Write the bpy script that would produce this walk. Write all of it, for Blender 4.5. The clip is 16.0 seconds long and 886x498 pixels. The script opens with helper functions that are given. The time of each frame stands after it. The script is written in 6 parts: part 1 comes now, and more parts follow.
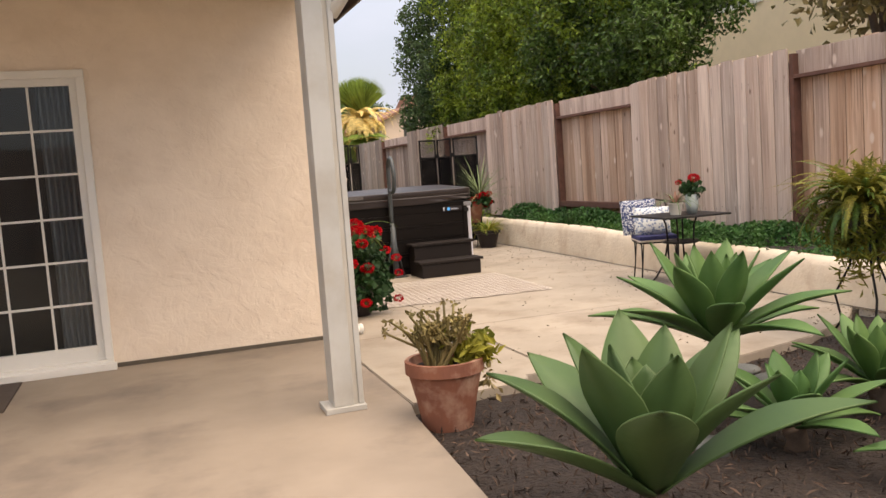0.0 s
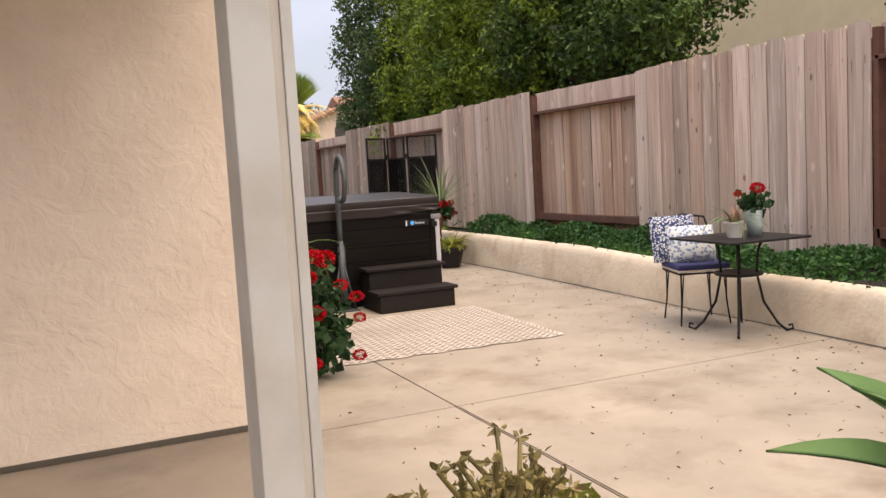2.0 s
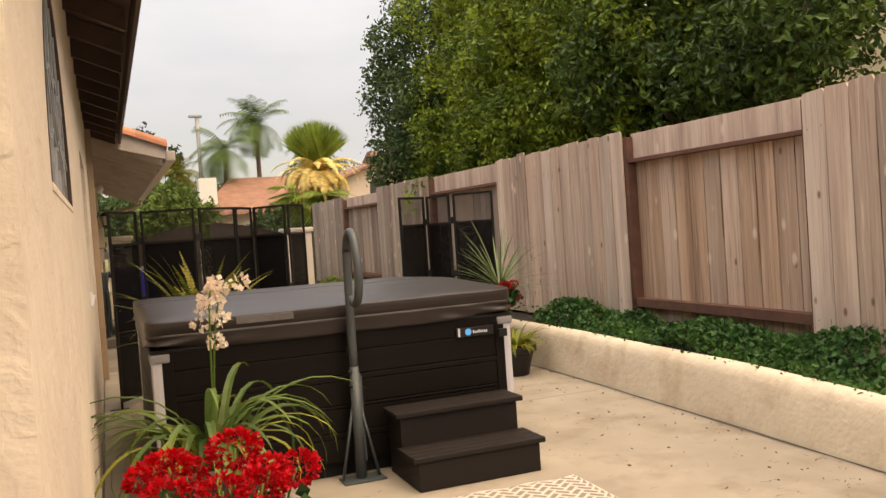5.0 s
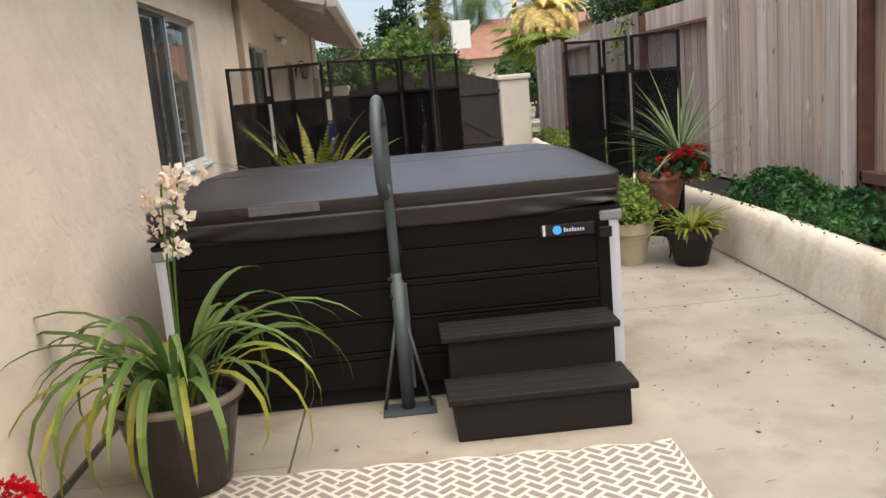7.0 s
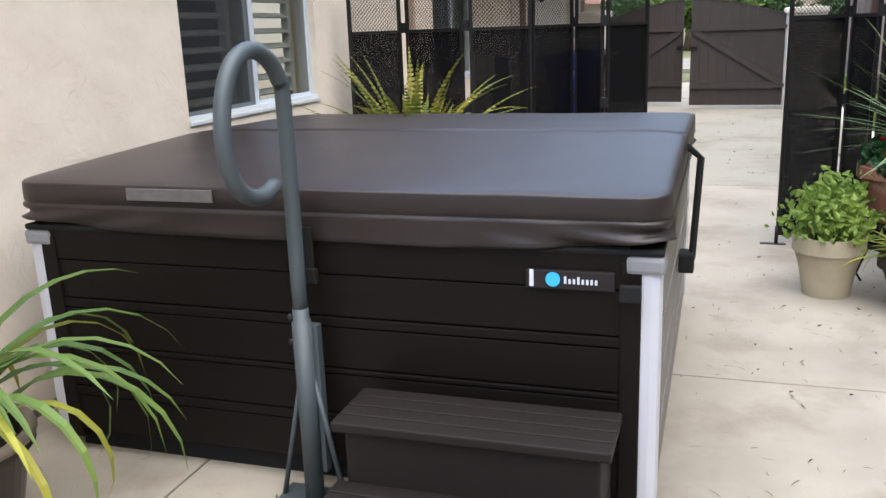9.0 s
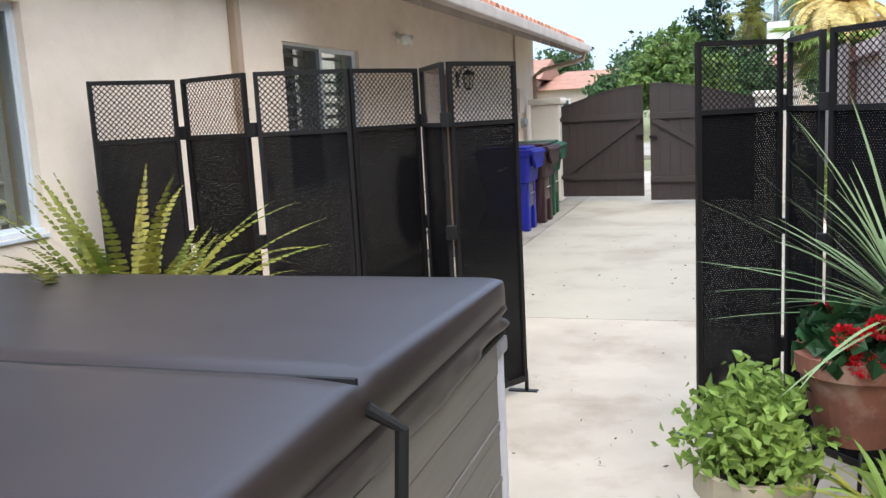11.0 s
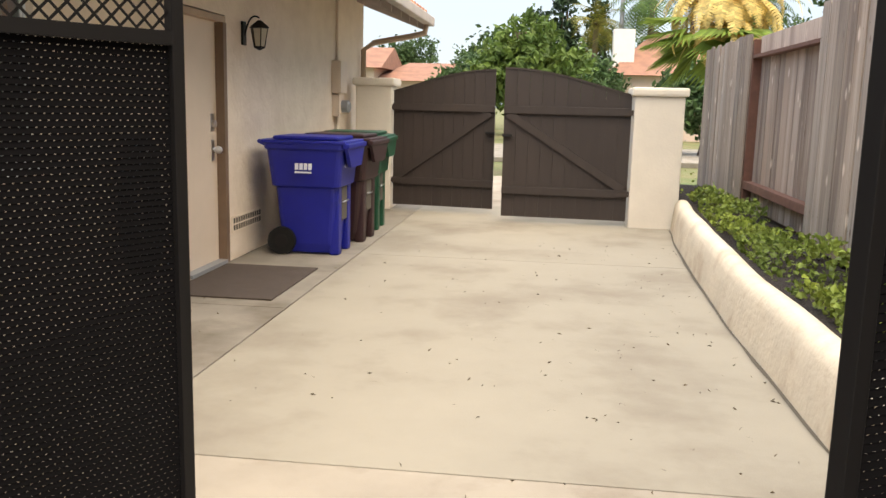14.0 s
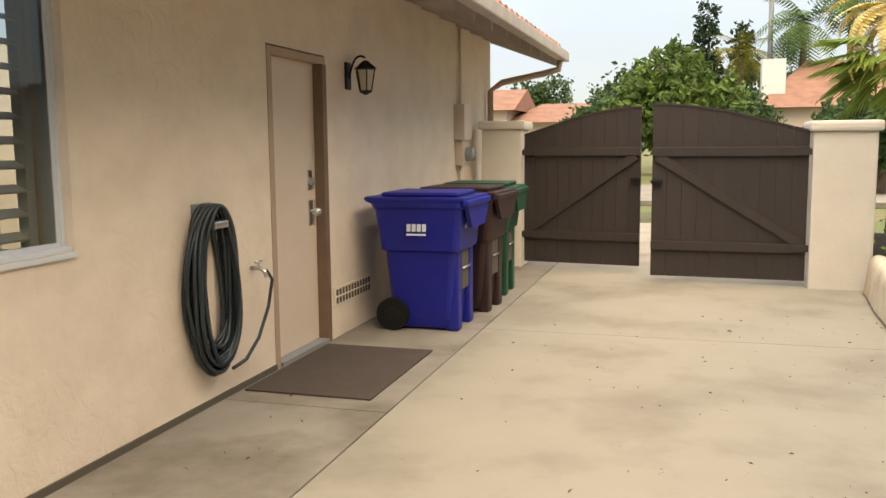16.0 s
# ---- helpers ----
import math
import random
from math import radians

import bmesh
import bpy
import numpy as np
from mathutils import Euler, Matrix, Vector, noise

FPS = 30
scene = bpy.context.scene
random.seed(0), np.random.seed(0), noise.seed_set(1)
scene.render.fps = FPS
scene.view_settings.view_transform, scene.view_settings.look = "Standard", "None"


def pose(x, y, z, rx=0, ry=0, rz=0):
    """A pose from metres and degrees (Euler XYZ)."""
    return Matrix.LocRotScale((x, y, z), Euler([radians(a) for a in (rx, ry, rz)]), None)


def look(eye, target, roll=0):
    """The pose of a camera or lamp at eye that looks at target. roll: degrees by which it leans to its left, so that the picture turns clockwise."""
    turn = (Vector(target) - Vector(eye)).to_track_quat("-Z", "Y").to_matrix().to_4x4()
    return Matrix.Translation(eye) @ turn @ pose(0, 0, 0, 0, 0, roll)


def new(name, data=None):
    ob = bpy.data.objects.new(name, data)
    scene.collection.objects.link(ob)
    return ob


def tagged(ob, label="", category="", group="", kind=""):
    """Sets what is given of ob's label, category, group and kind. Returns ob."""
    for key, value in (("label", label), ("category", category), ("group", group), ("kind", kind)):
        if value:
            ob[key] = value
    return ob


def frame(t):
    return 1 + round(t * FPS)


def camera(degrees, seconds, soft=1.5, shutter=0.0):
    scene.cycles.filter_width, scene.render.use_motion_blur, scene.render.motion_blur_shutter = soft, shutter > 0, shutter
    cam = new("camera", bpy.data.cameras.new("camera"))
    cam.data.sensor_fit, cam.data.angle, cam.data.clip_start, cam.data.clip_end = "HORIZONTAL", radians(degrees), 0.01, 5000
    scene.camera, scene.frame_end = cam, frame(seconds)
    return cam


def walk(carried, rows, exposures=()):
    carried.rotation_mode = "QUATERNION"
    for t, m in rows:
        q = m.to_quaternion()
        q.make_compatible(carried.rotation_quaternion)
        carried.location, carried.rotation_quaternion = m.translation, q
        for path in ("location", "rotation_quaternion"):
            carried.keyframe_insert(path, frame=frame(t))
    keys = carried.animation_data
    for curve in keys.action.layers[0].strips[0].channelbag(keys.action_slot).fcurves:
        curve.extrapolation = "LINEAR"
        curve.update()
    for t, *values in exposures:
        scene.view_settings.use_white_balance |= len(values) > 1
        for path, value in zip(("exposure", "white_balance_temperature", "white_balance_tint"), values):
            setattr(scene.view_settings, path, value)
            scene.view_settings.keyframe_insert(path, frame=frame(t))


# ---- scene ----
EXPOSURES = [(0, 0.42, 8600, 16), (0.5, 0.5, 8600, 16), (1.5, 0.43, 8400, 16), (3.0, 0.38, 8000, 20), (5.5, 0.38, 10700, 14), (6.4, 0.35, 9500, 13), (7.0, 0.45, 7200, 8), (7.6, 0.44, 6200, 7),
             (8.4, 0.56, 6100, 6), (9.0, 0.84, 6200, 6), (9.5, 0.92, 6100, 6), (13.0, 1.05, 6100, 4), (13.8, 0.9, 7700, 6), (14.5, 0.75, 7900, 10), (15.1, 0.72, 7000, 8), (15.5, 0.8, 6500, 8), (16, 0.68, 8700, 8)]
cam = camera(54.8, 16.0)
PATH = [
    (0, (0.229, 0.559, 1.271), (0.873, 2.443, 1.084), -4.1),
    (0.5, (0.293, 1.139, 1.255), (0.994, 3.0, 1.033), -3.8),
    (1, (0.353, 1.744, 1.226), (1.101, 3.581, 0.976), -5.3),
    (1.5, (0.469, 2.286, 1.263), (1.251, 4.11, 1.022), -5.6),
    (2, (0.663, 2.841, 1.27), (1.467, 4.663, 1.085), -3.3),
    (2.5, (0.853, 3.382, 1.289), (1.733, 5.172, 1.132), -2.6),
    (3, (1.011, 3.851, 1.333), (1.954, 5.609, 1.191), -2.0),
    (5.3, (1.818, 5.903, 1.45), (2.441, 7.802, 1.4), -4.6),
    (5.5, (1.882, 6.005, 1.461), (2.388, 7.939, 1.397), -4.3),
    (6, (2.125, 6.231, 1.469), (2.409, 8.205, 1.327), -1.9),
    (6.5, (2.601, 6.472, 1.463), (2.788, 8.446, 1.202), -3.6),
    (7, (3.049, 6.687, 1.464), (3.139, 8.651, 1.094), -5.0),
    (7.5, (3.481, 7.048, 1.451), (3.305, 8.984, 0.982), -5.5),
    (8, (3.79, 7.313, 1.504), (3.478, 9.215, 0.968), -3.7),
    (8.5, (4.056, 7.753, 1.501), (3.61, 9.63, 0.974), -1.3),
    (9, (4.197, 8.257, 1.473), (3.595, 10.098, 0.973), -2.1),
    (9.5, (4.331, 8.736, 1.498), (3.677, 10.572, 1.051), -3.5),
    (10, (4.491, 9.229, 1.538), (3.868, 11.091, 1.159), -3.5),
    (12.3, (4.758, 11.717, 1.484), (4.145, 13.601, 1.211), -2.7),
    (12.5, (4.729, 11.918, 1.498), (4.129, 13.808, 1.234), -2.3),
    (13, (4.583, 12.418, 1.471), (4.084, 14.334, 1.19), 0.4),
    (13.5, (4.45, 12.915, 1.441), (4.087, 14.854, 1.115), 2.2),
    (14, (4.299, 13.334, 1.368), (4.052, 15.29, 1.032), 1.4),
    (14.5, (4.192, 13.719, 1.392), (4.108, 15.685, 1.032), 0.1),
    (15, (4.14, 14.064, 1.375), (3.957, 16.017, 0.985), -0.5),
    (15.5, (4.094, 14.382, 1.373), (3.68, 16.31, 1.037), -0.9),
    (16, (4.111, 14.572, 1.409), (3.551, 16.476, 1.166), -0.5),
]
walk(cam, [(t, look(eye, target, roll)) for t, eye, target, roll in PATH], EXPOSURES)

# ---- world, sun ----
world = bpy.data.worlds.new("sky")
scene.world = world
world.use_nodes = True
wn, wl = world.node_tree.nodes, world.node_tree.links
wn.clear()
sky = wn.new("ShaderNodeTexSky")
sky.sky_type, sky.sun_disc = "NISHITA", False
SUN_EL, SUN_AZ = radians(67), radians(145)
sky.sun_elevation, sky.sun_rotation = SUN_EL, SUN_AZ
sky.air_density, sky.dust_density = 1.0, 1.5
tc = wn.new("ShaderNodeTexCoord")
mp = wn.new("ShaderNodeMapping")
mp.inputs["Scale"].default_value = (1.0, 1.0, 3.2)
nz = wn.new("ShaderNodeTexNoise")
nz.inputs["Scale"].default_value, nz.inputs["Detail"].default_value = 2.2, 6
ramp = wn.new("ShaderNodeValToRGB")
ramp.color_ramp.elements[0].position, ramp.color_ramp.elements[1].position = 0.38, 0.62
ramp.color_ramp.elements[0].color, ramp.color_ramp.elements[1].color = (0.45, 0.45, 0.45, 1), (0.96, 0.96, 0.96, 1)
mixc = wn.new("ShaderNodeMix")
mixc.data_type = "RGBA"
mixc.inputs[7].default_value = (3.8, 4.7, 6.5, 1)
bg = wn.new("ShaderNodeBackground")
bg.inputs["Strength"].default_value = 0.125
wo = wn.new("ShaderNodeOutputWorld")
wl.new(tc.outputs["Generated"], mp.inputs["Vector"])
wl.new(mp.outputs[0], nz.inputs["Vector"])
wl.new(nz.outputs[0], ramp.inputs[0])
wl.new(ramp.outputs[0], mixc.inputs[0])
wl.new(sky.outputs[0], mixc.inputs[6])
sep = wn.new("ShaderNodeSeparateXYZ")
grad = wn.new("ShaderNodeMapRange")
grad.inputs[1].default_value, grad.inputs[2].default_value, grad.inputs[3].default_value, grad.inputs[4].default_value = 0.1, 1.0, 1.0, 2.4
vm = wn.new("ShaderNodeVectorMath")
vm.operation = "SCALE"
wl.new(tc.outputs["Generated"], sep.inputs[0])
wl.new(sep.outputs[2], grad.inputs[0])
wl.new(mixc.outputs[2], vm.inputs[0])
wl.new(grad.outputs[0], vm.inputs["Scale"])
wl.new(vm.outputs[0], bg.inputs["Color"])
wl.new(bg.outputs[0], wo.inputs[0])
sun = new("sun", bpy.data.lights.new("sun", "SUN"))
sun.data.energy, sun.data.angle, sun.data.color = 3.6, radians(80), (1.0, 0.88, 0.74)
sun.matrix_world = look((0, 0, 10), (-math.sin(SUN_AZ) * math.cos(SUN_EL), -math.cos(SUN_AZ) * math.cos(SUN_EL), 10 - math.sin(SUN_EL)))


# ---- materials ----
def mat(name, rgb, rough=0.6, metal=0.0, var=0.0, vscale=3.0, rgb2=None, stain=None, sscale=0.7, bump=0.0, bscale=60.0,
        rnd=0.0, stretch=(1, 1, 1), island=0.0, spec=0.5, bdist=0.01, bump2=0.0, b2scale=9.0, coat=0.0):
    m = bpy.data.materials.new(name)
    m.use_nodes = True
    n, l = m.node_tree.nodes, m.node_tree.links
    p = n["Principled BSDF"]
    p.inputs["Roughness"].default_value, p.inputs["Metallic"].default_value = rough, metal
    p.inputs["Specular IOR Level"].default_value = spec
    p.inputs["Coat Weight"].default_value = coat
    p.inputs["Base Color"].default_value = (*rgb, 1)
    t = n.new("ShaderNodeTexCoord")
    g = n.new("ShaderNodeNewGeometry")
    mpn = n.new("ShaderNodeMapping")
    mpn.inputs["Scale"].default_value = stretch
    l.new(g.outputs["Position"] if rnd == 0 else t.outputs["Object"], mpn.inputs["Vector"])
    vec = mpn.outputs[0]
    if rnd:
        oi = n.new("ShaderNodeObjectInfo")
        addv = n.new("ShaderNodeVectorMath")
        sc = n.new("ShaderNodeVectorMath")
        sc.operation = "SCALE"
        sc.inputs[0].default_value = (17.0, 29.0, 11.0)
        l.new(oi.outputs["Random"], sc.inputs["Scale"])
        l.new(vec, addv.inputs[0])
        l.new(sc.outputs[0], addv.inputs[1])
        vec = addv.outputs[0]
    col = None

    def noise_ramp(scale, lo, hi, detail=5.0):
        q = n.new("ShaderNodeTexNoise")
        q.inputs["Scale"].default_value, q.inputs["Detail"].default_value = scale, detail
        q.inputs["Roughness"].default_value = 0.6
        l.new(vec, q.inputs["Vector"])
        r = n.new("ShaderNodeMapRange")
        r.inputs[1].default_value, r.inputs[2].default_value = lo, hi
        l.new(q.outputs[0], r.inputs[0])
        return r.outputs[0]

    def mixcol(fac, a, b):
        x = n.new("ShaderNodeMix")
        x.data_type = "RGBA"
        l.new(fac, x.inputs[0])
        for s, i in ((a, 6), (b, 7)):
            if isinstance(s, tuple):
                x.inputs[i].default_value = (*s, 1)
            else:
                l.new(s, x.inputs[i])
        return x.outputs[2]

    if rgb2 or var:
        b = rgb2 or tuple(c * (1 - var) for c in rgb)
        col = mixcol(noise_ramp(vscale, 0.35, 0.65), rgb, b)
    if stain:
        col = mixcol(noise_ramp(sscale, 0.5, 0.72, 7.0), col or rgb, stain)
    src = None
    if rnd:
        src = (n.new("ShaderNodeObjectInfo").outputs["Random"], rnd)
    elif island:
        src = (g.outputs["Random Per Island"], island)
    if src:
        hs = n.new("ShaderNodeHueSaturation")
        r = n.new("ShaderNodeMapRange")
        r.inputs[3].default_value, r.inputs[4].default_value = 1 - src[1], 1 + src[1]
        l.new(src[0], r.inputs[0])
        l.new(r.outputs[0], hs.inputs["Value"])
        if col:
            l.new(col, hs.inputs["Color"])
        else:
            hs.inputs["Color"].default_value = (*rgb, 1)
        col = hs.outputs[0]
    if col:
        l.new(col, p.inputs["Base Color"])
    if bump or bump2:
        nrm = None
        for strength, scale in ((bump, bscale), (bump2, b2scale)):
            if not strength:
                continue
            q = n.new("ShaderNodeTexNoise")
            q.inputs["Scale"].default_value, q.inputs["Detail"].default_value = scale, 4
            l.new(vec, q.inputs["Vector"])
            bp = n.new("ShaderNodeBump")
            bp.inputs["Strength"].default_value, bp.inputs["Distance"].default_value = strength, bdist
            l.new(q.outputs[0], bp.inputs["Height"])
            if nrm:
                l.new(nrm, bp.inputs["Normal"])
            nrm = bp.outputs[0]
        l.new(nrm, p.inputs["Normal"])
    return m


def leafy(name, rgb, rgb2, rough=0.5, island=0.35, trans=0.25, spec=0.25):
    m = mat(name, rgb, rough, rgb2=rgb2, vscale=2.0, island=island, spec=spec)
    n, l = m.node_tree.nodes, m.node_tree.links
    p = n["Principled BSDF"]
    tr = n.new("ShaderNodeBsdfTranslucent")
    src = p.inputs["Base Color"].links[0].from_socket
    l.new(src, tr.inputs[0])
    mx = n.new("ShaderNodeMixShader")
    mx.inputs[0].default_value = trans
    l.new(p.outputs[0], mx.inputs[1])
    l.new(tr.outputs[0], mx.inputs[2])
    l.new(mx.outputs[0], n["Material Output"].inputs[0])
    return m


STUCCO = mat("stucco", (0.79, 0.68, 0.56), 0.9, rgb2=(0.72, 0.61, 0.495), vscale=3.0, bump=0.12, bscale=70, bump2=0.45, b2scale=3.0, bdist=0.014, spec=0.2, stretch=(1, 1, 1.4))


def trowel(m, scale, dist, lo=0.47, hi=0.56):
    """Skip-trowel plaster: overlapping thin patches with soft ridged edges."""
    n, l = m.node_tree.nodes, m.node_tree.links
    p = n["Principled BSDF"]
    g = n.new("ShaderNodeNewGeometry")
    for k, s in enumerate((scale, scale * 2.3)):
        q = n.new("ShaderNodeTexNoise")
        q.inputs["Scale"].default_value, q.inputs["Detail"].default_value, q.inputs["Distortion"].default_value = s, 2.5, 1.4
        l.new(g.outputs["Position"], q.inputs["Vector"])
        r = n.new("ShaderNodeMapRange")
        r.inputs[1].default_value, r.inputs[2].default_value = lo, hi
        l.new(q.outputs[0], r.inputs[0])
        b = n.new("ShaderNodeBump")
        b.inputs["Strength"].default_value, b.inputs["Distance"].default_value = 0.8, dist / (1 + k)
        l.new(r.outputs[0], b.inputs["Height"])
        old = p.inputs["Normal"].links[0].from_socket
        l.new(old, b.inputs["Normal"])
        l.new(b.outputs[0], p.inputs["Normal"])


trowel(STUCCO, 4.6, 0.0024, 0.45, 0.57)
STUCCO_W = mat("stucco_wall_low", (0.76, 0.66, 0.52), 0.9, var=0.12, vscale=2.0, stain=(0.56, 0.44, 0.32), sscale=3.2, bump=0.4, bscale=30, bump2=0.6, b2scale=6, bdist=0.015, spec=0.2)
CONC = mat("concrete", (0.36, 0.315, 0.258), 0.85, var=0.2, vscale=1.3, stain=(0.225, 0.185, 0.145), sscale=1.9, bump=0.25, bscale=110, bump2=0.3, b2scale=5, bdist=0.006, spec=0.25)
CONC_S = mat("concrete_side_yard", (0.31, 0.28, 0.228), 0.85, var=0.12, vscale=0.9, stain=(0.21, 0.18, 0.145), sscale=0.9, bump=0.25, bscale=110, bump2=0.3, b2scale=5, bdist=0.005, spec=0.25)
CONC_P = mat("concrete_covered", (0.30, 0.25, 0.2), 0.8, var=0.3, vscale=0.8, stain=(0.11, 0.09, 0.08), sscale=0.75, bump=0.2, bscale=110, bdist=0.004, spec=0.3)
CONC_D = mat("concrete_walk", (0.28, 0.25, 0.21), 0.85, var=0.25, vscale=1.3, stain=(0.125, 0.105, 0.08), sscale=1.1, bump=0.25, bscale=110, bdist=0.005, spec=0.25)
# Dirt in the joints; also the painted shade of slots and recesses.
JOINT = mat("joint_dirt_and_recess_shade", (0.1, 0.085, 0.065), 0.95)
SOIL = mat("mulch", (0.032, 0.021, 0.016), 0.95, rgb2=(0.016, 0.011, 0.009), vscale=18, bump=1.0, bscale=45, bdist=0.04)
CHIP = mat("mulch_chip", (0.07, 0.045, 0.033), 0.9, island=0.9)
GRASS = mat("grass", (0.1, 0.13, 0.04), 0.9, rgb2=(0.18, 0.15, 0.07), vscale=0.6, bump=0.8, bscale=30, bdist=0.03)
def board_mat(name, rgb, pale, dark, rnd, streak=0.5):
    """Weathered sawn board: long grain streaks, bleached flecks, a tint of its own for each board."""
    m = mat(name, rgb, 0.85, rgb2=pale, vscale=2.2, rnd=rnd, stretch=(5, 5, 0.5), bump=0.5, bscale=12, bdist=0.006, stain=dark, sscale=1.1, spec=0.2)
    n, l = m.node_tree.nodes, m.node_tree.links
    p = n["Principled BSDF"]
    oi, g = n.new("ShaderNodeObjectInfo"), n.new("ShaderNodeNewGeometry")
    off = n.new("ShaderNodeVectorMath")
    off.operation = "SCALE"
    off.inputs[0].default_value = (0.0, 3.0, 41.0)
    l.new(oi.outputs["Random"], off.inputs["Scale"])
    add = n.new("ShaderNodeVectorMath")
    l.new(g.outputs["Position"], add.inputs[0])
    l.new(off.outputs[0], add.inputs[1])
    col = p.inputs["Base Color"].links[0].from_socket
    for sc, lo, hi, c, amount in (((20, 60, 1.1), 0.56, 0.70, dark, streak), ((20, 34, 1.6), 0.58, 0.72, pale, 0.75), ((20, 110, 2.0), 0.5, 0.75, dark, 0.25)):
        mp_ = n.new("ShaderNodeMapping")
        mp_.inputs["Scale"].default_value = sc
        q = n.new("ShaderNodeTexNoise")
        q.inputs["Scale"].default_value, q.inputs["Detail"].default_value, q.inputs["Distortion"].default_value = 1.0, 3.0, 0.5
        r = n.new("ShaderNodeMapRange")
        r.inputs[1].default_value, r.inputs[2].default_value, r.inputs[4].default_value = lo, hi, amount
        x = n.new("ShaderNodeMix")
        x.data_type = "RGBA"
        x.inputs[7].default_value = (*c, 1)
        l.new(add.outputs[0], mp_.inputs["Vector"])
        l.new(mp_.outputs[0], q.inputs["Vector"])
        l.new(q.outputs[0], r.inputs[0])
        l.new(r.outputs[0], x.inputs[0])
        l.new(col, x.inputs[6])
        col = x.outputs[2]
    tint = n.new("ShaderNodeHueSaturation")
    mul = n.new("ShaderNodeMath")
    mul.operation = "MULTIPLY"
    mul.inputs[1].default_value = 7.31
    fr_ = n.new("ShaderNodeMath")
    fr_.operation = "FRACT"
    sr = n.new("ShaderNodeMapRange")
    sr.inputs[3].default_value, sr.inputs[4].default_value = 0.85, 1.15
    l.new(oi.outputs["Random"], mul.inputs[0])
    l.new(mul.outputs[0], fr_.inputs[0])
    l.new(fr_.outputs[0], sr.inputs[0])
    l.new(sr.outputs[0], tint.inputs["Saturation"])
    l.new(col, tint.inputs["Color"])
    l.new(tint.outputs[0], p.inputs["Base Color"])
    return m


BOARD = board_mat("fence_board", (0.50, 0.365, 0.29), (0.70, 0.565, 0.47), (0.25, 0.16, 0.125), 0.2)
BOARD_R = board_mat("fence_board_recess", (0.46, 0.30, 0.215), (0.64, 0.47, 0.36), (0.22, 0.125, 0.085), 0.2, 0.75)
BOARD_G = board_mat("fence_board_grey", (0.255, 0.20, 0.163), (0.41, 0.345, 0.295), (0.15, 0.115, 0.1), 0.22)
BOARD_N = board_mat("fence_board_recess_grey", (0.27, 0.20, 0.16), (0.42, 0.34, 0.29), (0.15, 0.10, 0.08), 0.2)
# Nail rust; the same dark colour paints the shade behind the fence boards.
RUST_AND_SHADE = mat("rusty_nail_and_gap_shade", (0.06, 0.03, 0.02), 0.9)
RAIL = mat("fence_rail", (0.16, 0.072, 0.05), 0.8, var=0.3, vscale=9, bump=0.3, bscale=50, bdist=0.003)


def knots(m):
    """Small dark knots and pale weathered flecks on boards."""
    n, l = m.node_tree.nodes, m.node_tree.links
    p = n["Principled BSDF"]
    t = n.new("ShaderNodeNewGeometry")
    mp_ = n.new("ShaderNodeMapping")
    mp_.inputs["Scale"].default_value = (5.0, 5.0, 2.6)
    l.new(t.outputs["Position"], mp_.inputs["Vector"])
    col = p.inputs["Base Color"].links[0].from_socket
    for off, c, r0 in ((0.0, (0.13, 0.07, 0.045), 0.1), (7.3, (0.74, 0.62, 0.52), 0.16)):
        v = n.new("ShaderNodeTexVoronoi")
        v.inputs["Scale"].default_value = 1.0
        a = n.new("ShaderNodeVectorMath")
        a.inputs[1].default_value = (off, off, off)
        l.new(mp_.outputs[0], a.inputs[0])
        l.new(a.outputs[0], v.inputs["Vector"])
        r = n.new("ShaderNodeMapRange")
        r.inputs[1].default_value, r.inputs[2].default_value = r0, r0 * 0.5
        r.inputs[3].default_value, r.inputs[4].default_value = 0.0, 0.75
        l.new(v.outputs["Distance"], r.inputs[0])
        x = n.new("ShaderNodeMix")
        x.data_type = "RGBA"
        x.inputs[7].default_value = (*c, 1)
        l.new(r.outputs[0], x.inputs[0])
        l.new(col, x.inputs[6])
        col = x.outputs[2]
    l.new(col, p.inputs["Base Color"])


for m_ in (BOARD, BOARD_R, BOARD_G, BOARD_N):
    knots(m_)
POSTW = mat("post_paint", (0.47, 0.475, 0.45), 0.55, var=0.08, vscale=3, bump=0.15, bscale=40, bdist=0.002, stain=(0.38, 0.36, 0.32), sscale=2.5)
POSTB = mat("bare_post_wood", (0.48, 0.46, 0.41), 0.8, rgb2=(0.43, 0.40, 0.34), vscale=6, stretch=(4, 4, 0.6), bump=0.2, bscale=30, bdist=0.002)
WHITE = mat("white_paint", (0.72, 0.71, 0.66), 0.45, var=0.05, vscale=4, bump=0.1, bscale=60, bdist=0.002)
TRIMTAN = mat("tan_trim", (0.42, 0.31, 0.22), 0.6, var=0.08)
VINYL = mat("vinyl_frame", (0.6, 0.64, 0.68), 0.35)
JAMB = mat("jamb_paint", (0.2, 0.13, 0.085), 0.6, var=0.15, vscale=5)
PILLAR = mat("pillar_stucco", (0.72, 0.655, 0.56), 0.9, var=0.08, vscale=2.5, bump=0.3, bscale=40, bump2=0.4, b2scale=6, bdist=0.008, spec=0.2)
DOORM = mat("door_paint", (0.70, 0.58, 0.47), 0.5, var=0.06, vscale=2)
BROWN = mat("brown_paint", (0.085, 0.055, 0.045), 0.7, var=0.25, vscale=5, bump=0.2, bscale=70, bdist=0.003)
GATE = mat("gate_vinyl", (0.040, 0.028, 0.0235), 0.65, var=0.15, vscale=3, stretch=(5, 5, 0.6), bump=0.15, bscale=40, bdist=0.002, rnd=0.08)
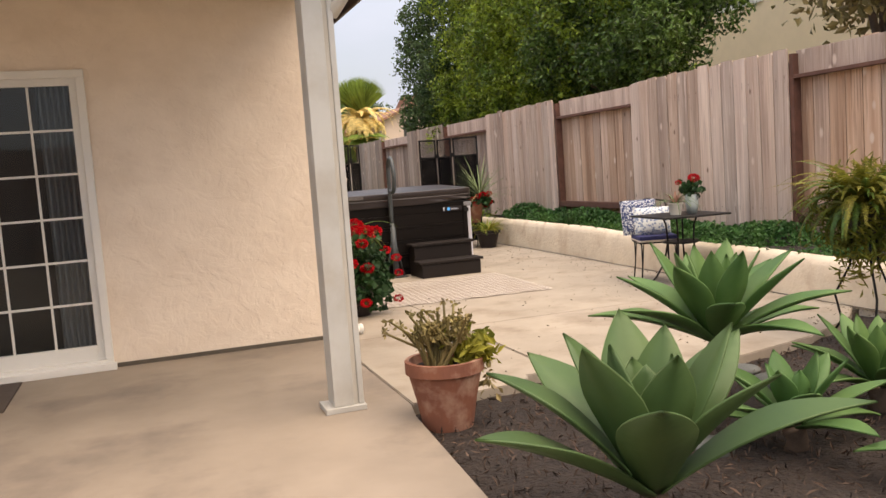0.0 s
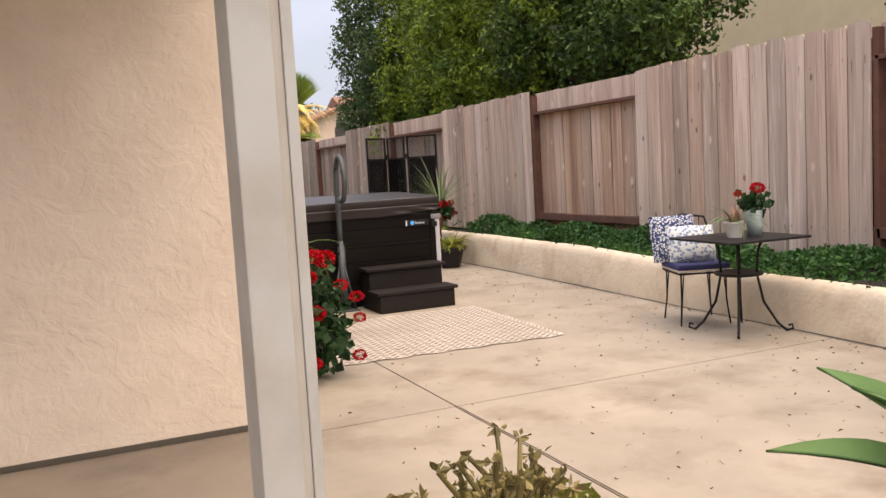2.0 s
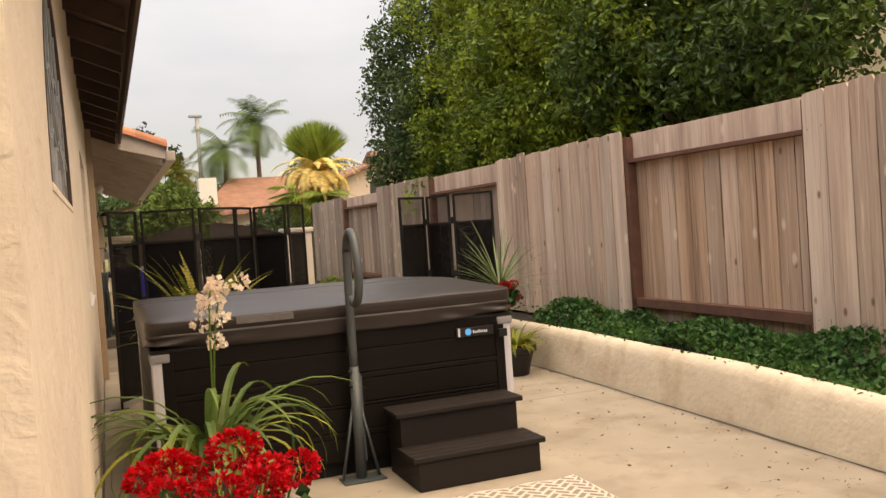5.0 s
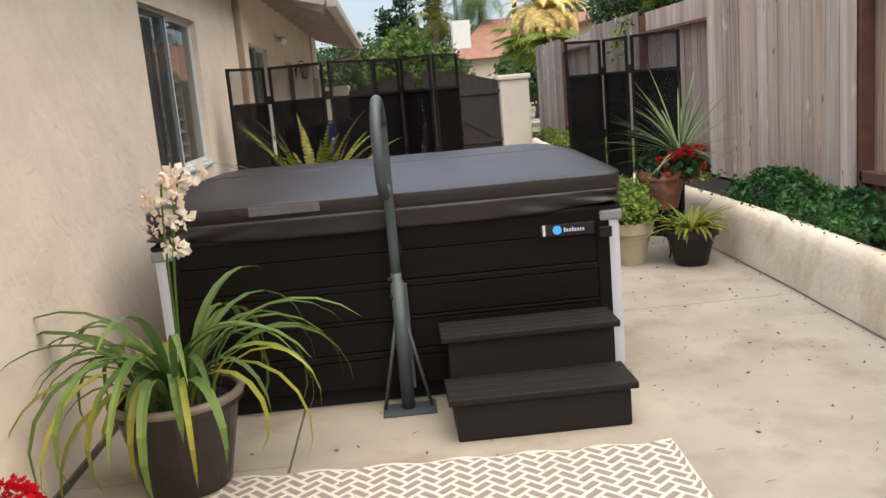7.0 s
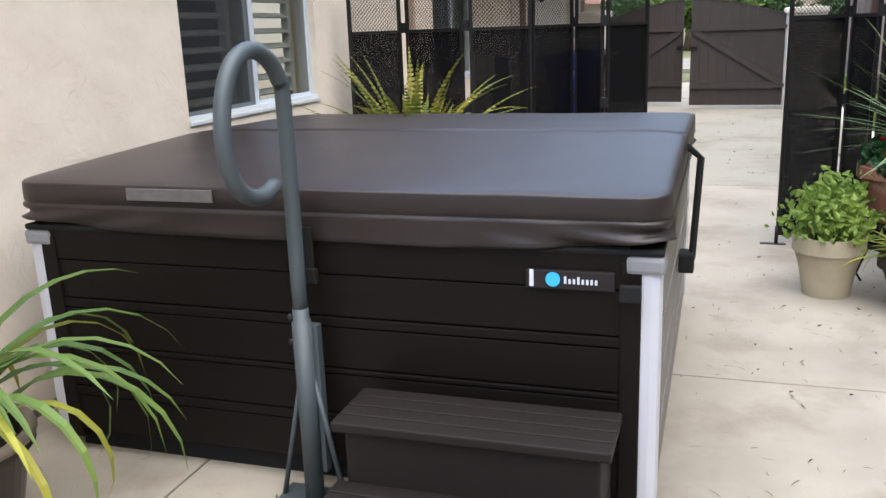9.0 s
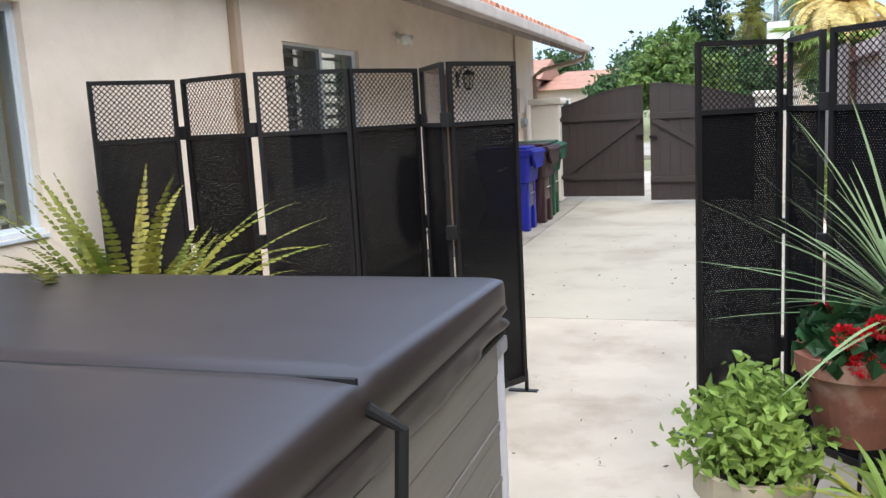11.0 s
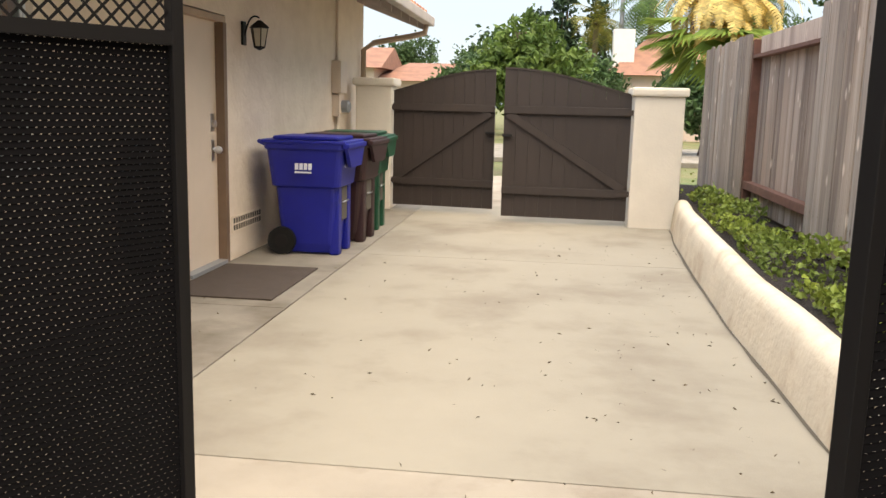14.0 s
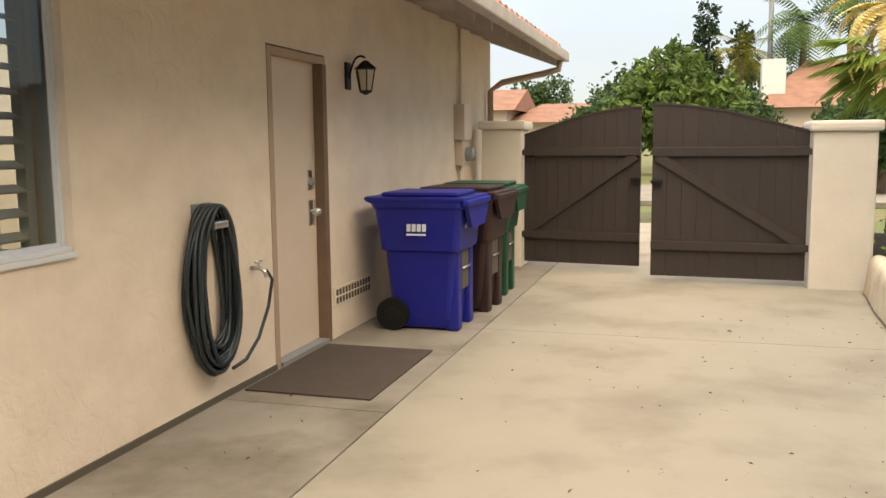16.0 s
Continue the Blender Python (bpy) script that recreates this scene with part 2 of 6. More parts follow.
TILE = mat("roof_tile", (0.42, 0.17, 0.09), 0.85, rgb2=(0.28, 0.12, 0.075), vscale=6, island=0.3, bump=0.2, bscale=50)
TILE_D = mat("roof_tile_far", (0.31, 0.155, 0.10), 0.85, rgb2=(0.22, 0.11, 0.075), vscale=2, island=0.2)
FARWALL = mat("far_stucco", (0.66, 0.52, 0.42), 0.9, var=0.06)
NEIGH = mat("neighbour_stucco", (0.84, 0.67, 0.45), 0.9, var=0.06, bump=0.2, bscale=20)
BLACKM = mat("black_metal", (0.011, 0.010, 0.010), 0.5, spec=0.25)
MESHM = mat("black_woven_mesh", (0.007, 0.0065, 0.007), 0.9, spec=0.04)
COVER = mat("vinyl_cover", (0.024, 0.0165, 0.016), 0.45, var=0.15, vscale=2, bump=0.12, bscale=160, bdist=0.002, bump2=0.3, b2scale=4, spec=0.35, coat=0.2)
COVER.node_tree.nodes["Principled BSDF"].inputs["Coat Roughness"].default_value = 0.32
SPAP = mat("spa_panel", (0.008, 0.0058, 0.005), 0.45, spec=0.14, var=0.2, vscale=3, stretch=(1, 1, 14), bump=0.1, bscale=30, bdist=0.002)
# Panel colour lightened to stand for light on the tub's east side.
SPA_LIT = mat("spa_panel_lit_side", (0.15, 0.135, 0.12), 0.5, var=0.15, stretch=(1, 1, 14))
SPAC = mat("spa_corner", (0.52, 0.52, 0.57), 0.35, var=0.05)
SHELL = mat("spa_shell", (0.22, 0.22, 0.235), 0.4)
STEPM = mat("step_plastic", (0.014, 0.010, 0.009), 0.6, spec=0.28, var=0.15, vscale=5, stretch=(2, 30, 30), bump=0.15, bscale=40, bdist=0.002)
HANDR = mat("handrail_coat", (0.055, 0.068, 0.075), 0.5, var=0.1, bump=0.1, bscale=200, bdist=0.001)
LABELM = mat("worn_label", (0.12, 0.11, 0.11), 0.5, var=0.3, vscale=20)
CHROME = mat("brushed_metal", (0.6, 0.6, 0.6), 0.3, metal=1.0)
BLUEM = mat("bin_blue", (0.004, 0.01, 0.25), 0.45, var=0.15, vscale=4)
GREENB = mat("bin_green", (0.004, 0.07, 0.032), 0.45, var=0.15)
BROWNB = mat("bin_brown", (0.036, 0.013, 0.014), 0.5, var=0.15)
RUBBER = mat("rubber", (0.012, 0.012, 0.012), 0.7, spec=0.2)
HOSEM = mat("hose_green", (0.022, 0.034, 0.042), 0.3, var=0.3, vscale=20)
MATM = mat("doormat", (0.07, 0.052, 0.042), 0.95, bump=0.8, bscale=160, bdist=0.006, var=0.15, vscale=8)
TERRA = mat("terracotta", (0.235, 0.088, 0.05), 0.85, rgb2=(0.165, 0.06, 0.038), vscale=6, stain=(0.36, 0.22, 0.16), sscale=7, bump=0.15, bscale=60, bdist=0.003)
CLAYP = mat("pale_clay", (0.42, 0.36, 0.25), 0.8, var=0.15, vscale=6, bump=0.1, bscale=60, bdist=0.003)
DARKP = mat("dark_glaze", (0.03, 0.02, 0.018), 0.3, var=0.3, vscale=8)
# Lighter than the glaze: the highlight on the pot rim is painted in.
RIM_GLINT = mat("dark_pot_rim_highlight", (0.24, 0.19, 0.15), 0.4, var=0.3, vscale=8)
BLACKP = mat("black_pot", (0.014, 0.01, 0.011), 0.45, spec=0.35)
WHITEP = mat("white_ceramic", (0.6, 0.58, 0.52), 0.4)
GREYP = mat("grey_blue_vase", (0.4, 0.47, 0.47), 0.4)
AGAVE = leafy("agave_leaf", (0.08, 0.14, 0.05), (0.05, 0.10, 0.038), 0.45, 0.15, 0.1)
EDGEM = leafy("agave_margin", (0.24, 0.30, 0.16), (0.18, 0.25, 0.12), 0.5, 0.15, 0.1)
AGAVE2 = leafy("agave_leaf_pale", (0.11, 0.2, 0.065), (0.06, 0.14, 0.045), 0.5, 0.2, 0.12)
GREEN = leafy("leaf_green", (0.115, 0.195, 0.035), (0.055, 0.115, 0.03))
ORCHL = leafy("orchid_leaf", (0.15, 0.21, 0.05), (0.07, 0.13, 0.035))
HEDGE = leafy("hedge_leaf", (0.25, 0.34, 0.04), (0.06, 0.12, 0.02), 0.35, 0.65, 0.25)
HEDGE2 = leafy("hedge_leaf_dark", (0.075, 0.13, 0.045), (0.035, 0.075, 0.025), 0.45, 0.5, 0.2)
HEDGE3 = leafy("hedge_leaf_deep", (0.085, 0.15, 0.03), (0.03, 0.065, 0.018), 0.35, 0.65, 0.2)
IVY = leafy("ivy_leaf", (0.06, 0.16, 0.04), (0.025, 0.085, 0.025), 0.5, 0.45, 0.2)
LIMEIVY = leafy("ivy_leaf_pale", (0.27, 0.33, 0.06), (0.12, 0.17, 0.04), 0.5, 0.45, 0.25)
LIME = leafy("lime_leaf", (0.25, 0.34, 0.07), (0.14, 0.22, 0.045), 0.5, 0.3, 0.3)
LOQ = leafy("loquat_leaf", (0.13, 0.19, 0.04), (0.06, 0.11, 0.03))
FERN = leafy("fern_leaf", (0.25, 0.21, 0.035), (0.10, 0.135, 0.022), 0.55, 0.4, 0.3)
GERL = leafy("geranium_leaf", (0.028, 0.08, 0.026), (0.014, 0.042, 0.015), 0.5, 0.4, 0.15)
RED = leafy("red_petal", (0.55, 0.004, 0.012), (0.38, 0.002, 0.01), 0.5, 0.3, 0.2)
CREAM = leafy("orchid_petal", (0.85, 0.78, 0.66), (0.75, 0.6, 0.5), 0.5, 0.2, 0.3)
JADE = leafy("jade_leaf", (0.30, 0.22, 0.10), (0.16, 0.14, 0.05), 0.5, 0.5, 0.15)
YELL = leafy("yellow_leaf", (0.34, 0.31, 0.05), (0.17, 0.2, 0.04), 0.5, 0.4, 0.3)
SPIKE = leafy("spike_leaf", (0.2, 0.26, 0.13), (0.1, 0.17, 0.07), 0.5, 0.3, 0.15)
PALMY = leafy("palm_bloom", (0.82, 0.66, 0.28), (0.7, 0.53, 0.2), 0.8, 0.3, 0.2)
PALMG = leafy("palm_frond", (0.12, 0.2, 0.05), (0.06, 0.12, 0.035), 0.5, 0.4, 0.2)
FARG = leafy("far_leaf", (0.07, 0.12, 0.04), (0.035, 0.07, 0.025), 0.6, 0.4, 0.15)
CONIF = leafy("conifer_leaf", (0.03, 0.06, 0.025), (0.02, 0.04, 0.02), 0.6, 0.4, 0.1)
BARK = mat("bark", (0.13, 0.09, 0.065), 0.95, var=0.4, vscale=8, bump=0.6, bscale=25, bdist=0.02)
NAVY = mat("navy_fabric", (0.03, 0.035, 0.12), 0.9, bump=0.3, bscale=300, bdist=0.001)
LEAFLIT = mat("dry_leaf", (0.10, 0.075, 0.05), 0.9, island=0.5)
ROCK = mat("rock", (0.10, 0.11, 0.105), 0.85, var=0.35, vscale=6, bump=0.4, bscale=14, bdist=0.02)
BLINDM = mat("shutter_slat", (0.7, 0.7, 0.68), 0.5)
# Flat dark colour that stands for the shade of unlit rooms.
DARKIN = mat("unlit_room_dark", (0.05, 0.05, 0.05), 0.9)
SOFFIT = mat("soffit_paint", (0.50, 0.44, 0.40), 0.7, var=0.2, vscale=4, bump=0.1, bscale=60, bdist=0.002)
CURT = mat("curtain", (0.45, 0.46, 0.48), 0.9, var=0.15, vscale=14, stretch=(1, 1, 0.1))
GREYBOX = mat("grey_metal", (0.3, 0.31, 0.32), 0.5, metal=0.3)
RUGA = mat("rug_cream", (0.58, 0.52, 0.45), 0.95, bump=0.5, bscale=200, bdist=0.003, stain=(0.45, 0.38, 0.3), sscale=2)
RUGB = mat("rug_taupe", (0.24, 0.205, 0.18), 0.95, bump=0.5, bscale=200, bdist=0.003)
WSIGN = mat("white_print", (0.6, 0.63, 0.72), 0.5)
LAMPGL = mat("lamp_glass", (0.5, 0.45, 0.35), 0.2)
LEMIT = bpy.data.materials.new("panel_light")
LEMIT.use_nodes = True
LEMIT.node_tree.nodes["Principled BSDF"].inputs["Emission Color"].default_value = (0.05, 0.4, 0.9, 1)
LEMIT.node_tree.nodes["Principled BSDF"].inputs["Base Color"].default_value = (0.01, 0.08, 0.2, 1)
LEMIT.node_tree.nodes["Principled BSDF"].inputs["Emission Strength"].default_value = 0.7
GLASS = bpy.data.materials.new("window_glass")
GLASS.use_nodes = True
gn, gl = GLASS.node_tree.nodes, GLASS.node_tree.links
gn.clear()
g_o, g_m, g_t, g_g, g_f = (gn.new(k) for k in ("ShaderNodeOutputMaterial", "ShaderNodeMixShader", "ShaderNodeBsdfTransparent", "ShaderNodeBsdfGlossy", "ShaderNodeFresnel"))
g_t.inputs[0].default_value = (0.52, 0.57, 0.58, 1)
g_g.inputs["Roughness"].default_value = 0.03
g_f.inputs[0].default_value = 1.5
for a, b in ((g_f.outputs[0], g_m.inputs[0]), (g_t.outputs[0], g_m.inputs[1]), (g_g.outputs[0], g_m.inputs[2]), (g_m.outputs[0], g_o.inputs[0])):
    gl.new(a, b)
INSECT = bpy.data.materials.new("insect_screen")
INSECT.use_nodes = True
i_n, i_l = INSECT.node_tree.nodes, INSECT.node_tree.links
i_n["Principled BSDF"].inputs["Base Color"].default_value = (0.02, 0.02, 0.022, 1)
i_n["Principled BSDF"].inputs["Roughness"].default_value = 0.8
i_t, i_m = i_n.new("ShaderNodeBsdfTransparent"), i_n.new("ShaderNodeMixShader")
i_m.inputs[0].default_value = 0.55
i_l.new(i_t.outputs[0], i_m.inputs[1])
i_l.new(i_n["Principled BSDF"].outputs[0], i_m.inputs[2])
i_l.new(i_m.outputs[0], i_n["Material Output"].inputs[0])
LEADED = mat("leaded_glass", (0.42, 0.45, 0.46), 0.07, spec=1.0, var=0.5, vscale=9, stretch=(1, 2.5, 0.6), bump=0.4, bscale=12, bdist=0.02)


# ---- mesh helpers ----
def part(name, bm, material, parent, label="", smooth=False, kind=""):
    me = bpy.data.meshes.new(name)
    if isinstance(bm, tuple):
        me.from_pydata(bm[0], [], bm[1])
    else:
        bmesh.ops.recalc_face_normals(bm, faces=bm.faces)
        bm.to_mesh(me)
        bm.free()
    if smooth:
        me.polygons.foreach_set("use_smooth", [True] * len(me.polygons))
    me.materials.append(material)
    me.update()
    ob = new(name, me)
    ob.parent = parent
    return tagged(ob, label, kind=kind)


def thing(name, loc, label, category, group="", rz=0.0):
    ob = new(name)
    ob.matrix_world = pose(*loc, 0, 0, rz)
    ob.empty_display_size = 0.1
    return tagged(ob, label, category, group)


def B(bm, x0, y0, z0, x1, y1, z1, bevel=0.0, m=None):
    r = bmesh.ops.create_cube(bm, size=1.0)
    vs = r["verts"]
    for v in vs:
        v.co = Vector(((x0 + x1) / 2 + v.co.x * (x1 - x0), (y0 + y1) / 2 + v.co.y * (y1 - y0), (z0 + z1) / 2 + v.co.z * (z1 - z0)))
    if bevel:
        es = list({e for v in vs for e in v.link_edges})
        r2 = bmesh.ops.bevel(bm, geom=es, offset=bevel, segments=2, affect="EDGES", profile=0.6)
        vs = list({v for f in r2["faces"] for v in f.verts} | {v for v in vs if v.is_valid})
    if m is not None:
        bmesh.ops.transform(bm, matrix=m, verts=vs)
    return vs


def box(name, parent, material, *c, bevel=0.0, label="", m=None, kind=""):
    bm = bmesh.new()
    B(bm, *c, bevel=bevel, m=m)
    return part(name, bm, material, parent, label, kind=kind)


def pane(parent, x, y0, y1, z0, z1, axis="x", name="pane"):
    """One sheet of glass."""
    pts = [(x, y0, z0), (x, y1, z0), (x, y1, z1), (x, y0, z1)] if axis == "x" else [(y0, x, z0), (y1, x, z0), (y1, x, z1), (y0, x, z1)]
    me = bpy.data.meshes.new(name)
    me.from_pydata(pts, [], [(0, 1, 2, 3)])
    me.materials.append(GLASS)
    ob = new(name, me)
    ob.parent = parent
    ob.visible_shadow = False
    return ob


def smooth_path(pts, n=4):
    """A curve through the points."""
    P = [Vector(p) for p in pts]
    P = [P[0] * 2 - P[1]] + P + [P[-1] * 2 - P[-2]]
    out = []
    for i in range(1, len(P) - 2):
        for k in range(n):
            t = k / n
            out.append(0.5 * (2 * P[i] + (P[i + 1] - P[i - 1]) * t + (2 * P[i - 1] - 5 * P[i] + 4 * P[i + 1] - P[i + 2]) * t * t + (3 * P[i] - P[i - 1] - 3 * P[i + 1] + P[i + 2]) * t ** 3))
    return out + [P[-2]]


def lathe(bm, prof, segs=28, c=(0, 0, 0), cap=True):
    rings = []
    for r, z in prof:
        rings.append([bm.verts.new((c[0] + r * math.cos(2 * math.pi * i / segs), c[1] + r * math.sin(2 * math.pi * i / segs), c[2] + z)) for i in range(segs)])
    for a, b in zip(rings, rings[1:]):
        for i in range(segs):
            bm.faces.new((a[i], a[(i + 1) % segs], b[(i + 1) % segs], b[i]))
    if cap:
        bm.faces.new(rings[0][::-1])
        bm.faces.new(rings[-1])


def tube(bm, pts, r, segs=8, closed=False):
    pts = [Vector(p) for p in pts]
    n = len(pts)
    rings, ref = [], None
    for i, p in enumerate(pts):
        a = pts[(i - 1) % n] if (closed or i) else p
        b = pts[(i + 1) % n] if (closed or i < n - 1) else p
        d = (b - a).normalized()
        if ref is None:
            ref = d.orthogonal().normalized()
        ref = (ref - d * ref.dot(d)).normalized()
        s = d.cross(ref)
        rr = r[i] if isinstance(r, (list, tuple)) else r
        rings.append([bm.verts.new(p + ref * rr * math.cos(2 * math.pi * k / segs) + s * rr * math.sin(2 * math.pi * k / segs)) for k in range(segs)])
    for i in range(n if closed else n - 1):
        a, b = rings[i], rings[(i + 1) % n]
        for k in range(segs):
            bm.faces.new((a[k], a[(k + 1) % segs], b[(k + 1) % segs], b[k]))
    if not closed:
        bm.faces.new(rings[0][::-1])
        bm.faces.new(rings[-1])


def pipe(name, parent, material, pts, r, segs=8, closed=False, label=""):
    bm = bmesh.new()
    tube(bm, pts, r, segs, closed)
    return part(name, bm, material, parent, label, smooth=True)


def bez(p0, p1, p2, n=10):
    a, b, c = Vector(p0), Vector(p1), Vector(p2)
    return [a * (1 - t) ** 2 + b * 2 * t * (1 - t) + c * t * t for t in (i / n for i in range(n + 1))]


def strip(V, F, pts, widths, side, fold=0.0, thick=0.0):
    """A blade along pts, folded along its middle."""
    base = len(V)
    up = Vector((0, 0, 1))
    for p, w in zip(pts, widths):
        p = Vector(p)
        V.append(tuple(p - side * w + up * w * fold))
        V.append(tuple(p))
        V.append(tuple(p + side * w + up * w * fold))
    for i in range(len(pts) - 1):
        a = base + 3 * i
        F.append((a, a + 1, a + 4, a + 3))
        F.append((a + 1, a + 2, a + 5, a + 4))


def blade(V, F, base, az, length, width, rise, droop, n=7, fold=0.3, shape=None):
    d = Vector((math.cos(az), math.sin(az), 0))
    side = Vector((-d.y, d.x, 0))
    p, a = Vector(base), rise
    pts = [p.copy()]
    for i in range(n):
        p = p + (d * math.cos(a) + Vector((0, 0, 1)) * math.sin(a)) * (length / n)
        a -= droop / n
        pts.append(p.copy())
    ws = [width * (shape(i / n) if shape else math.sin(math.pi * min(1, 0.15 + 0.85 * i / n)) ** 0.7) for i in range(n + 1)]
    strip(V, F, pts, ws, side, fold)


def leaves(pos, size, rng, aspect=0.5, up=0.35):
    """Arrays of folded leaves at the given positions, turned at random."""
    n = len(pos)
    d = rng.normal(size=(n, 3))
    d /= np.linalg.norm(d, axis=1)[:, None]
    q = rng.normal(size=(n, 3))
    q[:, 2] *= up
    s = np.cross(d, q)
    s /= np.linalg.norm(s, axis=1)[:, None] + 1e-9
    nn = np.cross(d, s)
    sz = (size * rng.uniform(0.6, 1.3, n))[:, None]
    a = pos - d * sz * 0.5
    b = pos + s * sz * aspect * 0.5 + nn * sz * 0.12
    c = pos + d * sz * 0.5
    e = pos - s * sz * aspect * 0.5 + nn * sz * 0.12
    V = np.stack([a, b, c, e], 1).reshape(-1, 3)
    i = np.arange(n)[:, None] * 4
    F = np.concatenate([i + np.array([0, 1, 2]), i + np.array([0, 2, 3])], 1).reshape(-1, 3)
    return V, F


def leaf_part(name, pos, size, material, parent, seed=1, aspect=0.5, label="", kind=""):
    rng = np.random.default_rng(seed)
    V, F = leaves(np.asarray(pos, float), size, rng, aspect)
    return part(name, (V.tolist(), F.tolist()), material, parent, label, kind=kind)


def clumps(blobs, n, per, spread, seed, shell=0.75):
    """Leaf positions in clumps near the skins of ellipsoids (x, y, z, rx, ry, rz)."""
    rng = np.random.default_rng(seed)
    w = np.array([b[3] * b[4] + b[4] * b[5] + b[3] * b[5] for b in blobs])
    k = rng.choice(len(blobs), n, p=w / w.sum())
    bl = np.array(blobs)[k]
    d = rng.normal(size=(n, 3))
    d /= np.linalg.norm(d, axis=1)[:, None]
    r = rng.uniform(shell, 1.08, n)[:, None]
    c = bl[:, :3] + d * bl[:, 3:] * r
    p = np.repeat(c, per, 0) + rng.normal(size=(n * per, 3)) * spread
    return p


def pot(parent, material, r0, r1, h, rim=0.025, rimh=0.05, label="", rim_mat=None, soil=True):
    bm = bmesh.new()
    lathe(bm, [(r0, 0), (r0 + (r1 - r0) * 0.5, h * 0.45), (r1, h - rimh), (r1 + rim, h - rimh + 0.006), (r1 + rim, h), (r1 - 0.01, h), (r1 - 0.025, h - 0.05)], 36)
    o = part("bowl", bm, material, parent, label, smooth=False)
    if rim_mat:
        bm = bmesh.new()
        tube(bm, [((r1 + rim - 0.01) * math.cos(a / 36 * 6.2832), (r1 + rim - 0.01) * math.sin(a / 36 * 6.2832), h) for a in range(36)], 0.018, 8, True)
        part("rim", bm, rim_mat, parent, smooth=True)
    if soil:
        bm = bmesh.new()
        lathe(bm, [(r1 - 0.03, h - 0.06), (r1 - 0.03, h - 0.04)], 24)
        part("potting_soil", bm, SOIL, parent)
    return o


def slab_wall(name, u0, u1, z0, z1, holes, thick, place, material, label, parent=None):
    """A wall with rectangular openings in its plane; place(u, depth, z) gives the world point."""
    us = sorted({u0, u1, *[h[0] for h in holes], *[h[1] for h in holes]})
    zs = sorted({z0, z1, *[h[2] for h in holes], *[h[3] for h in holes]})
    solid = lambda a, b, c, d: not any(h[0] <= (a + b) / 2 <= h[1] and h[2] <= (c + d) / 2 <= h[3] for h in holes)
    grid = [[solid(us[i], us[i + 1], zs[j], zs[j + 1]) for j in range(len(zs) - 1)] for i in range(len(us) - 1)]
    at = lambda i, j: 0 <= i < len(us) - 1 and 0 <= j < len(zs) - 1 and grid[i][j]
    V, F = [], []

    def q(*pts):
        V.extend(tuple(place(*p)) for p in pts)
        F.append(tuple(range(len(V) - 4, len(V))))
    for i in range(len(us) - 1):
        for j in range(len(zs) - 1):
            if not grid[i][j]:
                continue
            a, b, c, d = us[i], us[i + 1], zs[j], zs[j + 1]
            q((a, 0, c), (b, 0, c), (b, 0, d), (a, 0, d))
            q((a, thick, c), (a, thick, d), (b, thick, d), (b, thick, c))
            if not at(i - 1, j):
                q((a, 0, c), (a, 0, d), (a, thick, d), (a, thick, c))
            if not at(i + 1, j):
                q((b, 0, c), (b, thick, c), (b, thick, d), (b, 0, d))
            if not at(i, j - 1):
                q((a, 0, c), (a, thick, c), (b, thick, c), (b, 0, c))
            if not at(i, j + 1):
                q((a, 0, d), (b, 0, d), (b, thick, d), (a, thick, d))
    bm = bmesh.new()
    vs = [bm.verts.new(v) for v in V]
    for f in F:
        bm.faces.new([vs[k] for k in f])
    bmesh.ops.remove_doubles(bm, verts=bm.verts, dist=1e-5)
    ob = part(name, bm, material, parent, label, kind="structure")
    return ob


# ---- ground ----
WX = 1.60          # east face of the house
bm = bmesh.new()
bmesh.ops.create_grid(bm, x_segments=2, y_segments=2, size=400)
for v in bm.verts:
    v.co.z = -0.13
tagged(part("ground", bm, GRASS, None, "wide ground of dry grass and earth round the lots"), kind="structure")

pavement = tagged(new("pavement"), "weathered tan concrete patio and side yard in jointed slabs", "paving", kind="structure")
J = 0.0045


def slab(x0, y0, x1, y1, material=CONC, z=0.0):
    box("slab", pavement, material, x0 + J, y0 + J, -0.12, x1 - J, y1 - J, z, bevel=0.004)


box("joint_bed", pavement, JOINT, -6, 4.0 - 8, -0.125, 1.36, 7.1, -0.012)
box("joint_bed", pavement, JOINT, 1.5, 5.6, -0.125, 5.7, 25.3, -0.012)
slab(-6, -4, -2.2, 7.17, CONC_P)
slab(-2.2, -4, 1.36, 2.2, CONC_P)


def shaped_slab(pts, M=CONC):
    bm = bmesh.new()
    f = bm.faces.new([bm.verts.new((x, y, -0.12)) for x, y in pts])
    r = bmesh.ops.extrude_face_region(bm, geom=[f])
    bmesh.ops.translate(bm, vec=(0, 0, 0.12), verts=[v for v in r["geom"] if isinstance(v, bmesh.types.BMVert)])
    bmesh.ops.bevel(bm, geom=[e for e in bm.edges if all(v.co.z > -0.01 for v in e.verts)], offset=0.006, segments=2, affect="EDGES")
    part("slab", bm, M, pavement)


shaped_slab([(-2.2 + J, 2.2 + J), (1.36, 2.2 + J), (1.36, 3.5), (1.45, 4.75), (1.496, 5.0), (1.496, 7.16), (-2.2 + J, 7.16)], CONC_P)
lobe = [(2.05 + 0.24 * math.cos(radians(a)), 5.2 + 0.16 * math.sin(radians(a))) for a in range(-100, 1, 20)]
shaped_slab([(1.503, 4.98), (1.8, 5.0)] + lobe + [(2.33, 5.2), (2.494, 5.16), (2.494, 6.944), (1.503, 6.944)])
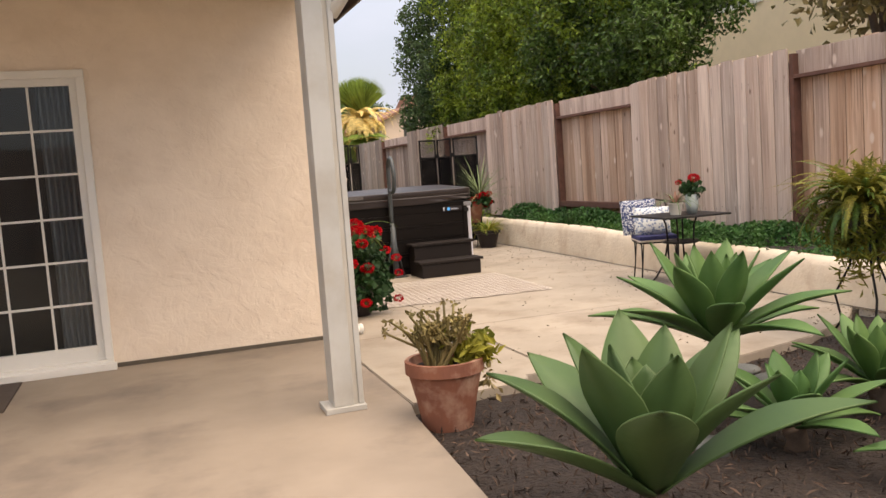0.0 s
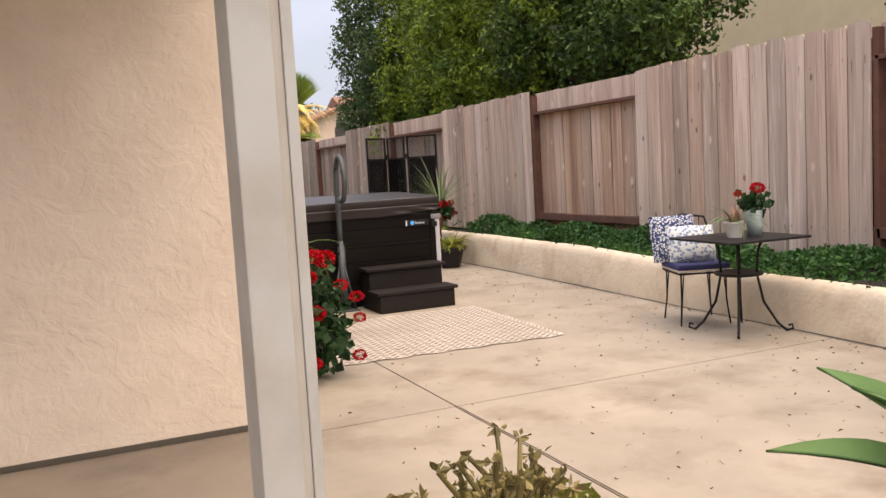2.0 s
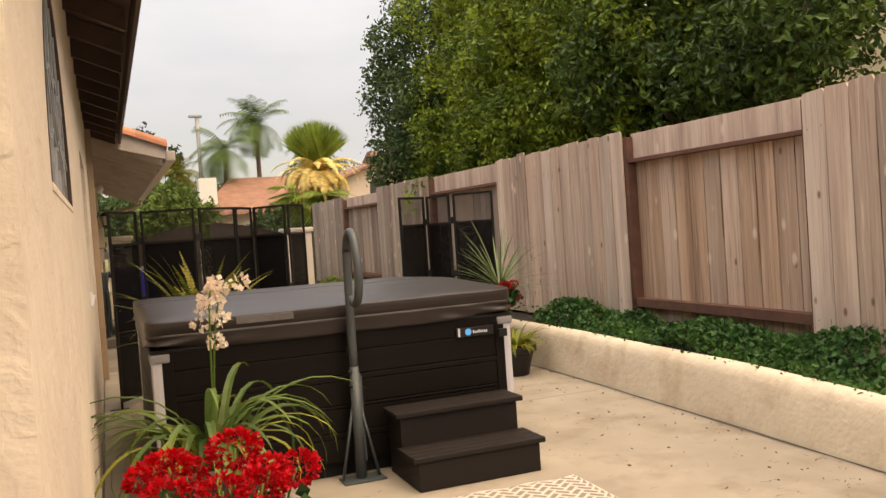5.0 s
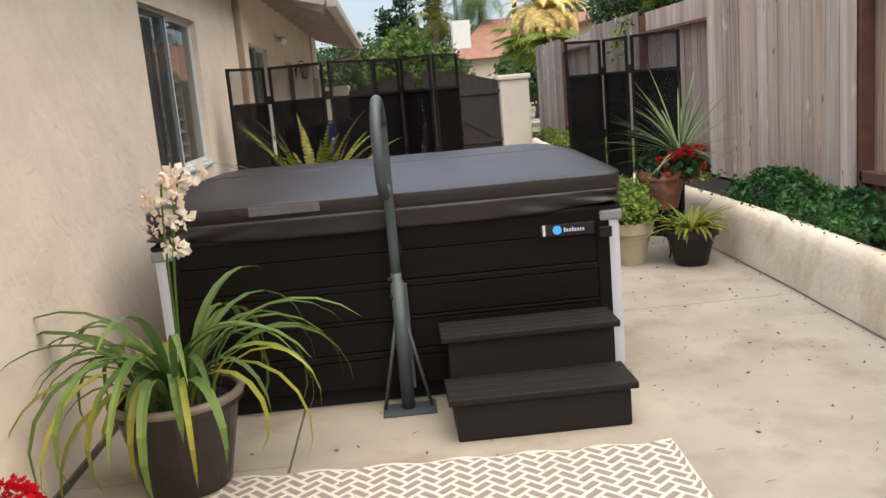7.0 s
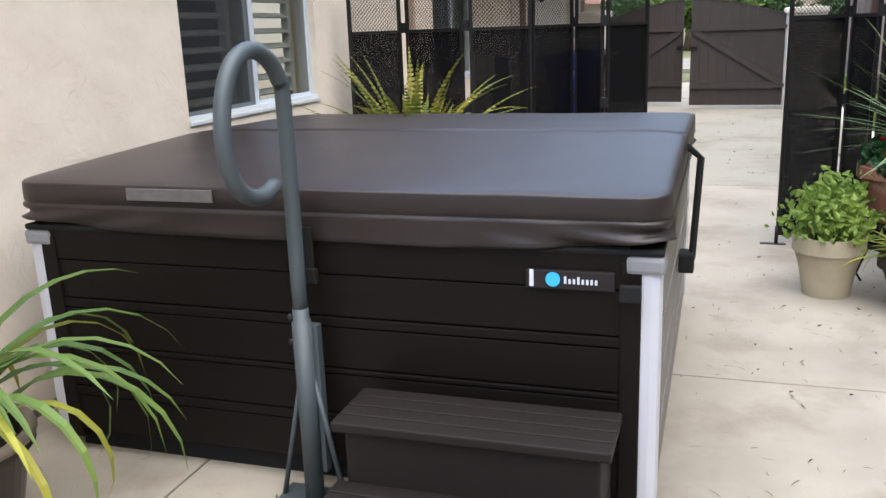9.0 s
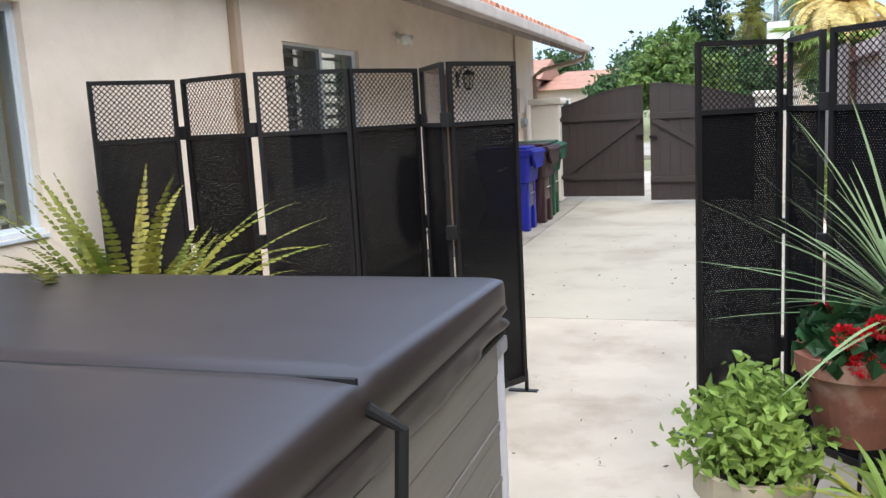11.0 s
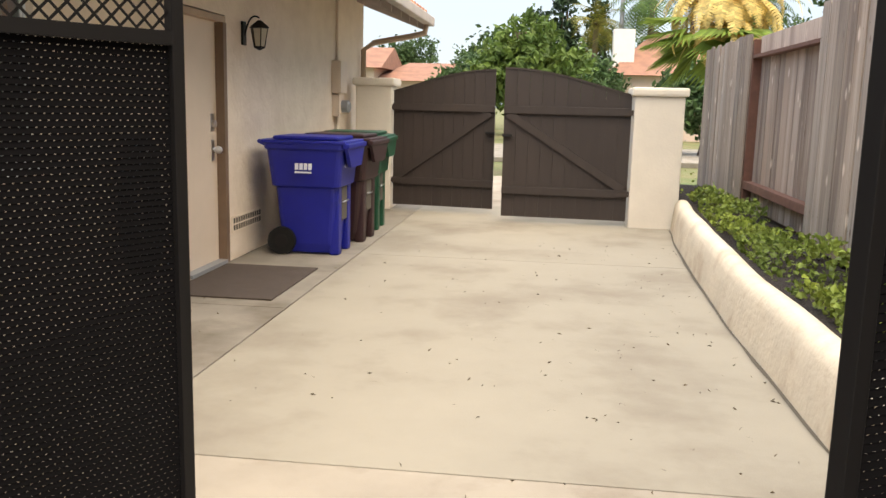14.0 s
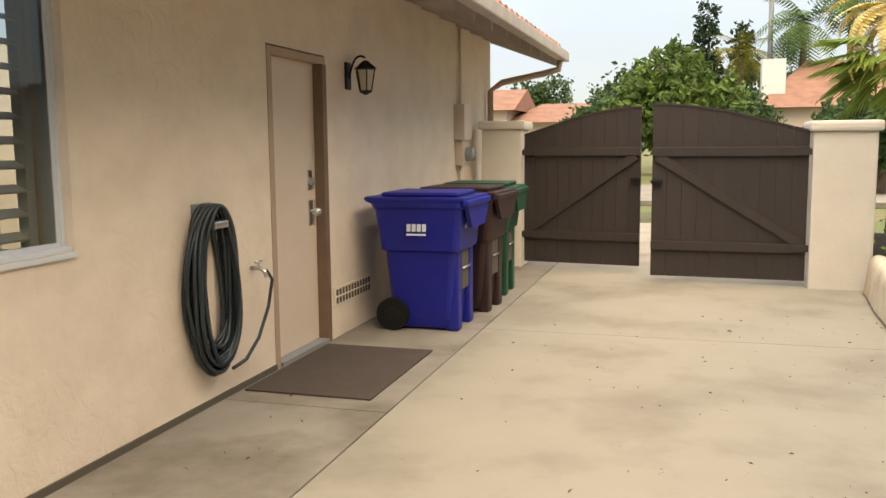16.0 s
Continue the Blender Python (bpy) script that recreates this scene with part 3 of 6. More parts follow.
curve = [(2.506, 5.1), (2.62, 4.93), (2.8, 4.82), (3.1, 4.8), (3.65, 4.88), (4.3, 5.05), (4.9, 5.35), (5.4, 5.8)]
shaped_slab(curve + [(5.394, 6.944), (2.506, 6.944)])
slab(1.6, 6.95, 2.5, 10.0)
slab(2.5, 6.95, 5.55, 11.8)
slab(1.6, 10.0, 2.5, 16.33)
slab(2.5, 11.8, 5.6, 16.33)
slab(1.6, 16.33, 2.58, 18.7, CONC_D)
slab(1.6, 18.7, 2.58, 25.0, CONC_D)
slab(2.58, 16.33, 5.56, 20.85, CONC_S)
slab(2.58, 20.85, 5.70, 25.0, CONC_S)
slab(1.0, 25.0, 6.2, 30.0)
slab(-30.0, 36.0, 40.0, 44.0, CONC_D)

# planting beds
bm = bmesh.new()
bmesh.ops.create_grid(bm, x_segments=60, y_segments=60, size=0.5)
for v in bm.verts:
    v.co = Vector((1.3 + (v.co.x + 0.5) * 5.1, -3.0 + (v.co.y + 0.5) * 9.0, -0.06 + 0.025 * noise.noise(v.co * 22)))
tagged(part("planting_bed", bm, SOIL, None, "dark brown mulched planting bed beside the patio", smooth=True), category="planting bed", kind="structure")
rng = np.random.default_rng(5)
V, F = leaves(np.column_stack([rng.uniform(1.4, 5.4, 5000), rng.uniform(1.5, 5.1, 5000), rng.uniform(-0.058, -0.03, 5000)]), 0.05, rng, 0.2, 0.1)
part("mulch", (V.tolist(), F.tolist()), CHIP, None, "loose dark bark mulch chips on the bed", kind="stuff")

# ---- low retaining wall ----
bm = bmesh.new()
prof = [(-0.015, -0.12), (-0.005, 0.02), (0.012, 0.2), (0.022, 0.3), (0.038, 0.345), (0.065, 0.375), (0.10, 0.385), (0.15, 0.375), (0.18, 0.34), (0.19, 0.28), (0.19, -0.12)]
FOOT = ((4.2, 5.33), (5.2, 5.24), (6.6, 5.285), (9.0, 5.395), (9.6, 5.42), (11.9, 5.53), (13.3, 5.555), (15.0, 5.52), (17.0, 5.475), (18.7, 5.46), (20.6, 5.50), (22.3, 5.58), (22.9, 5.64), (23.32, 5.66))


def foot(y):
    """Where the foot of the low wall runs."""
    return float(np.interp(y, [q[0] for q in FOOT], [q[1] for q in FOOT]))


path = [(foot(y), y) for y in np.arange(4.2, 23.4, 0.24)]
rings = []
for i, (x, y) in enumerate(path):
    a, b = path[max(0, i - 1)], path[min(len(path) - 1, i + 1)]
    d = Vector((b[0] - a[0], b[1] - a[1], 0)).normalized()
    nrm = Vector((d.y, -d.x, 0))
    w = 0.012 * noise.noise(Vector((x, y * 0.9, 0)))
    rise = min(0.02, max(-0.03, (y - 9.5) * 0.012)) if y < 15 else -0.015
    rings.append([bm.verts.new((x + nrm.x * (px + w), y + nrm.y * (px + w), pz + (w + rise if pz > 0.1 else 0))) for px, pz in prof])
for a, b in zip(rings, rings[1:]):
    for k in range(len(prof) - 1):
        bm.faces.new((a[k], a[k + 1], b[k + 1], b[k]))
bm.faces.new(rings[0])
bm.faces.new(rings[-1][::-1])
tagged(part("retaining_wall", bm, STUCCO_W, None, "low cream stucco retaining wall with a rounded top", smooth=True), category="low wall", kind="structure")

bm = bmesh.new()
prev = None
for y in np.arange(5.3, 23.2, 0.15):
    w = 0.012 + 0.012 * noise.noise(Vector((0, y * 2.3, 4)))
    cur = [bm.verts.new((foot(y) - 0.012 - w, y, 0.0035)), bm.verts.new((foot(y) + 0.02, y, 0.007))]
    if prev:
        bm.faces.new((prev[0], prev[1], cur[1], cur[0]))
    prev = cur
tagged(part("dirt_line", bm, JOINT, None, "line of dark dirt along the foot of the low wall"), kind="stuff")

V, F = [], []
for i, y in enumerate(np.arange(4.3, 25.9, 0.3)):
    V += [(foot(y) + 0.1, y, -0.12), (foot(y) + 0.1, y, 0.33), (6.5, y, 0.33), (6.5, y, -0.12)]
    if i:
        b = 4 * i
        F += [(b - 4 + k, b - 4 + (k + 1) % 4, b + (k + 1) % 4, b + k) for k in range(4)]
F += [(0, 1, 2, 3), tuple(range(len(V) - 4, len(V)))]
tagged(part("planter_soil", (V, F), SOIL, None, "raised strip of soil behind the low wall"), kind="structure")

# ---- house walls ----
TOP = 2.95
slab_wall("wall_east", 7.17, 25.3, -0.12, TOP,
          [(8.21, 9.73, 1.60, 2.37), (12.08, 13.62, 1.05, 2.13), (16.15, 17.58, 0.97, 2.11), (19.34, 20.20, -0.01, 2.03)],
          0.2, lambda u, d, z: Vector((WX - d, u, z)), STUCCO, "tan trowelled stucco wall of the house")
slab_wall("wall_south", -6.0, WX - 0.2, -0.12, TOP, [(-2.15, -0.10, 0.02, 2.145)], 0.2,
          lambda u, d, z: Vector((u, 7.17 + d, z)), STUCCO, "tan stucco wall of the house under the patio cover")
slab_wall("wall_north", -6.0, WX - 0.2, -0.12, TOP, [], 0.2, lambda u, d, z: Vector((u, 25.3 - d, z)), STUCCO, "tan stucco end wall of the house")
slab_wall("wall_west", -4.0, 25.3, -0.12, 2.0, [], 0.2, lambda u, d, z: Vector((-6.2, u, z)), STUCCO, "tan stucco wall closing the patio")
# arched head of the first window
bm = bmesh.new()
N = 24
for s in (-1, 1):
    prev = None
    for i in range(N + 1):
        a = math.pi / 2 * i / N
        u, z = 8.97 + s * 0.76 * math.cos(a), 1.60 + 0.76 * math.sin(a)
        cur = [bm.verts.new((WX - d, u, zz)) for d in (0, 0.2) for zz in (z, 2.37)]
        if prev and (cur[1].co - cur[0].co).length + (prev[1].co - prev[0].co).length > 1e-6:
            for q4 in ((0, 1), (2, 3), (0, 2)):
                try:
                    bm.faces.new((prev[q4[0]], prev[q4[1]], cur[q4[1]], cur[q4[0]]))
                except ValueError:
                    pass
        prev = cur
tagged(part("window_arch", bm, STUCCO, None, "tan stucco arch over the leaded window"), kind="structure")
# plinth line, dark gap between wall and slab
box("baseboard", None, JOINT, WX, 7.17, 0.0, WX + 0.012, 19.34, 0.035, kind="structure", label="dark weep screed at the foot of the wall")
box("baseboard", None, JOINT, -0.1, 7.158, 0.0, WX, 7.17, 0.03, kind="structure", label="dark weep screed at the foot of the wall")


# ---- windows ----
def window_unit(name, y0, y1, z0, z1, slats, label):
    w = tagged(thing(name, (WX - 0.04, (y0 + y1) / 2, z0), label, "window"), kind="structure")
    L, H = y1 - y0, z1 - z0
    bm = bmesh.new()
    f = 0.022
    B(bm, -0.09, -L / 2, 0, 0.03, L / 2, f, 0.004)
    B(bm, -0.09, -L / 2, H - f, -0.002, L / 2, H, 0.004)
    B(bm, -0.09, -L / 2, f, -0.002, -L / 2 + f, H - f, 0.004)
    B(bm, -0.09, L / 2 - f, f, -0.002, L / 2, H - f, 0.004)
    part("window_frame", bm, VINYL, w)
    box("mullion", w, VINYL, -0.08, -0.022, f, 0.0, 0.022, H - f, bevel=0.004)
    box("window_sill", w, VINYL, 0.041, -L / 2, -0.022, 0.054, L / 2, -0.001, bevel=0.003)
    for a, b in ((-L / 2 + f, -0.03), (0.03, L / 2 - f)):
        bm = bmesh.new()
        s = 0.02
        B(bm, -0.035, a, f, -0.01, a + s, H - f)
        B(bm, -0.035, b - s, f, -0.01, b, H - f)
        B(bm, -0.035, a + s, f, -0.01, b - s, f + s)
        B(bm, -0.035, a + s, H - f - s, -0.01, b - s, H - f)
        part("sash", bm, VINYL, w)
        pane(w, -0.016, a + s, b - s, f + s, H - f - s)
        bm = bmesh.new()
        B(bm, -0.17, a, f, -0.12, a + 0.05, H - f)
        B(bm, -0.17, b - 0.05, f, -0.12, b, H - f)
        part("shutter_frame", bm, BLINDM, w, "white interior shutter frame")
        for k in range(slats):
            zc = f + (H - 2 * f) * (k + 0.5) / slats
            box("slat", w, BLINDM, -0.035, a + 0.05, -0.005, 0.035, b - 0.05, 0.005, m=pose(-0.145, 0, zc, 0, 22, 0))
    part("insect_screen", ([(0.004, -L / 2 + f, f), (0.004, -0.024, f), (0.004, -0.024, H - f), (0.004, -L / 2 + f, H - f)], [(0, 1, 2, 3)]), INSECT, w, "dark woven insect screen")
    # Added dark sheet stands for the unlit room behind the shutters.
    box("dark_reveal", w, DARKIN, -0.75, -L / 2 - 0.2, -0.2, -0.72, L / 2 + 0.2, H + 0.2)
    return w


window_unit("window_1", 12.08, 13.62, 1.05, 2.13, 11, "white vinyl sliding window with shutters on the stucco wall")
window_unit("window_2", 16.15, 17.58, 0.97, 2.11, 11, "white vinyl sliding window with shutters by the hose")

arch = tagged(thing("window_3", (WX, 8.97, 1.60), "arched leaded glass window in the stucco wall", "window"), kind="structure")
bm = bmesh.new()
ring = [(0.76 * math.cos(math.pi * i / 32), 0.76 * math.sin(math.pi * i / 32)) for i in range(33)]
f = bm.faces.new([bm.verts.new((-0.014, u, z)) for u, z in ring])
part("pane", bm, LEADED, arch)
bm = bmesh.new()
inner = [(u * 0.965, max(z * 0.95, 0.025)) for u, z in ring]
for (a, b), (c, d) in zip(zip(ring, ring[1:]), zip(inner, inner[1:])):
    q = [bm.verts.new((0.002, *p)) for p in (a, b, d, c)] + [bm.verts.new((-0.03, *p)) for p in (c, d)]
    bm.faces.new(q[:4])
    bm.faces.new((q[3], q[2], q[5], q[4]))
part("window_frame", bm, BROWN, arch, "dark arched frame")
box("window_sill", arch, STUCCO, -0.07, -0.76, -0.002, 0.004, 0.76, 0.022, bevel=0.004)
bm = bmesh.new()
for i in range(-3, 4):
    u = i * 0.17
    zt = 0.72 * math.sqrt(max(0.0, 1 - (u / 0.76) ** 2))
    tube(bm, [(-0.011, u + 0.05 * math.sin(k * 1.3 + i), 0.03 + zt * k / 8) for k in range(9)], 0.006, 4)
for z in (0.2, 0.42):
    e = math.sqrt(0.577 - z * z) * 0.95
    tube(bm, [(-0.011, -e + 2 * e * k / 12, z + 0.03 * math.sin(k * 2)) for k in range(13)], 0.006, 4)
part("leading", bm, GREYBOX, arch)

sl = tagged(thing("door_1", (-0.10, 7.17, 0.02), "white gridded sliding patio door with grey curtains", "door"), kind="structure")
bm = bmesh.new()
for c in ((-0.055, 0), (-2.05, 0)):
    B(bm, c[0], -0.04, 0.05, c[0] + 0.055, 0.1, 2.07, 0.004)
B(bm, -2.05, -0.045, 0, 0, 0.1, 0.05, 0.004)
B(bm, -2.05, -0.04, 2.07, 0, 0.1, 2.125, 0.004)
part("door_frame", bm, WHITE, sl)
bm = bmesh.new()
B(bm, -0.105, 0.0, 0.05, -0.055, 0.05, 2.07, 0.003)
B(bm, -1.24, 0.0, 0.05, -1.19, 0.05, 2.07, 0.003)
B(bm, -1.19, 0.0, 0.05, -0.105, 0.05, 0.155)
B(bm, -1.19, 0.0, 2.02, -0.105, 0.05, 2.07)
part("door_leaf", bm, WHITE, sl)
for i in range(1, 4):
    x = -0.105 - 1.085 * i / 4
    box("muntin", sl, WHITE, x - 0.008, 0.016, 0.155, x + 0.008, 0.034, 2.02)
for i in range(1, 6):
    z = 0.155 + 1.865 * i / 6
    box("muntin", sl, WHITE, -1.19, 0.014, z - 0.008, -0.105, 0.036, z + 0.008)
pane(sl, 0.026, -0.105, -1.19, 0.155, 2.02, "y")
pane(sl, 0.056, -1.24, -1.96, 0.1, 2.05, "y")
V, F = [], []
for i in range(41):
    x = -0.34 + 0.24 * i / 40
    y = 0.19 + 0.03 * math.sin(i * 0.95)
    V += [(x, y, 0.02), (x, y, 2.05)]
F = [(2 * i, 2 * i + 2, 2 * i + 3, 2 * i + 1) for i in range(40)]
part("curtain", (V, F), CURT, sl)
# Added dark sheet in place of the dim room behind the glass door.
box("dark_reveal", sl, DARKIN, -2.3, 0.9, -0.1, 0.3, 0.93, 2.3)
box("threshold", sl, WHITE, -2.05, -0.1, -0.02, 0.02, -0.04, 0.03, bevel=0.005)

m1 = thing("door_mat", (-1.35, 6.62, 0.0), "dark grey door mat on the patio slab", "door mat")
box("mat_pad", m1, MATM, -0.62, -0.42, 0, 0.65, 0.42, 0.012, bevel=0.004)

# ---- patio cover ----
box("patio_beam", None, WHITE, -6.0, 5.03, 2.42, 1.4, 5.21, 2.62, bevel=0.008, kind="structure", label="white painted beam of the patio cover")
box("patio_ceiling", None, WHITE, -6.2, 4.8, 2.63, 1.5, 7.16, 2.72, kind="structure", label="painted boarded ceiling of the patio cover")
gt = tagged(thing("gutter", (1.42, 4.74, 2.5), "white gutter with an elbow downspout at the patio post", "gutter"), kind="structure")
box("trough", gt, WHITE, -7.4, -0.05, 0.1, 0.1, 0.05, 0.22, bevel=0.01)
pipe("downspout", gt, WHITE, [(0.04, 0, 0.12), (0.04, 0.0, -0.03), (0.0, 0.08, -0.14), (-0.12, 0.26, -0.3), (-0.17, 0.34, -0.38)], 0.035, 8)


def patio_post(x, y):
    p = thing("patio_post", (x, y, 0), "white painted square wooden post holding the patio cover", "post", "patio posts")
    box("shaft", p, POSTW, -0.045, -0.085, 0.03, 0.065, 0.085, 2.42, bevel=0.006)
    box("filler_strip", p, POSTB, 0.0655, -0.072, 0.03, 0.09, 0.08, 2.42, label="pale filler strip between the boards")
    box("shaft_trim", p, POSTW, 0.0915, -0.08, 0.03, 0.122, 0.08, 2.42, bevel=0.004)
    box("core", p, JOINT, 0.06, -0.06, 0.03, 0.095, 0.06, 2.42, label="dark gap between the boards")
    box("base_trim", p, POSTW, -0.095, -0.105, 0.0, 0.13, 0.1, 0.03, bevel=0.004, label="cracked white base trim")


patio_post(1.125, 5.12)

# ---- eaves and roofs ----
def roof_tiles(name, y0, y1, xe, ze, pitch, length, label, n_courses):
    """Barrel tiles running up from the eave edge at xe towards -x."""
    r = tagged(new(name), label, "roof", kind="structure")
    dx, dz = -math.cos(pitch), math.sin(pitch)
    V, F = [], []
    step, w = length / n_courses, 0.24
    ny = int((y1 - y0) / w)
    for i in range(ny):
        for c in range(n_courses):
            yc = y0 + w * (i + 0.5)
            s0 = step * c - 0.03
            base = len(V)
            for s, rr, lift in ((s0, 0.11, 0.03), (s0 + step * 1.08, 0.095, 0.0)):
                for k in range(7):
                    a = math.pi * k / 6
                    V.append((xe + dx * s, yc - rr * math.cos(a), ze + dz * s + 0.08 * math.sin(a) + lift))
            for k in range(6):
                F.append((base + k, base + k + 1, base + k + 8, base + k + 7))
            F.append(tuple(base + k for k in range(7)))
    part("tile", (V, F), TILE, r, "weathered orange clay barrel tiles", kind="stuff")
    bm = bmesh.new()
    vs = [bm.verts.new((xe + dx * s, y, ze + dz * s + o)) for o in (0, -0.04) for y in (y0, y1) for s in (0, length)]
    for q in ((0, 1, 3, 2), (4, 5, 7, 6), (0, 1, 5, 4), (2, 3, 7, 6), (0, 2, 6, 4), (1, 3, 7, 5)):
        bm.faces.new([vs[k] for k in q])
    part("roof_deck", bm, BROWN, r, "brown painted soffit boards")
    for i in range(int((y1 - y0) / 0.61) + 1):
        y = y0 + 0.05 + i * 0.61
        bm = bmesh.new()
        vs = [bm.verts.new((xe + dx * s - (0.03 if s == 0 else 0), yy, ze + dz * s + o)) for o in (-0.041, -0.16) for yy in (y, y + 0.045) for s in (0, 1.3)]
        for q in ((0, 1, 3, 2), (4, 5, 7, 6), (0, 1, 5, 4), (2, 3, 7, 6), (0, 2, 6, 4), (1, 3, 7, 5)):
            bm.faces.new([vs[k] for k in q])
        part("rafter", bm, BROWN, r)
    return r


P = radians(20)
r1 = roof_tiles("roof_1", 7.0, 16.2, 1.94, 2.78, P, 4.5, "upper tiled roof with brown rafter tails", 12)
box("fascia", r1, BROWN, 1.945, 7.0, 2.62, 1.97, 16.2, 2.8, bevel=0.004)
r2 = roof_tiles("roof_2", 16.3, 25.5, 2.45, 2.53, P, 4.0, "lower clay tiled roof with brown gutter", 11)
bm = bmesh.new()
for k in range(2):
    y = 16.23 + 0.0 * k
    vs = [bm.verts.new(v) for v in ((2.45, y, 2.44), (2.45, y, 2.62), (-1.3, y, 4.0), (-1.3, y, 3.35))]
    if k == 0:
        bm.faces.new(vs)
part("verge_board", bm, BROWN, r2)
V, F = [], []
for c in range(11):
    s0 = 4.0 / 11 * c
    b = len(V)
    for s, rr in ((s0 - 0.03, 0.11), (s0 + 0.39, 0.095)):
        for k in range(7):
            a = math.pi * k / 6
            V.append((2.45 - math.cos(P) * s, 16.28 - rr * math.cos(a), 2.58 + math.sin(P) * s + 0.1 * math.sin(a)))
    for k in range(6):
        F.append((b + k, b + k + 1, b + k + 8, b + k + 7))
    F.append(tuple(b + k for k in range(7)))
part("verge_tile", (V, F), TILE, r2, "orange rounded tiles along the verge", kind="stuff")
for o in r2.children:
    if o.data.materials[0] == BROWN:
        o.data.materials[0] = SOFFIT
box("gutter_trough", r2, SOFFIT, 2.455, 16.3, 2.42, 2.57, 25.5, 2.54, bevel=0.015, label="brown metal gutter")
pipe("gutter_downspout", r2, TRIMTAN, [(2.5, 25.2, 2.44), (2.48, 25.2, 2.31), (2.3, 25.17, 2.26), (1.8, 25.08, 2.16), (1.66, 25.05, 2.06), (1.65, 25.05, 0.05)], 0.04, 8, label="tan downspout with an elbow")
# gable piece between the two roofs and the wall above the lower roof
box("gable_wall", None, STUCCO, WX - 0.2, 7.17, TOP, WX, 16.2, 2.98, kind="structure", label="strip of stucco under the upper eave")
ds = tagged(thing("downspout", (WX, 15.45, 0), "tan painted downspout on the stucco wall", "downspout"), kind="structure")
box("spout", ds, TRIMTAN, 0.0, -0.035, 0.05, 0.06, 0.035, 2.7, bevel=0.008)
for z in (0.6, 1.6, 2.4):
    box("strap", ds, TRIMTAN, 0.0, -0.05, z, 0.064, 0.05, z + 0.02)

el = thing("drain_elbow", (1.66, 7.12, 0.0), "white plastic drain elbow at the foot of the house corner", "drain pipe")
pipe("elbow_pipe", el, WHITE, smooth_path([(-0.02, 0.04, 0.16), (-0.015, 0.04, 0.09), (0.02, 0.05, 0.05), (0.09, 0.07, 0.042)]), 0.036, 12)
pipe("collar", el, WHITE, [(0.07, 0.064, 0.043), (0.10, 0.073, 0.043)], 0.042, 14)

# ---- garage door and wall fittings ----
dr = tagged(thing("door_2", (WX, 19.77, 0), "closed cream painted side door with a tan frame", "door"), kind="structure")
box("door_leaf", dr, DOORM, -0.1, -0.36, 0.03, -0.06, 0.36, 1.97, bevel=0.004)
bm = bmesh.new()
B(bm, -0.13, -0.43, 0.0, 0.006, -0.37, 1.97, 0.004)
B(bm, -0.13, -0.43, 1.97, 0.006, 0.43, 2.02, 0.004)
part("door_frame", bm, TRIMTAN, dr)
box("door_jamb", dr, JAMB, -0.13, 0.36, 0.0, 0.012, 0.43, 1.97, bevel=0.004, label="brown jamb on the lock side")
box("threshold", dr, GREYBOX, -0.13, -0.36, 0.0, 0.02, 0.36, 0.03)
bm = bmesh.new()
bmesh.ops.create_uvsphere(bm, u_segments=14, v_segments=10, radius=0.032, matrix=pose(-0.01, 0.27, 0.95))
tube(bm, [(-0.06, 0.27, 0.95), (-0.01, 0.27, 0.95)], 0.015)
part("door_knob", bm, CHROME, dr, smooth=True)
box("lock_plate", dr, CHROME, -0.06, 0.24, 0.86, -0.055, 0.3, 1.03, bevel=0.002)
bm = bmesh.new()
lathe(bm, [(0.03, 0), (0.03, 0.03)], 16)
bmesh.ops.transform(bm, matrix=pose(-0.06, 0.27, 1.16, 0, 90, 0), verts=bm.verts)
part("deadbolt", bm, CHROME, dr)
box("deadbolt_plate", dr, CHROME, -0.06, 0.235, 1.1, -0.056, 0.305, 1.24, bevel=0.002)
# Added dark sheet for the unlit inside behind the door leaf.
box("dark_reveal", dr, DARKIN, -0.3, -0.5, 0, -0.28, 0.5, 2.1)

m2 = thing("door_mat", (2.02, 19.45, 0), "brown ribbed door mat on the concrete walk", "door mat")
box("mat_pad", m2, MATM, -0.38, -0.58, 0.0, 0.4, 0.6, 0.012, bevel=0.004)

ln = thing("wall_lantern", (WX, 20.6, 1.78), "dark bronze wall lantern on the stucco", "lantern")
box("back_plate", ln, BLACKM, 0.0, -0.045, 0.04, 0.02, 0.045, 0.24, bevel=0.008)
pipe("arm", ln, BLACKM, bez((0.02, 0, 0.12), (0.06, 0, 0.33), (0.15, 0, 0.27), 8), 0.008)
bm = bmesh.new()
lathe(bm, [(0.015, 0.25), (0.03, 0.24), (0.09, 0.19), (0.085, 0.185)], 6, (0.15, 0, 0))
part("cap", bm, BLACKM, ln)
bm = bmesh.new()
lathe(bm, [(0.045, 0.03), (0.072, 0.18)], 6, (0.15, 0, 0))
part("glass", bm, LAMPGL, ln)
for k in range(6):
    a = math.pi * k / 3
    pipe("bar", ln, BLACKM, [(0.15 + 0.047 * math.cos(a), 0.047 * math.sin(a), 0.03), (0.15 + 0.074 * math.cos(a), 0.074 * math.sin(a), 0.18)], 0.005, 5)
bm = bmesh.new()
lathe(bm, [(0.01, 0.0), (0.05, 0.02), (0.05, 0.032)], 6, (0.15, 0, 0))
part("foot", bm, BLACKM, ln)

fl = thing("flood_light", (WX, 18.6, 2.3), "white twin flood light under the eave", "light")
bm = bmesh.new()
lathe(bm, [(0.05, 0), (0.05, 0.02)], 16)
bmesh.ops.transform(bm, matrix=pose(0, 0, 0, 0, 90, 0), verts=bm.verts)
part("base", bm, WHITE, fl)
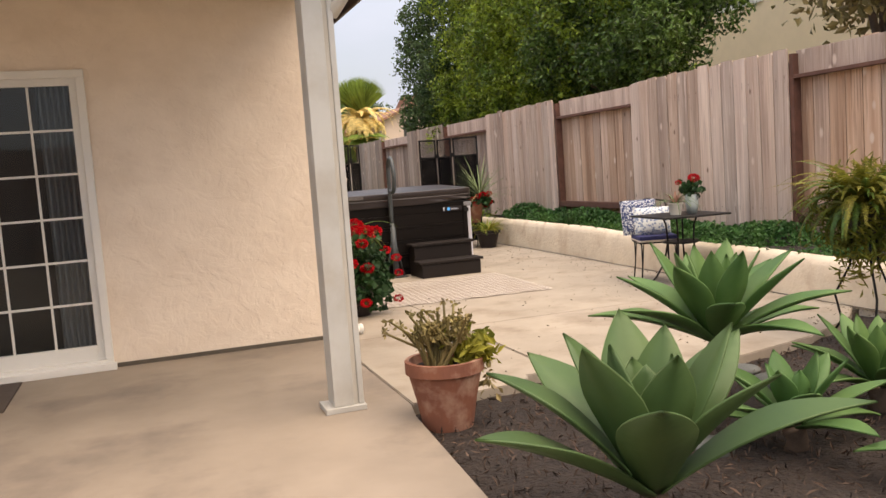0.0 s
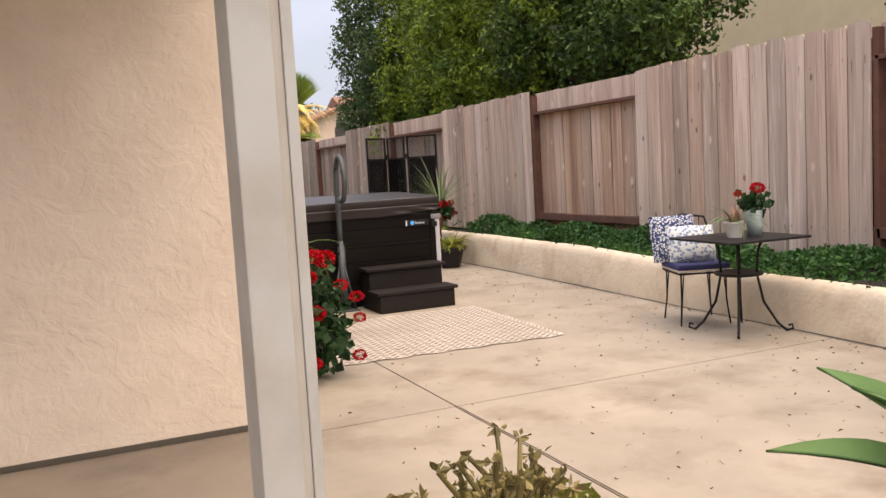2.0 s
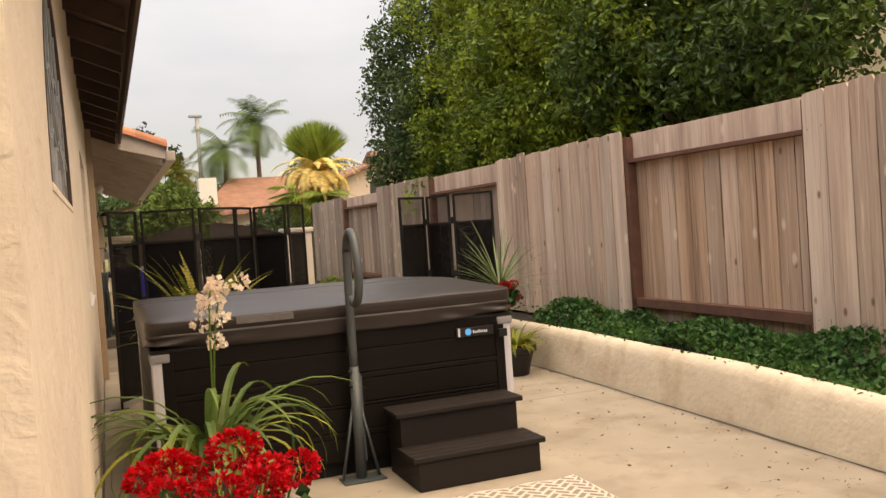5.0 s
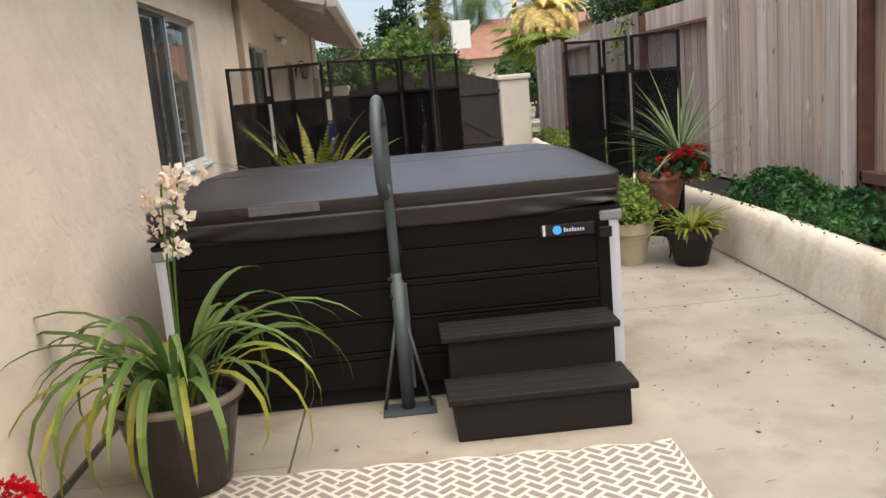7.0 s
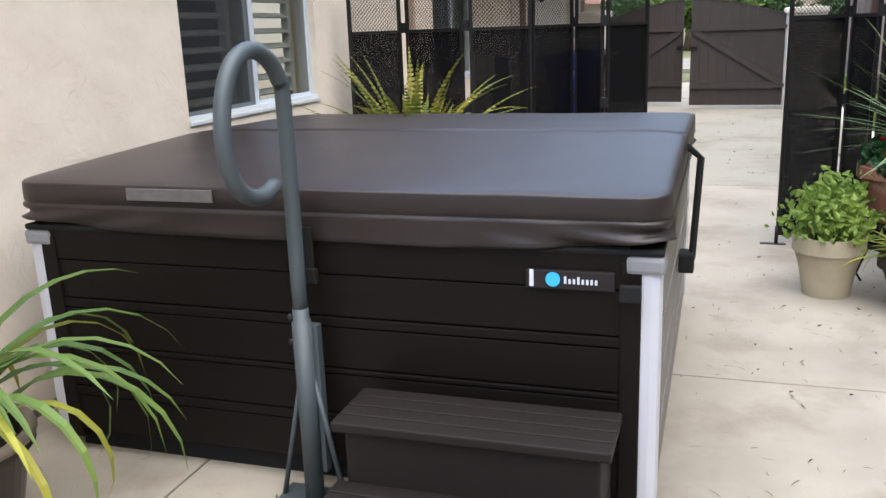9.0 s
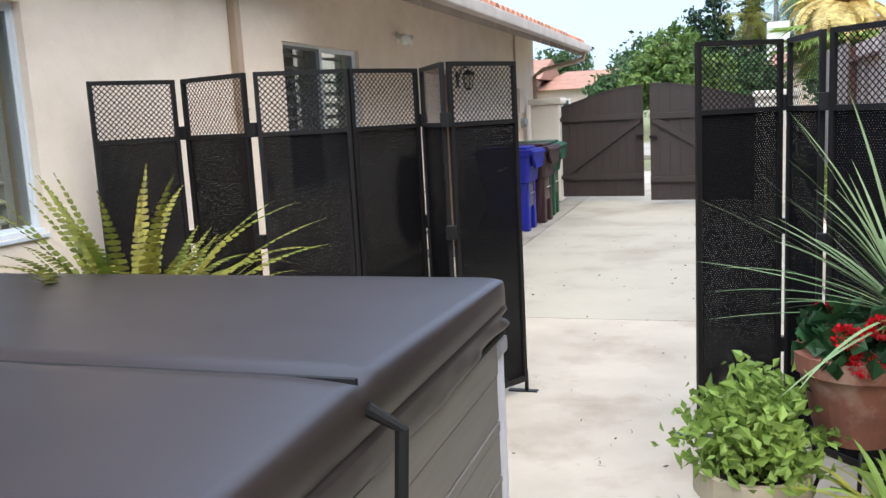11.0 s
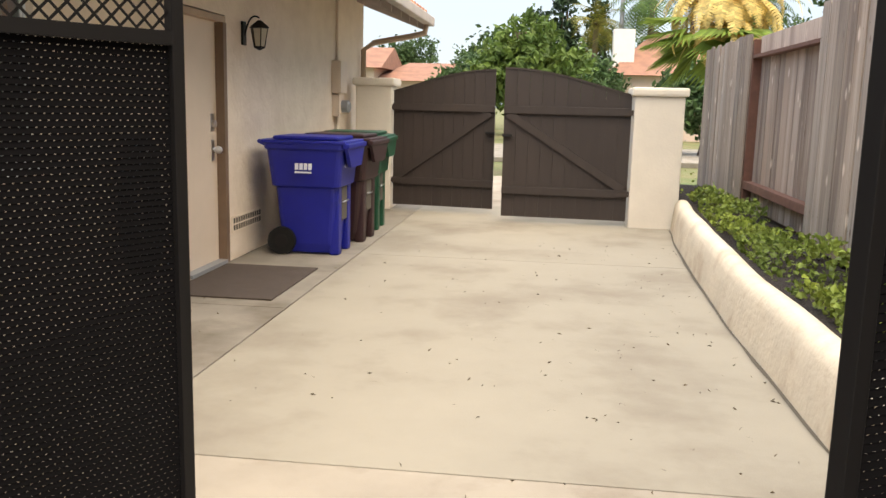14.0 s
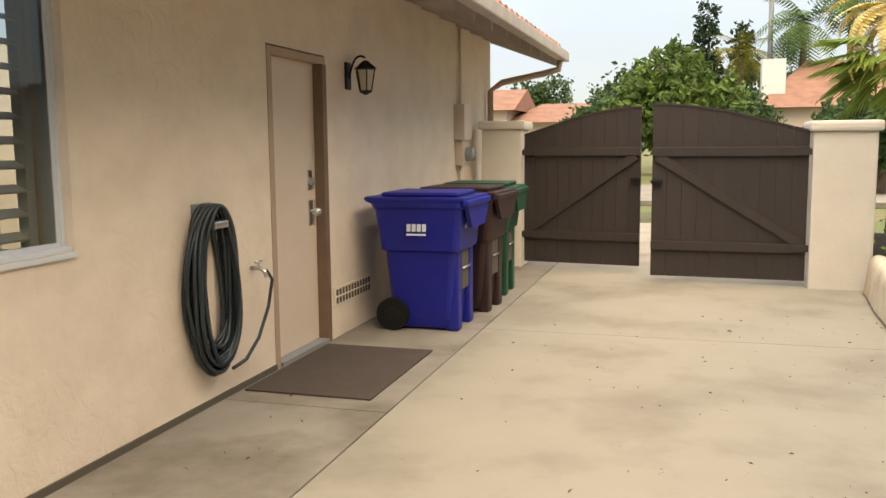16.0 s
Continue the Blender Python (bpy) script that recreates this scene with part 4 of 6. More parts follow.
for s in (-1, 1):
    bm = bmesh.new()
    lathe(bm, [(0.02, 0), (0.03, 0.03), (0.055, 0.1), (0.057, 0.12)], 16)
    bmesh.ops.transform(bm, matrix=pose(0.03, 0.03 * s, 0.0, 0, 110, 35 * s), verts=bm.verts)
    part("lamp_head", bm, WHITE, fl, smooth=True)

hs = thing("garden_hose", (WX, 18.55, 0.16), "coiled dark green garden hose on a wall hanger", "hose")
bm = bmesh.new()
rr = random.Random(3)
for k in range(20):
    ph, ry, rz_ = rr.uniform(-0.02, 0.02), rr.uniform(0.13, 0.225), rr.uniform(0.37, 0.46)
    x = 0.03 + 0.012 * (k % 8)
    cz = 0.94 - rz_
    tube(bm, [(x + 0.01 * math.sin(3 * a + k), ph + ry * math.sin(a) * (1.0 - 0.12 * math.cos(a)), cz + rz_ * math.cos(a)) for a in (2 * math.pi * i / 40 for i in range(40))], 0.0125, 6, True)
part("coil", bm, HOSEM, hs, "thick bundle of dark hose loops", smooth=True, kind="stuff")
box("hanger", hs, CHROME, 0.0, -0.07, 0.82, 0.13, 0.07, 0.86, bevel=0.01, label="metal hose hanger")
box("hanger_plate", hs, GREYBOX, 0.0, -0.09, 0.78, 0.012, 0.09, 0.95, bevel=0.004)
pipe("hose_tail", hs, HOSEM, [(0.09, 0.12, 0.03), (0.1, 0.25, 0.05), (0.1, 0.4, 0.14), (0.1, 0.53, 0.3), (0.11, 0.57, 0.46), (0.1, 0.52, 0.52)], 0.0105)
tp = thing("garden_tap", (WX, 19.07, 0.69), "brass garden tap on the wall", "tap")
pipe("spout", tp, CHROME, [(0, 0, 0), (0.06, 0, 0), (0.09, 0.0, -0.02), (0.1, 0, -0.05)], 0.014)
pipe("tap_handle", tp, CHROME, [(0.05, -0.03, 0.04), (0.05, 0.03, 0.04)], 0.009)
pipe("stem", tp, CHROME, [(0.05, 0, 0), (0.05, 0, 0.04)], 0.006)

vt = thing("foundation_vent", (WX, 20.63, 0.23), "tan louvred foundation vent low on the wall", "vent")
box("frame", vt, STUCCO, 0.0, -0.37, 0.0, 0.01, 0.37, 0.14, bevel=0.003)
for i in range(2):
    for k in range(12):
        y = -0.34 + k * 0.058
        # Raised dark blocks paint the shade of the louvre openings.
        box("slot", vt, JOINT, 0.01, y, 0.02 + i * 0.06, 0.013, y + 0.035, 0.065 + i * 0.06)
mb = thing("meter_box", (WX, 23.75, 1.18), "tan painted electric meter box with a conduit", "meter box")
box("case", mb, DOORM, 0.0, -0.18, 0.28, 0.12, 0.14, 0.66, bevel=0.008)
box("lower_case", mb, DOORM, 0.0, -0.14, 0.0, 0.09, 0.1, 0.26, bevel=0.008)
bm = bmesh.new()
lathe(bm, [(0.075, 0), (0.075, 0.08), (0.05, 0.1)], 18)
bmesh.ops.transform(bm, matrix=pose(0.09, 0.0, 0.12, 0, 90, 0), verts=bm.verts)
part("meter_dial", bm, GREYBOX, mb, smooth=False)
pipe("conduit", mb, DOORM, [(0.03, -0.02, 0.66), (0.03, -0.02, 1.55)], 0.018)
pipe("conduit", mb, DOORM, [(0.03, -0.02, 0.0), (0.03, -0.02, -1.1)], 0.018)

# ---- gate and its pillars ----
def pillar(x0, x1, y0, y1, h):
    p = tagged(thing("gate_pillar", ((x0 + x1) / 2, (y0 + y1) / 2, 0), "cream stucco gate pillar with a rounded cap", "pillar", "gate pillars"), kind="structure")
    a, b = (x1 - x0) / 2, (y1 - y0) / 2
    box("shaft", p, PILLAR, -a, -b, -0.12, a, b, h - 0.1, bevel=0.02)
    box("cap", p, PILLAR, -a - 0.04, -b - 0.04, h - 0.1, a + 0.04, b + 0.04, h, bevel=0.03)


pillar(5.18, 5.74, 23.33, 23.8, 1.60)
pillar(1.75, 2.22, 24.2, 24.65, 1.67)


def gate_leaf(hx, hy, tx, ty, flip):
    L = math.hypot(tx - hx, ty - hy)
    g = thing("gate_leaf", (hx, hy, 0), "dark brown boarded gate leaf with a diagonal brace, arched top", "gate", "driveway gate leaves", rz=math.degrees(math.atan2(ty - hy, tx - hx)))
    top = lambda u: 1.50 + 0.28 * math.sin(math.pi / 2 * min(1, u / L)) ** 1.1
    n = 10
    side = 1 if flip else -1
    for i in range(n):
        u0, u1 = L * i / n + 0.0012, L * (i + 1) / n - 0.0012
        bm = bmesh.new()
        vs = [bm.verts.new((u, y, z)) for y in (-0.012, 0.012) for u, z in ((u0, 0.06), (u1, 0.06), (u1, top(u1)), (u0, top(u0)))]
        for q in ((0, 1, 2, 3), (7, 6, 5, 4), (0, 1, 5, 4), (1, 2, 6, 5), (2, 3, 7, 6), (3, 0, 4, 7)):
            bm.faces.new([vs[k] for k in q])
        part("plank", bm, GATE, g)
    yb = 0.012 * side
    box("backing_board", g, GATE, 0.0, min(-yb, -yb - 0.006 * side), 0.07, L, max(-yb, -yb - 0.006 * side), 1.45)
    for z in (0.33, 1.27):
        box("rail", g, GATE, 0.0, min(yb, yb + 0.035 * side), z, L, max(yb, yb + 0.035 * side), z + 0.09, bevel=0.005)
    bm = bmesh.new()
    a = math.atan2(0.85, L - 0.1)
    B(bm, 0, min(yb, yb + 0.03 * side), -0.045, math.hypot(L - 0.1, 0.85), max(yb, yb + 0.03 * side), 0.045, m=pose(0.05, 0, 0.42, 0, -math.degrees(a), 0))
    part("brace", bm, GATE, g)
    bm = bmesh.new()
    for i in range(16):
        ua, ub = L * i / 16, L * (i + 1) / 16
        vs = [bm.verts.new((u, y, z)) for y in (-0.02, 0.02) for u, z in ((ua, top(ua) - 0.0), (ub, top(ub) - 0.0), (ub, top(ub) + 0.02), (ua, top(ua) + 0.02))]
        for q in ((0, 1, 2, 3), (7, 6, 5, 4), (0, 1, 5, 4), (2, 3, 7, 6)):
            bm.faces.new([vs[k] for k in q])
    part("top_cap", bm, GATE, g)
    for z in (0.38, 1.31):
        box("hinge", g, GATE, -0.05, min(yb, yb + 0.05 * side), z - 0.03, 0.12, max(yb, yb + 0.05 * side), z + 0.03)
    box("latch", g, BLACKM, L - 0.1, min(yb, yb + 0.05 * side), 1.0, L + 0.01, max(yb, yb + 0.05 * side), 1.03)


gate_leaf(2.24, 24.28, 3.55, 24.12, False)
gate_leaf(5.16, 23.44, 3.70, 23.50, True)


# ---- wheeled bins ----
def bin_thing(x, y, rz, M, label):
    b = thing("wheeled_bin", (x, y, 0), label, "wheeled bin", "wheeled bins at the wall", rz=rz)
    bm = bmesh.new()
    rings = []
    for z, a, c, o in ((0.02, 0.22, 0.22, 0.0), (0.1, 0.24, 0.24, 0.0), (0.6, 0.275, 0.28, 0.0), (0.62, 0.30, 0.31, 0.0), (0.93, 0.33, 0.345, 0.0), (0.95, 0.35, 0.365, 0.0), (0.99, 0.35, 0.365, 0.0)):
        pts = []
        for sx, sy in ((-1, -1), (1, -1), (1, 1), (-1, 1)):
            for k in range(4):
                t = math.radians(90 * k / 3 + {(-1, -1): 180, (1, -1): 270, (1, 1): 0, (-1, 1): 90}[(sx, sy)])
                pts.append(bm.verts.new((sx * (c - 0.05) + 0.05 * math.cos(t) + o, sy * (a - 0.05) + 0.05 * math.sin(t), z)))
        rings.append(pts)
    for p, q in zip(rings, rings[1:]):
        for i in range(16):
            bm.faces.new((p[i], p[(i + 1) % 16], q[(i + 1) % 16], q[i]))
    bm.faces.new(rings[0][::-1])
    bm.faces.new(rings[-1])
    part("bin_body", bm, M, b)
    bm = bmesh.new()
    B(bm, -0.38, -0.36, 0.99, 0.38, 0.36, 1.02, 0.01)
    B(bm, -0.3, -0.28, 1.02, 0.3, 0.28, 1.055, 0.02)
    B(bm, 0.355, -0.355, 0.955, 0.41, 0.355, 1.0, 0.012)
    qa = [bm.verts.new((xx, yy_, zz_)) for xx in (0.365, 0.395) for yy_, zz_ in ((-0.33, 0.955), (-0.2, 0.79), (0.2, 0.79), (0.33, 0.955))]
    for q in ((0, 1, 2, 3), (7, 6, 5, 4), (0, 4, 5, 1), (1, 5, 6, 2), (2, 6, 7, 3), (3, 7, 4, 0)):
        bm.faces.new([qa[i] for i in q])
    part("lid", bm, M, b)
    pipe("grab_bar", b, M, [(-0.36, -0.25, 0.97), (-0.43, -0.25, 1.0), (-0.43, 0.25, 1.0), (-0.36, 0.25, 0.97)], 0.018)
    for s in (-1, 1):
        bm = bmesh.new()
        lathe(bm, [(0.125, -0.03), (0.125, 0.03)], 22)
        bmesh.ops.transform(bm, matrix=pose(-0.22, 0.27 * s, 0.125, 90, 0, 0), verts=bm.verts)
        w = part("wheel", bm, RUBBER, b)
        bm = bmesh.new()
        lathe(bm, [(0.06, -0.034), (0.06, 0.034)], 16)
        bmesh.ops.transform(bm, matrix=pose(-0.22, 0.27 * s, 0.125, 90, 0, 0), verts=bm.verts)
        part("hub", bm, BLACKM, w)
    for s in (-1, 1):
        box("front_leg", b, M, 0.2, s * 0.17 - 0.06, 0.0, 0.29, s * 0.17 + 0.06, 0.615, bevel=0.02)
    # Solid dark block; its colour stands for the shade in the recess.
    box("grip_recess", b, JOINT, 0.25, -0.1, 0.3, 0.285, 0.1, 0.62, bevel=0.01)
    pipe("catch_bar", b, CHROME, [(0.295, -0.1, 0.47), (0.295, 0.1, 0.47)], 0.008)
    return b


blue = bin_thing(2.14, 20.92, 0, BLUEM, "blue plastic wheeled bin with its lid shut against the wall")
bin_thing(2.2, 21.7, -2, BROWNB, "dark maroon plastic wheeled bin behind the blue one")
bin_thing(2.16, 22.5, 2, GREENB, "green plastic wheeled bin near the gate")


def words(name, body, size, m, parent, material, label=""):
    cu = bpy.data.curves.new(name, "FONT")
    cu.body, cu.size, cu.extrude, cu.align_x, cu.align_y = body, size, 0.001, "CENTER", "CENTER"
    tmp = bpy.data.objects.new("tmp", cu)
    scene.collection.objects.link(tmp)
    me = bpy.data.meshes.new_from_object(tmp)
    bpy.data.objects.remove(tmp)
    me.transform(m)
    ob = new(name, me)
    me.materials.clear()
    me.materials.append(material)
    ob.parent = parent
    return tagged(ob, label)


bm = bmesh.new()
for k, (a, c) in enumerate(((-0.09, -0.06), (-0.05, -0.02), (-0.01, 0.02), (0.03, 0.06))):
    B(bm, a, 0, 0.03, c, 0.004, 0.085)
B(bm, -0.09, 0, 0.0, 0.06, 0.004, 0.014)
part("emblem", bm, WSIGN, blue, "pale printed emblem").matrix_basis = pose(0.02, -0.372, 0.74, -8, 0, 0)
words("number", "96", 0.045, pose(0.342, -0.2, 0.8, 90, 0, 90), blue, WSIGN)

# ---- hot tub ----
tub = thing("hot_tub", (2.985, 11.68, 0), "dark brown panelled hot tub with a closed vinyl cover", "hot tub")
hw, hd = 1.083, 1.09
box("base_pan", tub, RUBBER, -hw + 0.06, -hd + 0.06, 0.0, hw - 0.06, hd - 0.06, 0.09)
# East boards get the lightened panel colour in place of real light.
for face, rz, L, M in (("south", 0, hw, SPAP), ("east", 90, hd, SPA_LIT), ("north", 180, hw, SPAP), ("west", 270, hd, SPAP)):
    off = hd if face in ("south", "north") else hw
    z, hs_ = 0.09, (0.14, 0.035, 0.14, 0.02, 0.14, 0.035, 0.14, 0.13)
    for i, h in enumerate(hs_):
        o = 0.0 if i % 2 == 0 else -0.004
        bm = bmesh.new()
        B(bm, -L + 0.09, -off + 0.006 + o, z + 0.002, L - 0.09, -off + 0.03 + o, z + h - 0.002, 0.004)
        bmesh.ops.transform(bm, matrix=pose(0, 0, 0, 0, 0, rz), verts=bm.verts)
        part("side_board", bm, M, tub, "ribbed dark brown side board" if M is SPAP else "ribbed side board, taupe to stand for light on this side")
        z += h
    bm = bmesh.new()
    B(bm, -L + 0.09, -off + 0.032, 0.09, L - 0.09, -off + 0.05, 0.87)
    bmesh.ops.transform(bm, matrix=pose(0, 0, 0, 0, 0, rz), verts=bm.verts)
    part("panel_backing", bm, RUBBER, tub)
for sx in (-1, 1):
    for sy in (-1, 1):
        bm = bmesh.new()
        B(bm, min(sx * (hw - 0.08), sx * hw), min(sy * (hd - 0.08), sy * hd), 0.06, max(sx * (hw - 0.08), sx * hw), max(sy * (hd - 0.08), sy * hd), 0.823, 0.03)
        part("corner_post", bm, SPAC, tub, "pale grey corner post")
        box("corner_trim", tub, SPAP, min(sx * (hw - 0.115), sx * (hw - 0.055)), min(sy * (hd - 0.04), sy * (hd + 0.003)), 0.06, max(sx * (hw - 0.115), sx * (hw - 0.055)), max(sy * (hd - 0.04), sy * (hd + 0.003)), 0.823, bevel=0.006, label="dark brown corner trim")
bm = bmesh.new()
B(bm, -hw - 0.004, -hd - 0.004, 0.843, hw + 0.004, hd + 0.004, 0.864, 0.008)
part("shell_rim", bm, RUBBER, tub)
bm = bmesh.new()
NX, NY = 60, 60
cw, cd = hw + 0.015, hd + 0.02


def cover_pt(i, j):
    u, v = -1 + 2 * i / NX, -1 + 2 * j / NY
    r = 0.09
    x, y = u * cw, v * cd
    dx, dy = max(0, abs(x) - (cw - r)), max(0, abs(y) - (cd - r))
    d = math.hypot(dx, dy)
    if dx > 0 and dy > 0:
        m = max(dx, dy) / d
        x, y = math.copysign(cw - r + dx * m, x), math.copysign(cd - r + dy * m, y)
    z = 1.025 + 0.035 * (1 - abs(v)) ** 0.8 - (0.02 if abs(v) < 0.01 else 0) - 0.012 * (max(abs(u), abs(v)) ** 12)
    return Vector((x, y, z + 0.003 * noise.noise(Vector((u * 4, v * 4, 0)))))


G = [[bm.verts.new(cover_pt(i, j)) for j in range(NY + 1)] for i in range(NX + 1)]
for i in range(NX):
    for j in range(NY):
        bm.faces.new((G[i][j], G[i + 1][j], G[i + 1][j + 1], G[i][j + 1]))
loop = [G[i][0] for i in range(NX)] + [G[NX][j] for j in range(NY)] + [G[NX - i][NY] for i in range(NX)] + [G[0][NY - j] for j in range(NY)]
prev, n = loop, len(loop)
levels = ((0.003, 1.012), (0.004, 1.006), (0.006, 0.99), (0.006, 0.95), (0.001, 0.946), (0.001, 0.941), (0.007, 0.937), (0.006, 0.925), (0.004, 0.91), (0.003, 0.895), (0.001, 0.88), (-0.001, 0.866), (-0.003, 0.852), (-0.008, 0.848))
for lv, (out, z) in enumerate(levels):
    cur = []
    for v in loop:
        x, y = v.co.x, v.co.y
        s = (cw - abs(x)) + (cd - abs(y))
        near = math.exp(-s / 0.26)
        hang = max(0.0, (0.945 - z) / 0.1)
        fold = hang * (0.034 * near * math.sin(s * 20 - (z - 0.85) * 75) + 0.012 * noise.noise(Vector((x * 3.5, y * 3.5, z * 9))) + 0.007 * noise.noise(Vector((x * 11, y * 11, z * 16))))
        dirv = Vector((x, y, 0)).normalized()
        sag = 0.012 * hang * noise.noise(Vector((x * 2, y * 2, 1))) + 0.06 * hang * near ** 1.5
        cur.append(bm.verts.new((x + dirv.x * (out + fold), y + dirv.y * (out + fold), z + sag)))
    for k in range(n):
        bm.faces.new((prev[k], prev[(k + 1) % n], cur[(k + 1) % n], cur[k]))
    prev = cur
cov = part("cover", bm, COVER, tub, "closed dark brown vinyl cover, creased at the skirt", smooth=True)
box("fold_seam", cov, RUBBER, -cw + 0.02, -0.006, 1.03, cw - 0.02, 0.006, 1.048)
bm = bmesh.new()
B(bm, -0.62, -cd - 0.016, 0.965, -0.3, -cd - 0.008, 1.005, 0.002)
part("care_label", bm, LABELM, cov, "grey printed label strip")
for sx in (-1, 1):
    for sy in (-1, 1):
        box("corner_cap", tub, SHELL, min(sx * (hw - 0.1), sx * (hw + 0.008)), min(sy * (hd - 0.1), sy * (hd + 0.008)), 0.79, max(sx * (hw - 0.1), sx * (hw + 0.008)), max(sy * (hd - 0.1), sy * (hd + 0.008)), 0.842, bevel=0.014)
for x in (0.02, 1.0):
    if x < 0.5:
        box("strap", cov, RUBBER, x - 0.02, -cd - 0.02, 0.74, x + 0.02, -cd - 0.012, 0.90, bevel=0.003)
    box("buckle", cov, RUBBER, x - 0.03, -cd - 0.03, 0.72, x + 0.03, -cd - 0.01, 0.77, bevel=0.005)
box("badge_plate", tub, BLACKP, 0.70, -hd - 0.012, 0.738, 0.955, -hd + 0.005, 0.795, bevel=0.004)
bm = bmesh.new()
lathe(bm, [(0.021, 0), (0.021, 0.004)], 20)
bmesh.ops.transform(bm, matrix=pose(0.78, -hd - 0.012, 0.768, 90, 0, 0), verts=bm.verts)
part("badge_light", bm, LEMIT, tub, "glowing blue round badge")
for k in range(8):
    box("badge_letter_bar", tub, WSIGN, 0.812 + 0.0125 * k, -hd - 0.015, 0.757, 0.819 + 0.0125 * k, -hd - 0.012, 0.778 if k in (0, 3) else 0.771)
box("badge_edge", tub, WSIGN, 0.712, -hd - 0.015, 0.745, 0.724, -hd - 0.012, 0.795)
bm = bmesh.new()
tube(bm, [(hw + 0.05, 0.0, 0.55), (hw + 0.07, 0.02, 0.95), (hw + 0.02, -0.02, 1.0)], 0.014)
B(bm, hw + 0.0, -0.05, 0.5, hw + 0.06, 0.05, 0.58, 0.01)
part("lifter_arm", bm, RUBBER, tub, "black cover lifter arm")

st = thing("spa_steps", (3.57, 10.30, 0), "dark brown two-tread plastic spa steps", "steps")
bm = bmesh.new()
B(bm, -0.37, -0.25, 0, 0.37, 0.25, 0.165, 0.01)
B(bm, -0.37, 0.02, 0.165, 0.37, 0.25, 0.36, 0.01)
part("riser_box", bm, STEPM, st)
for y0, y1, z in ((-0.27, 0.02, 0.165), (-0.01, 0.25, 0.36)):
    for k in range(4):
        w = (y1 - y0) / 4
        box("tread_board", st, STEPM, -0.4, y0 + w * k + 0.002, z, 0.4, y0 + w * (k + 1) - 0.002, z + 0.03, bevel=0.006)

hr = thing("handrail", (3.0, 10.46, 0), "grey blue tubular spa handrail with a looped top", "handrail")
box("foot_plate", hr, HANDR, -0.12, -0.05, 0, 0.13, 0.1, 0.012, bevel=0.003)
pipe("pole", hr, HANDR, [(0.0, 0.03, 0.01), (0.0, 0.03, 0.66)], 0.026, 12)
pipe("sleeve", hr, HANDR, [(0.0, 0.03, 0.02), (0.0, 0.03, 0.62)], 0.031, 14)
box("back_channel", hr, HANDR, -0.02, 0.04, 0.1, 0.045, 0.075, 0.6, bevel=0.004)
loopp = [(0, 0.03, 0.6), (0.0, 0.03, 1.25), (0.0, 0.01, 1.35), (-0.005, -0.04, 1.41), (-0.01, -0.12, 1.435), (-0.015, -0.20, 1.405), (-0.02, -0.25, 1.33), (-0.02, -0.275, 1.22), (-0.02, -0.255, 1.12), (-0.015, -0.20, 1.055), (-0.01, -0.12, 1.035), (-0.005, -0.05, 1.055)]
pipe("grip_loop", hr, HANDR, smooth_path(loopp), 0.024, 12)
for s in (-1, 1):
    pipe("brace", hr, HANDR, [(0.11 * s, 0.03, 0.01), (0.015 * s, 0.04, 0.46)], 0.009, 6)
for z in (0.55, 0.63):
    bm = bmesh.new()
    bmesh.ops.create_uvsphere(bm, u_segments=8, v_segments=6, radius=0.014, matrix=pose(-0.03, 0.02, z))
    part("bolt", bm, BLACKM, hr)

# ---- rug ----
rg = thing("outdoor_rug", (3.08, 9.06, 0.0), "cream and taupe herringbone outdoor rug on the slab", "rug", rz=-2.5)
bm = bmesh.new()
bmesh.ops.create_grid(bm, x_segments=40, y_segments=30, size=0.5)
for v in bm.verts:
    x, y = v.co.x * 1.86, v.co.y * 1.66
    e = 1 if abs(v.co.y) > 0.49 or abs(v.co.x) > 0.49 else 0
    v.co = Vector((x, y + (0.016 * math.sin(x * 22) if e else 0), 0.006 + (0.002 * abs(math.sin(x * 11 + y * 7)) if e else 0)))
part("backing", bm, RUGA, rg, smooth=True)
V, F = [], []
RW = 0.046
for i in range(-40, 41):
    for j in range(-40, 41):
        k = (i - j) % 4
        if k == 0:
            x0, y0, x1, y1 = i * RW, j * RW, (i + 2) * RW, (j + 1) * RW
        elif k == 3:
            x0, y0, x1, y1 = i * RW, j * RW, (i + 1) * RW, (j + 2) * RW
        else:
            continue
        g = 0.0085
        pts = [((x - y) * 0.7071, (x + y) * 0.7071) for x, y in ((x0 + g, y0 + g), (x1 - g, y0 + g), (x1 - g, y1 - g), (x0 + g, y1 - g))]
        if abs(sum(p[0] for p in pts)) > 4.0 or abs(sum(p[1] for p in pts)) > 3.6:
            continue
        pts = [(max(-0.927, min(0.927, x)), max(-0.827, min(0.827, y))) for x, y in pts]
        b = len(V)
        V += [(x, y, 0.0075) for x, y in pts]
        F.append((b, b + 1, b + 2, b + 3))
part("woven_pattern", (V, F), RUGB, rg, "taupe herringbone dashes")


# ---- plants ----
def ball_flower(name, parent, c, r, material, seed, n=60, label="", size=0.75):
    rng = np.random.default_rng(seed)
    d = rng.normal(size=(n, 3))
    d /= np.linalg.norm(d, axis=1)[:, None]
    return leaf_part(name, np.array(c) + d * np.array([r, r, r * 0.72]) * rng.uniform(0.8, 1.1, (n, 1)), r * size, material, parent, seed, 0.9, label)


